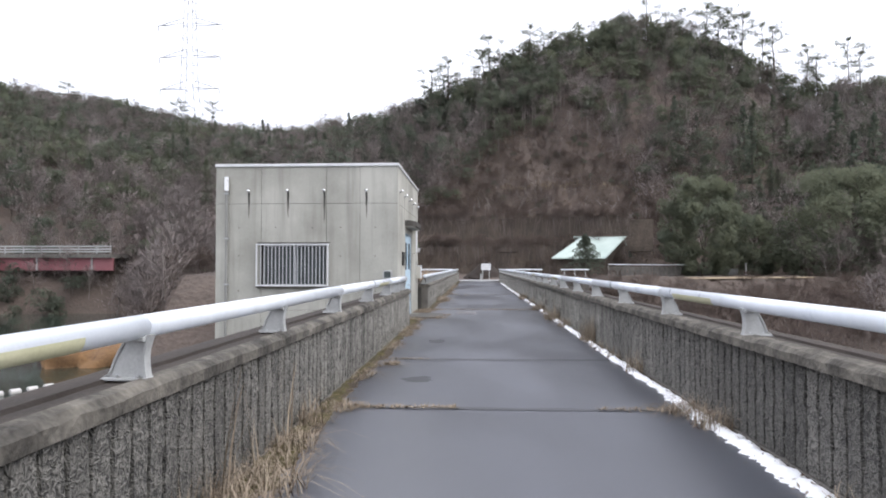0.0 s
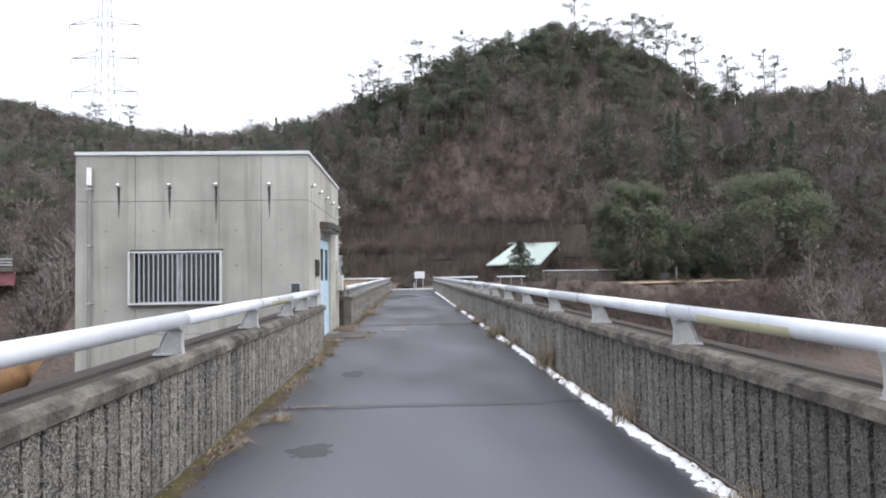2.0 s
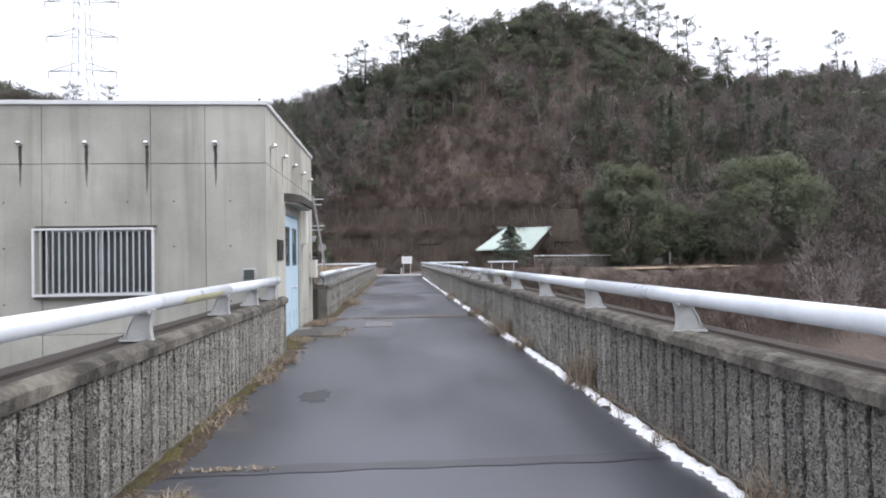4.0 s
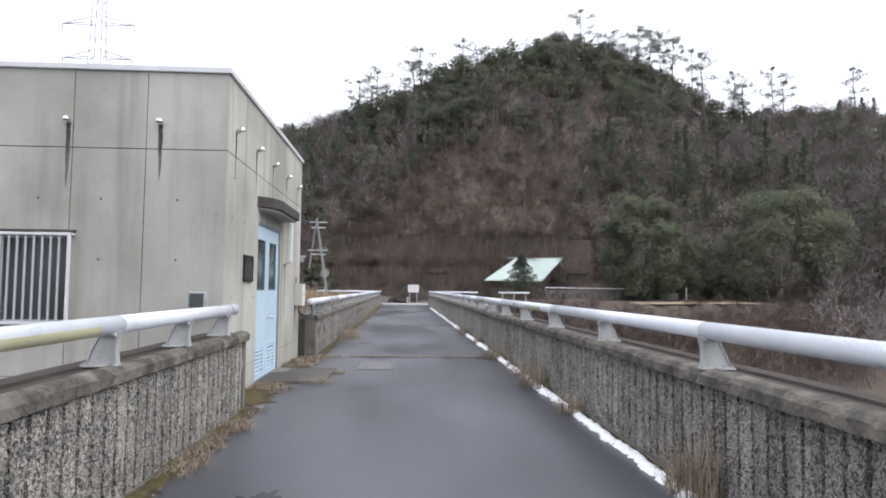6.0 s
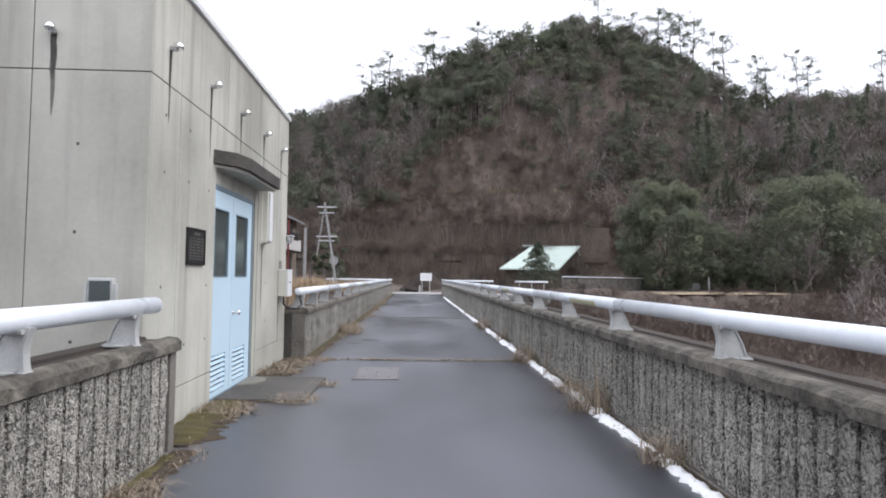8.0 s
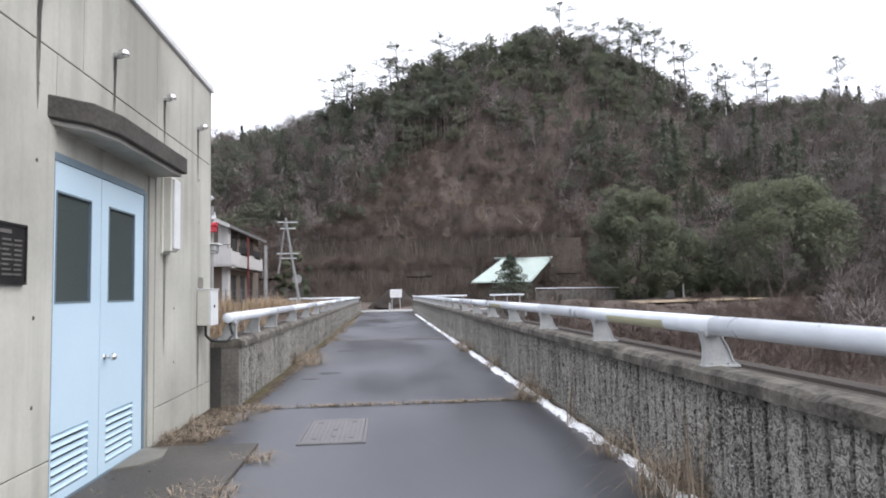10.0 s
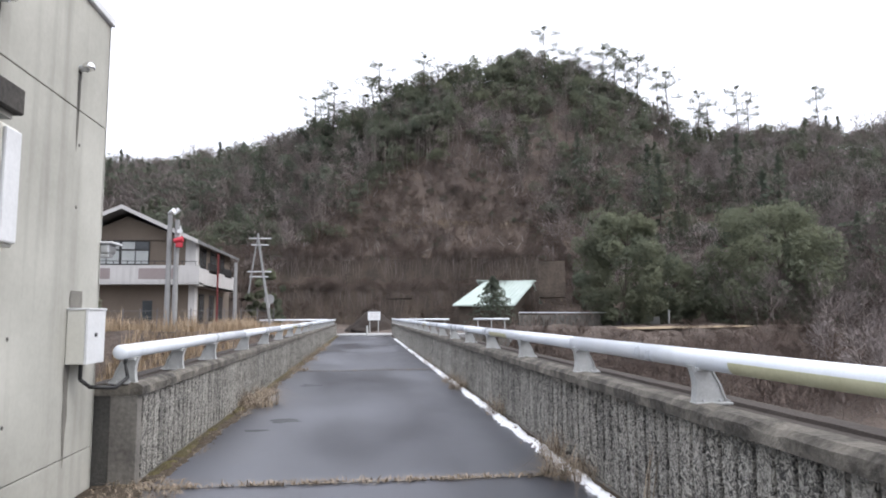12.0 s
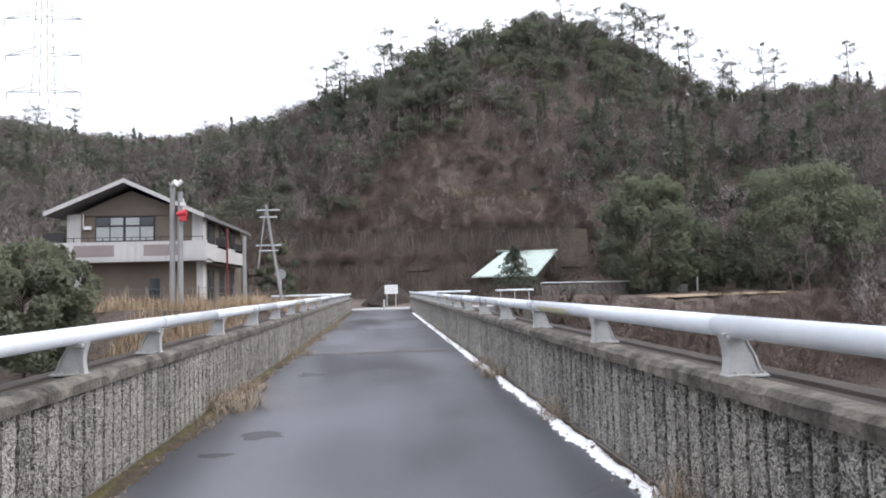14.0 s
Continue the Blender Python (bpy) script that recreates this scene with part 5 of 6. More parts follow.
# ---- hut with a pale green lean-to roof ----
hut = thing("hut", "small dark timber hut with pale green metal roof", "hut", (14.5, 89, 0))
hut_roof = surface("pale_green_roof_sheet", (0.36, 0.44, 0.40), (0.47, 0.54, 0.50), 0.8, 12, 0.45, 0.1, 0.01)
hut_wood = surface("dark_brown_boarding", (0.03, 0.023, 0.018), (0.10, 0.078, 0.06), 1.5, 16, 0.8, 0.3, 0.01)
RF = [(9.8, 86.0, 2.25), (16.8, 86.0, 2.25), (20.7, 91.0, 5.3), (14.3, 91.0, 5.05)]
bm = bmesh.new()
lo = [bm.verts.new(p) for p in RF]
hi = [bm.verts.new((p[0], p[1], p[2] + 0.14)) for p in RF]
bm.faces.new(lo)
bm.faces.new(hi[::-1])
for i in range(4):
    bm.faces.new((lo[i], hi[i], hi[(i + 1) % 4], lo[(i + 1) % 4]))
part("roof", bm, hut_roof, hut, "pale green sheet metal roof")
for i in range(13):
    f = (i + 0.5) / 13
    a = Vector(RF[0]).lerp(Vector(RF[1]), f) + Vector((0, 0, 0.16))
    b = Vector(RF[3]).lerp(Vector(RF[2]), f) + Vector((0, 0, 0.16))
    bm = bmesh.new()
    tube(bm, a, b, 0.035, seg=5)
    part("roof_seam", bm, hut_roof, hut)
bm = bmesh.new()
back = [(13.4, 91.1, 5.3), (20.3, 91.1, 5.2), (22.3, 94.5, 2.6), (15.4, 94.5, 2.7)]
lo = [bm.verts.new(p) for p in back]
hi = [bm.verts.new((p[0], p[1], p[2] + 0.14)) for p in back]
bm.faces.new(lo)
bm.faces.new(hi[::-1])
for i in range(4):
    bm.faces.new((lo[i], hi[i], hi[(i + 1) % 4], lo[(i + 1) % 4]))
part("back_roof", bm, hut_roof, hut)
bm = bmesh.new()
foot = [(10.6, 86.6), (17.0, 86.6), (21.0, 93.5), (14.6, 93.5)]
tops = [2.2, 2.2, 3.0, 3.0]
va = [bm.verts.new((x, y, -0.3)) for x, y in foot]
vb = [bm.verts.new((x, y, t)) for (x, y), t in zip(foot, tops)]
for i in range(4):
    bm.faces.new((va[i], va[(i + 1) % 4], vb[(i + 1) % 4], vb[i]))
part("wall", bm, hut_wood, hut)
bm = bmesh.new()
g = [(17.05, 86.7, 2.1), (20.2, 91.05, 5.1), (21.6, 93.6, 2.9)]
va = [bm.verts.new(p) for p in g] + [bm.verts.new((p[0] - 0.15, p[1] + 0.1, p[2])) for p in g]
for f in ((0, 1, 2), (5, 4, 3), (0, 3, 4, 1), (1, 4, 5, 2), (2, 5, 3, 0)):
    bm.faces.new([va[i] for i in f])
part("gable", bm, hut_wood, hut, "dark open gable end")

# long low wall with a pipe rail beside the hut, and its sandy verge
lw = thing("low_wall", "long grey stained concrete wall with pipe rail", "wall", (22, 84, 0))
A, B = Vector((16.6, 83.0, 0)), Vector((27.6, 84.6, 0))
d = (B - A).normalized()
nrm = Vector((-d.y, d.x, 0))
for i in range(5):
    p, q = A + (B - A) * (i / 5) + d * 0.02, A + (B - A) * ((i + 1) / 5) - d * 0.02
    bm = bmesh.new()
    prism(bm, [(p.x, p.y), (q.x, q.y), (q.x + nrm.x * 0.25, q.y + nrm.y * 0.25), (p.x + nrm.x * 0.25, p.y + nrm.y * 0.25)], "z", -1.0, 1.25)
    part("wall_bay", bm, concrete_dark, lw)
bm = bmesh.new()
tube(bm, A + Vector((0, 0, 1.5)), B + Vector((0, 0, 1.45)), 0.05, seg=8)
part("pipe_rail", bm, painted_steel, lw, "white pipe rail")
for i in range(6):
    p = A + (B - A) * (i / 5) + nrm * 0.1
    bm = bmesh.new()
    tube(bm, p + Vector((0, 0, 1.2)), p + Vector((0, 0, 1.5)), 0.035, seg=8)
    part("rail_post", bm, post_metal, lw)
sf_ = surface("slatted_grey_fence", (0.12, 0.12, 0.115), (0.22, 0.22, 0.21), 1, 14, 0.8, 0.2, 0.01)
fc = thing("fence", "grey board fence running on from the wall", "fence", (31, 85.5, 0))
for i in range(14):
    p = B + Vector((0.3 + i * 0.42, 0.25 + i * 0.07, 0))
    part("slat", boxes((p.x, p.y, -0.8, p.x + 0.38, p.y + 0.05, 0.95)), sf_, fc)
bm = bmesh.new()
tube(bm, (34.0, 84.0, -1.0), (34.0, 84.0, 1.7), 0.12, 0.1, seg=10)
single("marker_post", bm, post_metal, "pale grey post standing on the bank", "post")
bm = bmesh.new()
sand_gen = np.random.default_rng(4)
N = 60
rows = []
for i in range(N + 1):
    f = i / N
    x = 19 + 20 * f
    y = 57 + (x - 2) * 0.45 + 0.7 + 0.25 * noise.noise((x * 0.5, 0, 0))
    w = 0.5 + 5.5 * math.sin(math.pi * min(1, f * 0.85 + 0.1)) * sand_gen.uniform(0.95, 1.05)
    rows.append([bm.verts.new((x - 0.1 * k, y + w * k / 5, float(land(x - 0.1 * k, y + w * k / 5)) + (0.0 if k in (0, 5) else 0.1))) for k in range(6)])
for r0, r1 in zip(rows[:-1], rows[1:]):
    for k in range(5):
        bm.faces.new((r0[k], r1[k], r1[k + 1], r0[k + 1]))
single("sandy_verge", bm, surface("pale_dry_grass_verge", (0.16, 0.118, 0.075), (0.33, 0.255, 0.165), 0.8, 9, 0.95, 0.8, 0.03), "pale dry-grass strip along the bank top", "verge", kind="structure")

# ---- two-storey house ----
wall_brown = surface("brown_render", (0.13, 0.105, 0.082), (0.19, 0.155, 0.125), 0.6, 14, 0.85, 0.2, 0.005)
white_band = surface("off_white_band", (0.44, 0.43, 0.42), (0.56, 0.55, 0.54), 0.8, 14, 0.8, 0.1, 0.005, streak=0.2)
pink_panel = surface("mauve_panel", (0.22, 0.18, 0.18), (0.30, 0.26, 0.255), 0.8, 20, 0.8, 0.1, 0.005)
roof_grey = surface("grey_roof_tiles", (0.10, 0.10, 0.105), (0.2, 0.2, 0.2), 1, 12, 0.7, 0.3, 0.02)
dark_win = surface("dark_house_glass", (0.03, 0.035, 0.04), (0.07, 0.08, 0.085), 0.5, 10, 0.08, 0.0, 0.01, rough_var=0.03)
curtain = surface("pale_curtain", (0.32, 0.34, 0.34), (0.46, 0.48, 0.47), 1.0, 12, 0.5, 0.0, 0.01)
black_paint = surface("black_iron", (0.012, 0.012, 0.013), (0.03, 0.03, 0.03), 1, 10, 0.6, 0.0, 0.01)
hs = thing("house", "two-storey brown house with white balcony band and gable", "house", (-14.9, 60, 0))
HY, HD = 58.2, 12.0
HX0, HX1 = -18.85, -11.1
part("ground_floor_wall", boxes((HX0 + 0.9, HY + 0.1, -0.5, HX1, HY + HD, 3.3)), wall_brown, hs)
part("corner_pier", boxes((HX0, HY - 0.05, -0.5, HX0 + 0.9, HY + 0.9, 3.3)), white_band, hs, "grey corner pier")
part("corner_pier", boxes((HX1 - 0.15, HY - 0.05, -0.5, HX1 + 0.25, HY + 0.7, 3.3)), white_band, hs)
part("upper_wall", boxes((HX0 + 0.1, HY, 3.3, HX1, HY + HD, 6.2)), wall_brown, hs)
part("upper_pier", boxes((HX0 - 0.05, HY - 0.08, 4.5, HX0 + 0.75, HY + 0.7, 6.3)), white_band, hs)
part("upper_pier", boxes((HX1 - 0.4, HY - 0.08, 4.5, HX1 + 0.25, HY + 0.7, 6.3)), white_band, hs)
AX, AZ = -15.2, 8.1
bm = bmesh.new()
prism(bm, [(HX0 + 0.1, 6.15), (HX1, 6.15), (AX, AZ - 0.35)], "y", HY, HY + HD)
part("gable", bm, wall_brown, hs)
for (xa, za), (xb, zb) in (((-19.75, 6.12), (AX, AZ)), ((AX, AZ), (-10.5, 5.92))):
    bm = bmesh.new()
    prism(bm, [(xa, za), (xb, zb), (xb, zb + 0.22), (xa, za + 0.22)], "y", HY - 1.1, HY + HD + 0.8)
    part("roof", bm, roof_grey, hs)
    bm = bmesh.new()
    prism(bm, [(xa, za - 0.02), (xb, zb - 0.02), (xb, zb + 0.24), (xa, za + 0.24)], "y", HY - 1.18, HY - 1.1)
    part("barge_board", bm, white_band, hs, "pale barge board")
# balcony band
part("balcony", boxes((-19.3, HY - 1.2, 3.4, HX1 + 0.75, HY - 1.0, 4.5), (HX1 + 0.55, HY - 1.0, 3.2, HX1 + 0.75, HY + HD - 2, 4.35), (-19.3, HY - 1.2, 3.3, HX1 + 0.75, HY + 0.0, 3.42),
                      (HX1, HY, 3.2, HX1 + 0.75, HY + HD - 2, 3.32)), white_band, hs, "off-white balcony band")
for xa, xb in ((-18.0, -15.7), (-14.0, -11.7)):
    part("mauve_panel", boxes((xa, HY - 1.215, 3.62, xb, HY - 1.2, 4.3)), pink_panel, hs, "mauve inset panel")
part("balcony_rail", boxes((-19.0, HY - 1.12, 4.74, HX1 + 0.6, HY - 1.08, 4.78), *[(x, HY - 1.12, 4.5, x + 0.03, HY - 1.08, 4.74) for x in np.linspace(-18.9, HX1 + 0.5, 11)]), black_paint, hs, "thin dark balcony rail")
for row in ((-19.9, HY - 0.9, 4.2, -18.7, HY - 0.85, 5.1), (HX1 + 0.65, HY + 1.5, 4.2, HX1 + 0.75, HY + 4.0, 4.85), (HX1 + 0.65, HY + 6.5, 4.2, HX1 + 0.75, HY + 9.0, 4.85)):
    part("side_railing", boxes(row), black_paint, hs, "black side railing")
wd = part("window", boxes((-17.25, HY - 0.06, 4.6, -13.75, HY - 0.02, 6.15)), black_paint, hs, "black window frame with curtains")
for x0, x1 in ((-17.18, -16.42), (-16.35, -15.62), (-15.45, -14.65), (-14.58, -13.82)):
    part("pane", boxes((x0, HY - 0.075, 4.67, x1, HY - 0.062, 5.5)), curtain, wd, "pale curtained pane")
    part("upper_pane", boxes((x0, HY - 0.075, 5.62, x1, HY - 0.062, 6.07)), curtain if -16.4 < x0 < -15 else dark_win, wd)
part("dark_opening", boxes((-14.1, HY + 0.06, 1.0, -13.5, HY + 0.095, 2.3)), dark_win, hs, "dark ground-floor window")
for y in (HY + 2, HY + 5, HY + 8):
    wd = part("side_window", boxes((HX1 + 0.002, y, 4.3, HX1 + 0.05, y + 1.7, 6.0)), black_paint, hs)
    part("pane", boxes((HX1 + 0.05, y + 0.1, 4.4, HX1 + 0.06, y + 1.6, 5.9)), dark_win, wd)
    wd = part("side_window", boxes((HX1 + 0.002, y, 0.8, HX1 + 0.05, y + 1.4, 2.8)), black_paint, hs)
    part("pane", boxes((HX1 + 0.05, y + 0.1, 0.9, HX1 + 0.06, y + 1.3, 2.7)), dark_win, wd)
bm = bmesh.new()
bent_tube(bm, [(-17.6, HY - 0.1, 5.5), (-17.9, HY - 0.2, 5.5), (-17.9, HY - 0.2, 6.3)], 0.03)
box(bm, -17.85, HY - 0.3, 5.35, -17.45, HY - 0.1, 5.55)
part("outside_lamp", bm, roof_cap, hs)
bm = bmesh.new()
tube(bm, (HX1 + 1.0, HY + 3.0, 0.0), (HX1 + 1.0, HY + 3.0, 5.6), 0.07, seg=8)
single("red_pipe", bm, surface("dark_red_paint", (0.12, 0.02, 0.02), (0.2, 0.04, 0.04), 2, 20, 0.6, 0.1, 0.002), "dark red upright pipe beside the house", "pipe")

# fence and reeds in front of the house
wf = thing("wire_fence", "low grey mesh fence before the house", "fence", (-13, 54, 0.5))
for i in range(17):
    x = -20.5 + i * 0.95
    bm = bmesh.new()
    tube(bm, (x, 54.2, 0.2), (x, 54.2, 1.75), 0.03, seg=6)
    part("post", bm, iron, wf)
for z in (0.9, 1.25, 1.6):
    bm = bmesh.new()
    tube(bm, (-20.5, 54.2, z), (-5.3, 54.2, z), 0.014, seg=5)
    part("wire", bm, iron, wf)


pole_grey = surface("grey_concrete_pole", (0.2, 0.2, 0.2), (0.32, 0.32, 0.32), 2, 20, 0.8, 0.1, 0.002)
p1 = thing("utility_pole", "paired grey poles with loudspeakers and red lamp", "pole", (-10.6, 52, 0))
for dx in (-0.18, 0.22):
    bm = bmesh.new()
    tube(bm, (-10.6 + dx, 52, -0.3), (-10.6 + dx, 52, 6.9 - dx), 0.16, 0.13, seg=12)
    part("pole", bm, pole_grey, p1)
bm = bmesh.new()
tube(bm, (-10.85, 51.9, 7.05), (-10.5, 51.7, 7.15), 0.05, 0.16, seg=10)
tube(bm, (-10.6, 52.1, 7.0), (-10.35, 52.2, 7.3), 0.05, 0.14, seg=10)
part("loudspeaker", bm, roof_cap, p1, "white horn loudspeaker")
bm = bmesh.new()
tube(bm, (-10.15, 51.8, 5.2), (-10.15, 51.8, 6.3), 0.035, seg=6)
box(bm, -10.3, 51.7, 5.9, -10.05, 51.85, 6.1)
part("antenna", bm, roof_cap, p1)
red_lamp = surface("red_signal_paint", (0.42, 0.02, 0.04), (0.6, 0.05, 0.07), 3, 20, 0.4, 0.0, 0.001)
bm = bmesh.new()
tube(bm, (-10.45, 51.7, 5.45), (-9.98, 51.7, 5.56), 0.13, 0.18, seg=14)
box(bm, -10.35, 51.62, 5.1, -10.0, 51.85, 5.4, bevel=0.03)
part("red_lamp", bm, red_lamp, p1, "red warning lamp and horn")
p2 = thing("utility_pole", "leaning lattice pole with crossbars and cables", "pole", (-6.0, 54, 0))
for a, b, r in (((-5.3, 54, -0.2), (-6.3, 54, 6.2), 0.09), ((-6.75, 54, 2.6), (-6.3, 54, 6.0), 0.05)):
    bm = bmesh.new()
    tube(bm, a, b, r, r * 0.8, seg=8)
    part("pole", bm, pole_grey, p2)
for z, w in ((5.9, 0.5), (5.5, 0.35), (3.9, 0.55), (3.6, 0.4)):
    bm = bmesh.new()
    tube(bm, (-6.3 - w, 54, z), (-6.0 + w, 54, z), 0.04, seg=6)
    part("crossbar", bm, steel, p2)
bm = bmesh.new()
tube(bm, (-7.9, 56, -0.2), (-7.9, 56, 4.6), 0.13, 0.1, seg=10)
single("pole", bm, pole_grey, "plain grey concrete pole beside the house", "pole")
ms = thing("traffic_mirror", "round traffic mirror seen from behind on a post", "mirror", (-6.05, 57, 0))
bm = bmesh.new()
tube(bm, (-6.05, 57.6, 0), (-6.05, 57.6, 2.3), 0.035, seg=8)
part("post", bm, roof_cap, ms)
bm = bmesh.new()
tube(bm, (-6.05, 57.5, 2.35), (-6.05, 57.56, 2.35), 0.33, seg=20)
part("disc", bm, pole_grey, ms, "grey back of the mirror")

# ---- pylon ----
PX, PY, PB = -90.0, 199.0, 33.0
py_ = thing("pylon", "tall steel lattice power pylon on the ridge", "pylon", (PX, PY, PB))
py_mat = surface("dull_galvanised_lattice", (0.34, 0.35, 0.37), (0.46, 0.47, 0.49), 1, 10, 0.6, 0.0, 0.001)


def half(z):
    return 6.5 + (2.1 - 6.5) * min(1, (z - PB) / 22.0) if z < PB + 22 else 2.1 - 1.2 * (z - PB - 22) / 45


levels = [PB, PB + 6, PB + 11.5, PB + 16.5, PB + 20.5, PB + 24, PB + 28, PB + 32, PB + 36, PB + 40, PB + 44, PB + 48, PB + 52, PB + 57, PB + 62]
for sx, sy in ((-1, -1), (1, -1), (1, 1), (-1, 1)):
    for a, b in zip(levels[:-1], levels[1:]):
        bm = bmesh.new()
        tube(bm, (PX + sx * half(a), PY + sy * half(a), a), (PX + sx * half(b), PY + sy * half(b), b), 0.1, seg=4)
        part("leg_section", bm, py_mat, py_)
for a, b in zip(levels[:-1], levels[1:]):
    cs = [(-1, -1), (1, -1), (1, 1), (-1, 1)]
    for i in range(4):
        (x0, y0), (x1, y1) = cs[i], cs[(i + 1) % 4]
        for p, q, za, zb in (((x0, y0), (x1, y1), a, b), ((x1, y1), (x0, y0), a, b), ((x0, y0), (x1, y1), b, b)):
            bm = bmesh.new()
            tube(bm, (PX + p[0] * half(za), PY + p[1] * half(za), za), (PX + q[0] * half(zb), PY + q[1] * half(zb), zb), 0.055, seg=3)
            part("brace", bm, py_mat, py_)
for z, ln in ((57.2, 9.5), (67.3, 9.8), (77.5, 10.3), (88, 5.5)):
    for s in (-1, 1):
        bm = bmesh.new()
        tip = (PX + s * ln, PY, z - 0.3)
        tube(bm, (PX + s * half(z), PY - 1.2, z), tip, 0.12, seg=4)
        tube(bm, (PX + s * half(z), PY + 1.2, z), tip, 0.12, seg=4)
        tube(bm, (PX + s * half(z), PY, z + 2.2), tip, 0.13, seg=4)
        for f in (0.3, 0.6):
            tube(bm, (PX + s * (half(z) + (ln - half(z)) * f), PY, z), (PX + s * (half(z) + (ln - half(z)) * f), PY, z + 2.2 * (1 - f)), 0.06, seg=3)
        part("arm", bm, py_mat, py_)
        bm = bmesh.new()
        tube(bm, tip, (tip[0], tip[1], tip[2] - 1.9), 0.16, seg=5)
        part("insulator", bm, post_metal, py_)

# ---- red girder bridge across the reservoir arm ----
rb = thing("girder_bridge", "faded red steel girder bridge with grey parapet", "bridge", (-85, 100, -6))
rose = surface("faded_red_girder", (0.24, 0.085, 0.095), (0.36, 0.15, 0.165), 0.4, 6, 0.7, 0.1, 0.005, streak=0.3, streak_colour=(0.2, 0.1, 0.1))
part("girder", boxes((-170, 100.0, 0.6, -57.5, 100.4, 2.6), (-170, 106.0, 0.6, -57.5, 106.4, 2.6)), rose, rb, "faded red girder")
for x in range(-160, -58, 9):
    part("stiffener", boxes((x, 99.85, 0.6, x + 0.25, 100.0, 2.6)), white_band, rb)
part("deck", boxes((-170, 99.4, 2.6, -57.5, 107.0, 3.2)), concrete_dark, rb)
for z in (3.45, 3.85, 4.3):
    bm = bmesh.new()
    box(bm, -170, 99.45, z, -57.5, 99.6, z + 0.22)
    part("guard_rail", bm, post_metal, rb)
for x in range(-168, -57, 3):
    part("rail_post", boxes((x, 99.6, 3.2, x + 0.15, 99.75, 4.4)), post_metal, rb)
part("pier", boxes((-79.5, 100.2, -9, -76.3, 106, 0.6)), concrete_dark, rb, "grey bridge pier")

# orange bare-earth banks, and floating boom
ochre = surface("orange_bare_earth", (0.075, 0.042, 0.022), (0.27, 0.15, 0.065), 0.6, 5, 0.95, 0.7, 0.04)
for i, (cx, cy, cz, rx, ry, rz) in enumerate(((-73, 110, -6.0, 8.0, 5, 3.4), (-29.5, 51.5, -7.0, 3.6, 7.5, 3.6), (-24.0, 52.0, -6.4, 4.0, 4.0, 3.4))):
    bm = bmesh.new()
    bmesh.ops.create_icosphere(bm, subdivisions=4, radius=1)
    for v in bm.verts:
        n = noise.noise(v.co * 2.0 + Vector((i * 5, 0, 0))) * 0.3 + noise.noise(v.co * 6) * 0.1
        v.co = Vector((cx + v.co.x * rx * (1 + n), cy + v.co.y * ry * (1 + n), cz + v.co.z * rz * (1 + n)))
    single("earth_bank", bm, ochre, "bare orange earth bank at the water edge", "bank", smooth=True)
boom = thing("floating_boom", "line of pale floats on the reservoir", "float line", (-25, 37, WATER))
fm = surface("weathered_float", (0.4, 0.38, 0.36), (0.6, 0.58, 0.56), 2, 20, 0.7, 0.1, 0.002)
for i in range(22):
    f = i / 21
    x, y = -29.5 + 9.5 * f, 31.0 + 17.0 * f
    bm = bmesh.new()
    tube(bm, (x, y, WATER + 0.08), (x + 0.27, y + 0.48, WATER + 0.08), 0.19, seg=10)
    bmesh.ops.bevel(bm, geom=list(bm.edges), offset=0.03, segments=1, affect="EDGES")
    part("float", bm, fm, boom)
bm = bmesh.new()
tube(bm, (-30, 30.1, WATER + 0.06), (-19.8, 48.4, WATER + 0.06), 0.03, seg=5)
part("cable", bm, cable, boom)


# ---- edge dirt, moss and snow along the walkway ----
def verge(name, x_wall, sign, a, b, width, thick, mat, label, category, seed, gaps=0.0):
    """An uneven ribbon lying along the foot of a parapet; sign points to the walkway's middle."""
    bm = bmesh.new()
    n = int((b - a) / 0.035)
    rows = []
    for i in range(n + 1):
        y = a + (b - a) * i / n
        w = width * (0.75 + 0.45 * noise.noise((y * 0.9, seed, 0.0)) + 0.32 * noise.noise((y * 3.7, seed, 1.0)) + 0.2 * noise.noise((y * 9.0, seed, 5.0)) + 0.16 * noise.noise((y * 23.0, seed, 7.0)))
        if gaps and noise.noise((y * 0.55, seed, 9.0)) + 0.4 * noise.noise((y * 3.0, seed, 9.0)) < -gaps:
            w = 0.0
        if mat is moss:
            w *= 1.0 + 1.1 * max(0.0, min(1.0, (7.0 - y) / 2.0))
        w = max(w, 0.002)
        h = thick * min(1.0, w / (width * 0.5)) * (0.7 + 0.5 * noise.noise((y * 6, seed, 3.0)))
        off = 0.012 * noise.noise((y * 17, seed, 4.0))
        rows.append([bm.verts.new((x_wall, y, -0.004 + h)), bm.verts.new((x_wall + sign * w * 0.45, y, h * 1.05)), bm.verts.new((x_wall + sign * (w * 0.85 + off * 0.5), y, h * 0.75)),
                     bm.verts.new((x_wall + sign * (w + off), y, -0.006))])
    for r0, r1 in zip(rows[:-1], rows[1:]):
        for k in range(3):
            bm.faces.new((r0[k], r0[k + 1], r1[k + 1], r1[k]))
    return single(name, bm, mat, label, category, kind="stuff", smooth=True)




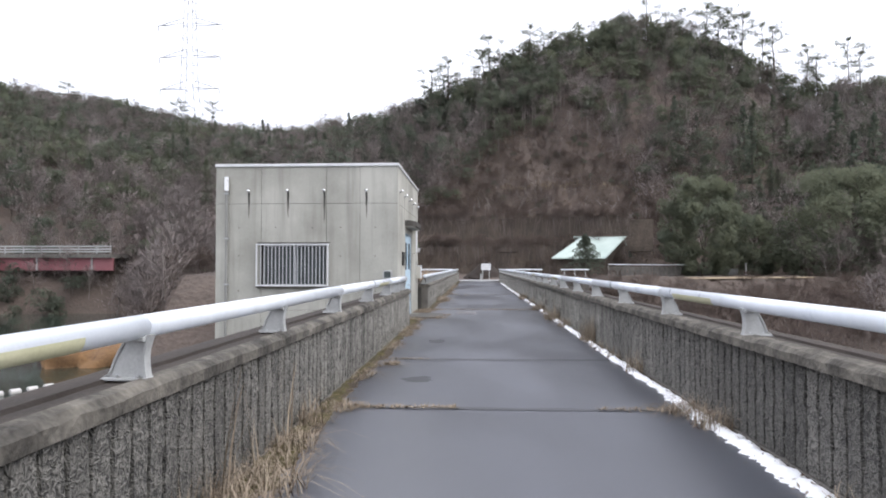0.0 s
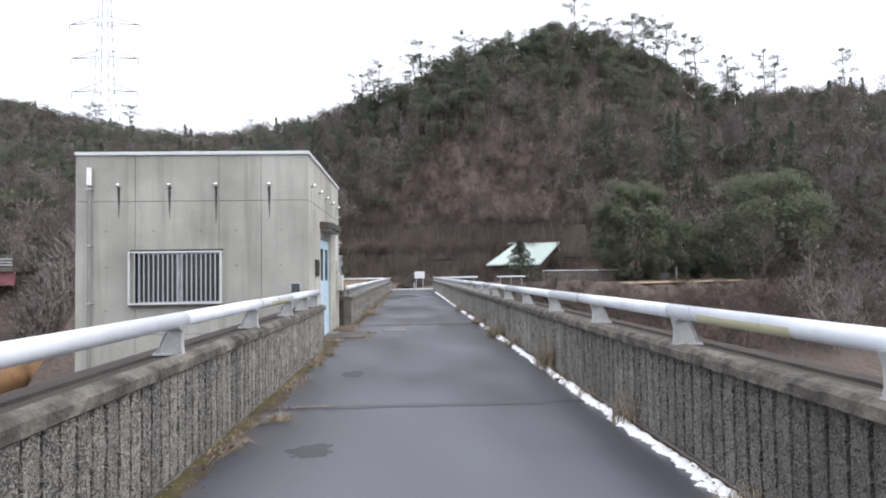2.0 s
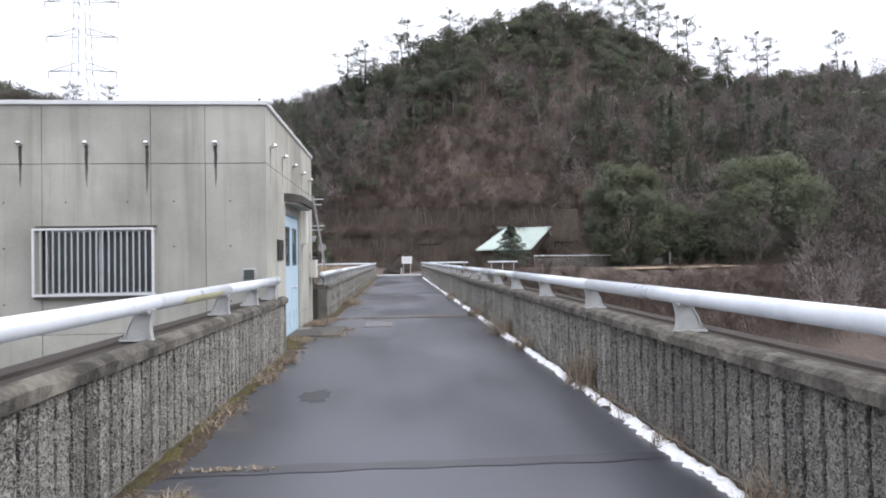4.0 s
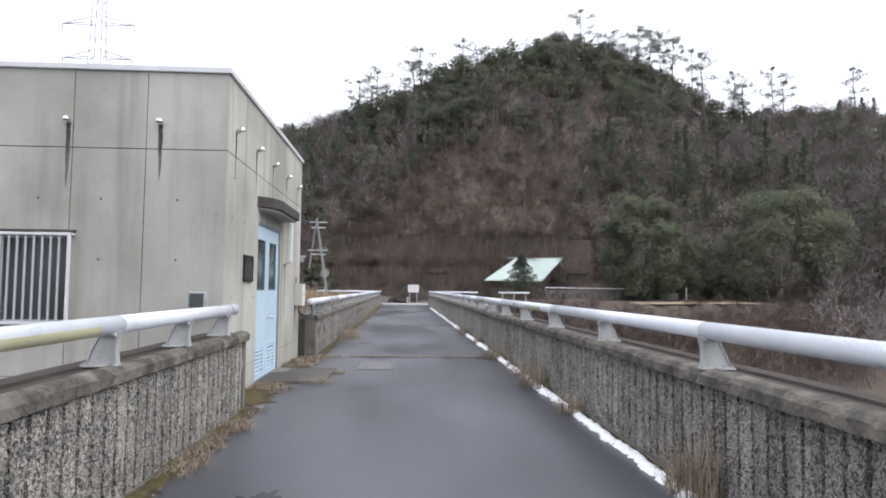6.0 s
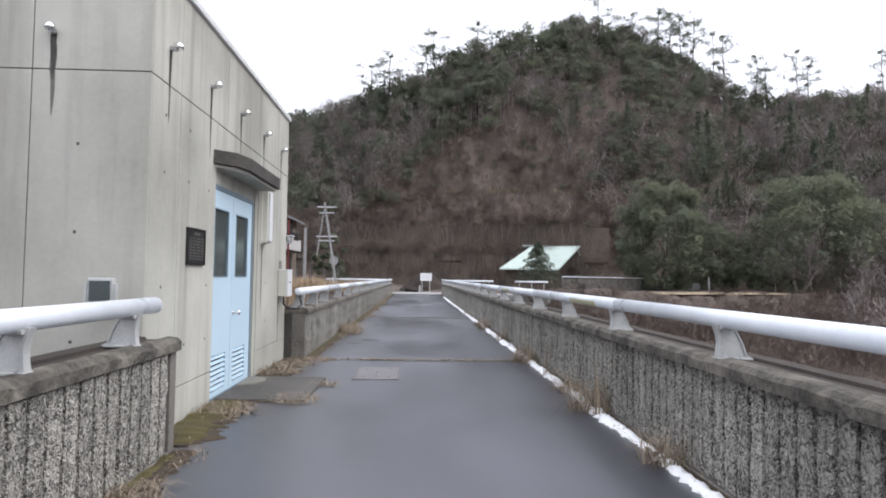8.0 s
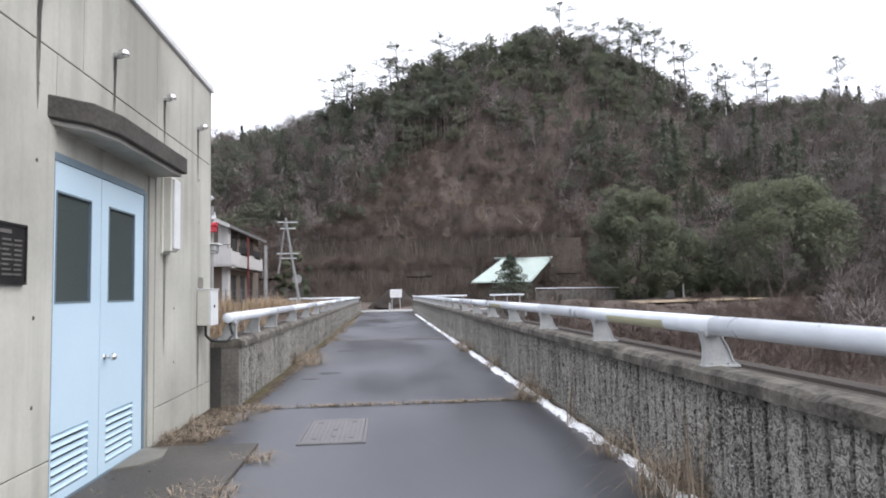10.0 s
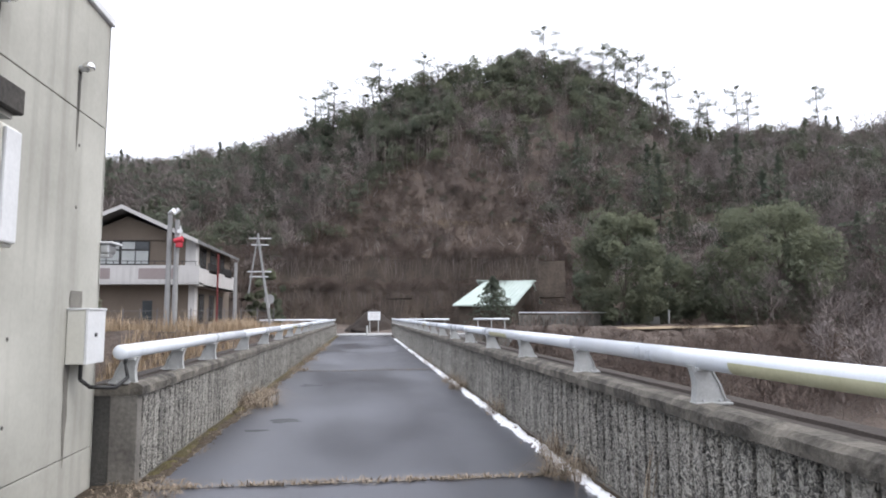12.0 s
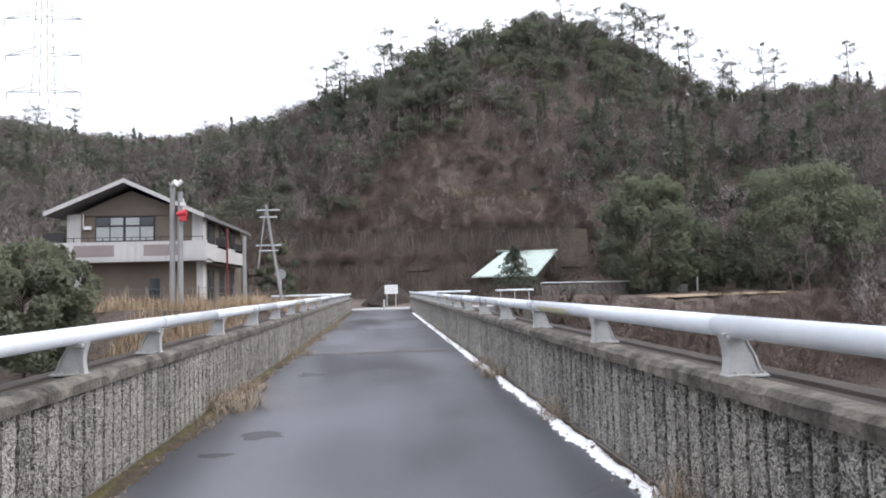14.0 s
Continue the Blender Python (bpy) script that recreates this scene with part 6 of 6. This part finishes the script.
def snow_line(a, b):
    """A melting, broken line of lumpy snow lying a little off the parapet foot."""
    bm = bmesh.new()
    y, prev = a, None
    step = 0.016
    while y < b:
        near = max(0.0, min(1.0, (7.0 - y) / 3.0))
        bare = noise.noise((y * 0.6, 2.0, 9.0)) + 0.55 * noise.noise((y * 3.1, 2.0, 9.0)) + 0.5 * noise.noise((y * 9.0, 2.0, 4.0))
        w = (0.105 + 0.06 * near) * (1.0 + 0.5 * noise.noise((y * 0.8, 2.0, 0.0)) + 0.45 * noise.noise((y * 5.0, 2.0, 1.0)) + 0.5 * noise.noise((y * 15.0, 2.0, 5.0)))
        w *= min(1.0, max(0.0, (bare + 0.62 + 0.6 * near) * 5.0))
        x1 = RIGHT - 0.035 - 0.03 * (1 - near) - 0.03 * noise.noise((y * 2.3, 8.0, 3.0)) + 0.025 * noise.noise((y * 14.0, 8.0, 3.0))
        if w < 0.012:
            prev = None
        else:
            h = min(0.05, w * 0.45) * (0.85 + 0.5 * noise.noise((y * 11.0, 2.0, 3.0)))
            row = []
            for k, (f, g) in enumerate(((0.0, -0.1), (0.1, 0.55), (0.32, 0.95), (0.55, 1.0), (0.8, 0.7), (1.0, -0.1))):
                lump = 1 + 0.5 * noise.noise((y * 19.0, k * 1.7, 6.0))
                row.append(bm.verts.new((x1 - w * f + 0.01 * noise.noise((y * 26.0, k * 2.0, 1.0)), y, h * g * lump - 0.002)))
            if prev:
                for k in range(5):
                    bm.faces.new((prev[k], prev[k + 1], row[k + 1], row[k]))
            prev = row
        y += step
    bits = random.Random(5)
    for _ in range(170):
        y = bits.uniform(a, b if bits.random() < 0.4 else 24.0)
        r = bits.uniform(0.006, 0.022)
        c = Vector((RIGHT - 0.05 - abs(bits.gauss(0.05, 0.03)), y, r * 0.25))
        vs = bmesh.ops.create_icosphere(bm, subdivisions=1, radius=r, matrix=Matrix.Translation(c) @ Matrix.Diagonal((bits.uniform(0.7, 1.5), bits.uniform(0.7, 1.8), 0.7, 1)))
    return single("snow_strip", bm, snow_mat, "melting broken line of old snow along the parapet", "snow", kind="stuff", smooth=True)


snow_line(2.0, 50.0)
verge("dirt_strip", RIGHT - 0.01, -1, Y0, Y1, 0.15, 0.02, litter, "damp brown dirt along the parapet foot", "dirt", 5.0)
verge("dirt_strip", LEFT_NEAR + 0.01, 1, Y0, 14.3, 0.22, 0.03, litter, "damp brown dirt along the parapet foot", "dirt", 8.0)
verge("dirt_strip", LEFT + 0.01, 1, 19.6, Y1, 0.22, 0.03, litter, "damp brown dirt along the parapet foot", "dirt", 11.0)
verge("moss_strip", LEFT_NEAR + 0.02, 1, Y0, 14.3, 0.13, 0.04, moss, "olive moss along the parapet foot", "moss", 14.0, 0.0)
verge("moss_strip", LEFT + 0.02, 1, 19.65, Y1, 0.13, 0.04, moss, "olive moss along the parapet foot", "moss", 17.0, 0.0)
verge("moss_strip", WX + 0.02, 1, 14.5, 16.12, 0.42, 0.04, moss, "olive moss along the gate house wall", "moss", 23.0, 0.3)
verge("dirt_strip", WX + 0.02, 1, 14.45, 16.15, 0.6, 0.02, litter, "damp dirt along the gate house wall", "dirt", 27.0)
verge("dirt_strip", WX + 0.02, 1, 17.63, 19.57, 0.55, 0.025, litter, "damp dirt along the gate house wall", "dirt", 29.0)

# ---- dry grass ----
BL = np.random.default_rng(77)


def blades(n, radius, length, lean, gen, width=0.004, droop=1.0, flat_y=1.0):
    """Curved three-joint blades of grass round the origin, with a tint for each."""
    V, F, T, k = [], [], [], 0
    for _ in range(n):
        a, rr = gen.uniform(0, 6.28), radius * math.sqrt(gen.uniform())
        b = np.array([math.cos(a) * rr, math.sin(a) * rr * flat_y, 0.0])
        az = gen.uniform(0, 6.28)
        ln = length * gen.uniform(0.45, 1.15)
        le = lean * gen.uniform(0.3, 1.3)
        side = np.array([-math.sin(az), math.cos(az), 0]) * width * gen.uniform(0.7, 1.4)
        t = float(np.clip(gen.normal(0.5, 0.28), 0, 1))
        pts = []
        for s in (0, 0.35, 0.7, 1.0):
            out = le * ln * s ** 1.6
            up = ln * (s - 0.55 * droop * le * s ** 2.5)
            pts.append(b + np.array([math.cos(az) * out, math.sin(az) * out, max(up, 0.004)]))
        for i, p in enumerate(pts):
            w = side * (1 - 0.28 * i)
            V += [p - w, p + w]
            T += [t, t]
        for i in range(3):
            F.append((k + 2 * i, k + 2 * i + 1, k + 2 * i + 3, k + 2 * i + 2))
        k += 8
    return np.array(V), np.array(F), np.array(T)


def tuft(at, n, radius, length, lean, label="dry straw-coloured grass tuft at the parapet foot", name="grass_tuft", flat_y=1.0, width=0.0032, mat=dry_grass):
    v, f, t = blades(n, radius, length, lean * 1.35, BL, width, droop=1.45, flat_y=flat_y)
    v = v + np.array(at)
    v[:, 0] = np.clip(v[:, 0], (WX if HOUSE_Y0 < at[1] < HOUSE_Y1 else LEFT) + 0.01, RIGHT - 0.005) if abs(at[0]) < 2.0 else v[:, 0]
    return tagged(new(name, cloud_mesh(name, v, f, mat, t)), label, "dry grass")


tuft((-1.52, 3.55, 0), 420, 0.30, 0.36, 0.9, flat_y=1.5)
tuft((-1.58, 4.4, 0), 160, 0.22, 0.34, 0.8)
tuft((-1.6, 3.0, 0), 200, 0.25, 0.42, 0.7)
tuft((-1.61, 5.1, 0), 120, 0.14, 0.40, 0.5)
tuft((-1.5, 5.8, 0), 260, 0.2, 0.16, 1.2)
tuft((-1.34, 8.46, 0), 130, 0.09, 0.15, 1.0, "small yellow-brown grass tuft on the asphalt")
tuft((1.67, 5.75, 0), 240, 0.22, 0.26, 1.0)
tuft((1.71, 5.2, 0), 150, 0.18, 0.34, 0.7)
tuft((1.75, 8.0, 0), 130, 0.14, 0.40, 0.55)
tuft((1.75, 11.4, 0), 150, 0.14, 0.5, 0.45)
tuft((1.75, 11.15, 0), 110, 0.10, 0.62, 0.3)
tuft((1.73, 14.1, 0), 150, 0.18, 0.36, 0.7)
tuft((1.71, 15.9, 0), 300, 0.25, 0.5, 0.75)
tuft((1.73, 16.9, 0), 160, 0.2, 0.36, 0.8)
tuft((1.71, 19.45, 0), 320, 0.26, 0.34, 0.9)
tuft((1.75, 20.1, 0), 130, 0.16, 0.4, 0.6)
tuft((1.75, 22.6, 0), 130, 0.16, 0.4, 0.6)
tuft((1.73, 25.6, 0), 220, 0.22, 0.42, 0.7)
tuft((1.73, 26.8, 0), 160, 0.2, 0.36, 0.8)
tuft((-1.5, 24.0, 0), 520, 0.32, 0.44, 0.95, "large drooping straw-coloured grass clump at the parapet", flat_y=1.3)
tuft((-1.55, 25.2, 0), 240, 0.25, 0.34, 0.9)
tuft((-1.5, 29.9, 0), 240, 0.28, 0.26, 1.0)
tuft((-1.55, 33.5, 0), 180, 0.28, 0.3, 0.9)
tuft((-1.55, 38.5, 0), 180, 0.3, 0.3, 0.9)
tuft((-1.75, 18.05, 0), 300, 0.26, 0.22, 1.2, "flattened straw-coloured grass beside the door jamb")
tuft((-1.7, 18.8, 0), 260, 0.3, 0.18, 1.3, "flattened straw-coloured grass along the wall")
tuft((-1.75, 15.7, 0), 300, 0.32, 0.18, 1.3, "flattened straw-coloured grass along the wall")
tuft((-1.2, 16.25, 0.0), 220, 0.26, 0.16, 1.4, "flattened straw-coloured grass round the pad")
tuft((-1.05, 17.2, 0.0), 120, 0.18, 0.14, 1.4, "flattened straw-coloured grass round the pad")
tuft((-1.55, 19.4, 0), 300, 0.32, 0.12, 1.4, "flattened straw-coloured grass in the joint")
tuft((-1.55, 13.3, 0), 140, 0.18, 0.24, 0.9)
tuft((-1.58, 10.6, 0), 120, 0.2, 0.18, 1.0)
tuft((-1.58, 12.0, 0), 120, 0.2, 0.18, 1.0)
for i in range(70):
    y = BL.uniform(2.5, 44)
    if 14.3 < y < 19.6:
        continue
    tuft((-1.6 + BL.normal(0, 0.03), y, 0), 70, 0.17, BL.uniform(0.07, 0.22), 1.15, flat_y=1.6)
for i in range(18):
    y = BL.uniform(3, 40)
    tuft((1.75, y, 0), 36, 0.12, BL.uniform(0.12, 0.3), 0.8)
# dead stems standing on the coping side
for x, y, h in ((-1.62, 3.35, 0.86), (-1.62, 3.9, 0.72), (-1.63, 4.6, 0.8), (1.70, 15.6, 0.7), (1.70, 18.0, 0.8)):
    tuft((x, y, 0), 6, 0.05, h, 0.16, "tall dead grass stems against the parapet", "dead_grass", width=0.006)


def joint_grass(y, n, x0, x1, length):
    V, F, T, k = [], [], [], 0
    for _ in range(n):
        v, f, t = blades(3, 0.02, length, 1.4, BL)
        V.append(v + np.array([BL.uniform(x0, x1), y + BL.normal(0, 0.02), 0]))
        F.append(f + k)
        T.append(t)
        k += len(v)
    tagged(new("joint_grass", cloud_mesh("joint_grass", np.concatenate(V), np.concatenate(F), dry_grass, np.concatenate(T))), "thin dry grass growing along a deck joint", "dry grass", kind="stuff")


joint_grass(5.85, 170, LEFT + 0.1, -0.4, 0.06)
joint_grass(5.85, 60, 0.9, RIGHT - 0.1, 0.06)
joint_grass(9.02, 60, LEFT + 0.1, -0.9, 0.04)
joint_grass(19.45, 380, LEFT + 0.05, RIGHT - 0.05, 0.07)
joint_grass(29.7, 160, LEFT + 0.05, RIGHT - 0.1, 0.05)

# golden reeds on the bank before the house, and scrub below
V, F, T, k = [], [], [], 0
for _ in range(2600):
    x, y = BL.uniform(-15.5, -3.2), BL.uniform(47.5, 55.0)
    dens = noise.noise((x * 0.35, y * 0.35, 2.0))
    if dens < -0.05:
        continue
    v, f, t = blades(5, 0.25, (0.75 + 0.6 * max(0, dens)) * (1.7 if BL.uniform() < 0.06 else 1.0), 0.35, BL, 0.018)
    V.append(v + np.array([x, y, float(land(x, y)) - 0.05]))
    F.append(f + k)
    T.append(t)
    k += len(v)
tagged(new("reeds", cloud_mesh("reeds", np.concatenate(V), np.concatenate(F), reed, np.concatenate(T))), "golden dry reeds on the bank before the house", "reeds", kind="stuff")

# tufts of pale grass on the cut slope
V, F, T, k = [], [], [], 0
for _ in range(2600):
    a = BL.uniform(-8, 18)
    s = BL.uniform(0.02, 0.62)
    ledge = BL.uniform() < 0.3
    if ledge:
        a, s = BL.uniform(-5, 13), (0.17 if BL.uniform() < 0.65 else 0.3) + BL.normal(0, 0.01)
    foot_, ridge_ = float(FOOT(a)), float(RIDGE(a))
    r = foot_ + (ridge_ - foot_) * s
    x, y = r * math.sin(radians(a)), r * math.cos(radians(a))
    v, f, t = blades(6, 0.6, 0.8, 0.8, BL, 0.05)
    V.append(v + np.array([x, y, float(land(x, y)) - 0.1]))
    F.append(f + k)
    T.append(t * 0.6 + 0.3 if ledge else t * 0.3)
    k += len(v)
tagged(new("slope_grass", cloud_mesh("slope_grass", np.concatenate(V), np.concatenate(F), dry_grass, np.concatenate(T))), "dead brown grass on the cut slope", "dry grass", kind="stuff")

# small dead leaves and bits of dirt along both edges and on the snow
V, F, T, k = [], [], [], 0
for _ in range(2600):
    y = BL.uniform(1.5, 42)
    right = BL.uniform() < 0.5
    d = abs(BL.normal(0, 0.11))
    x = RIGHT - 0.03 - d if right else (LEFT + 0.03 + d)
    if not right and 14.3 < y < 19.6:
        x = WX + 0.03 + abs(BL.normal(0, 0.25))
    s = BL.uniform(0.006, 0.02)
    a = BL.uniform(0, 6.28)
    u, w = np.array([math.cos(a), math.sin(a), BL.normal(0, 0.3)]) * s, np.array([-math.sin(a), math.cos(a), BL.normal(0, 0.3)]) * s * 0.5
    c = np.array([x, y, 0.012 + (0.035 if right and d < 0.12 else 0.02)])
    V.append(np.stack([c - u, c + w, c + u, c - w]))
    F.append(np.arange(4)[None] + k)
    T.append(np.full(4, BL.uniform(-0.2, 0.5)))
    k += 4
tagged(new("dead_leaves", cloud_mesh("dead_leaves", np.concatenate(V), np.concatenate(F), dry_grass, np.concatenate(T))), "scattered small dead brown leaves along the edges", "leaves", kind="stuff")

# wet patches in the asphalt
puddle_mat = surface("thin_dark_water", (0.016, 0.016, 0.019), (0.052, 0.053, 0.06), 9, 60, 0.5, 0.4, 0.005, rough_var=0.12, spec=0.4)
for i, (x, y, rx, ry) in enumerate(((-0.89, 7.36, 0.18, 0.17), (-0.91, 11.25, 0.16, 0.28), (-0.89, 22.55, 0.19, 0.14), (-0.93, 26.6, 0.18, 0.24), (-1.14, 21.9, 0.13, 0.07))):
    bm = bmesh.new()
    rings = []
    for f in (0.3, 0.65, 1.0):
        ring = []
        for k in range(120):
            t = k * math.tau / 120
            c, d = math.cos(t), math.sin(t)
            n = 1 + (0.5 * noise.noise((c * 1.3, d * 1.3, i * 3.0)) + 0.4 * noise.noise((c * 3, d * 3, i * 3.0)) + 0.2 * noise.noise((c * 12, d * 12, i * 3.0))) * f * f
            px, py = x + c * rx * n * f, y + d * ry * n * f
            ring.append(bm.verts.new((px, py, deck_z(px, py) + 0.0015)))
        rings.append(ring)
    bm.faces.new(rings[0])
    for r0, r1 in zip(rings[:-1], rings[1:]):
        for k in range(120):
            bm.faces.new((r0[k], r0[(k + 1) % 120], r1[(k + 1) % 120], r1[k]))
    single("puddle", bm, puddle_mat, "thin dark ragged wet patch on the asphalt", "puddle")

# ---- ribs of the parapets, the nearest as pieces of their own ----
PITCH = 0.148


def rib_mesh(seed):
    """One rough upright rib, its face broken as if hammered; outward is -x."""
    bm = bmesh.new()
    w = PITCH - 0.015
    nz = 9
    g = []
    for j in range(nz + 1):
        z = 0.03 + (CAP_LO - 0.03) * j / nz
        row = []
        for k, y in enumerate((-w / 2, -w / 2 + 0.008, 0.0, w / 2 - 0.008, w / 2)):
            rough = 0.010 * noise.noise((seed * 3.1 + k * 1.9, z * 21.0, k * 1.1)) if k in (1, 2, 3) else 0
            row.append(bm.verts.new((0.04 if k in (0, 4) else -0.006 + rough, y + 0.003 * noise.noise((seed, z * 9, k * 2.0)), z)))
        g.append(row)
    for j in range(nz):
        for k in range(4):
            bm.faces.new((g[j][k], g[j][k + 1], g[j + 1][k + 1], g[j + 1][k]))
    return mesh_of("rib", bm, rib_concrete)


variants = [rib_mesh(s) for s in (1.0, 2.7, 4.4, 6.1, 7.8, 9.5)]
pick = random.Random(12)
for wall, inner, sign, a, b, lo, hi in ((wall_right, RIGHT, 1, Y0, Y1, 1.5, 43.0), (wall_left, LEFT_NEAR, -1, Y0, 14.33, 0.0, 14.36), (wall_left_far, LEFT, -1, HOUSE_Y1 + 0.03, Y1, 19.6, 50.0)):
    rest = bmesh.new()
    y = a + 0.1 + PITCH / 2
    inv = wall.matrix_world.inverted()
    while y < b - 0.1 - PITCH / 2:
        m = Matrix.Translation((inner, y, 0)) @ Matrix.Rotation(0 if sign > 0 else math.pi, 4, "Z")
        me = pick.choice(variants)
        if lo <= y <= hi:
            o = new("rib", me)
            o.parent, o.matrix_parent_inverse, o.matrix_basis = wall, inv, m
            age = {1: 0.70 - (y - 5) * 0.06, -1: 0.62 - (y - 3) * 0.065}[sign] if y < 19 else 0.16
            age = max(0.06, age) + 0.28 * noise.noise((y * 0.7, sign * 4.0, 1.0)) + 0.14 * noise.noise((y * 5.0, sign * 4.0, 1.0))
            clean = 1 - min(0.75, max(0.0, age))
            o.color = (clean, clean, clean, 1)
        else:
            n0 = len(rest.verts)
            rest.from_mesh(me)
            rest.verts.ensure_lookup_table()
            for v in rest.verts[n0:]:
                v.co = m @ v.co
        y += PITCH
    if len(rest.verts):
        tagged(part("far_ribs", rest, rib_concrete, wall), kind="stuff")
    else:
        rest.free()
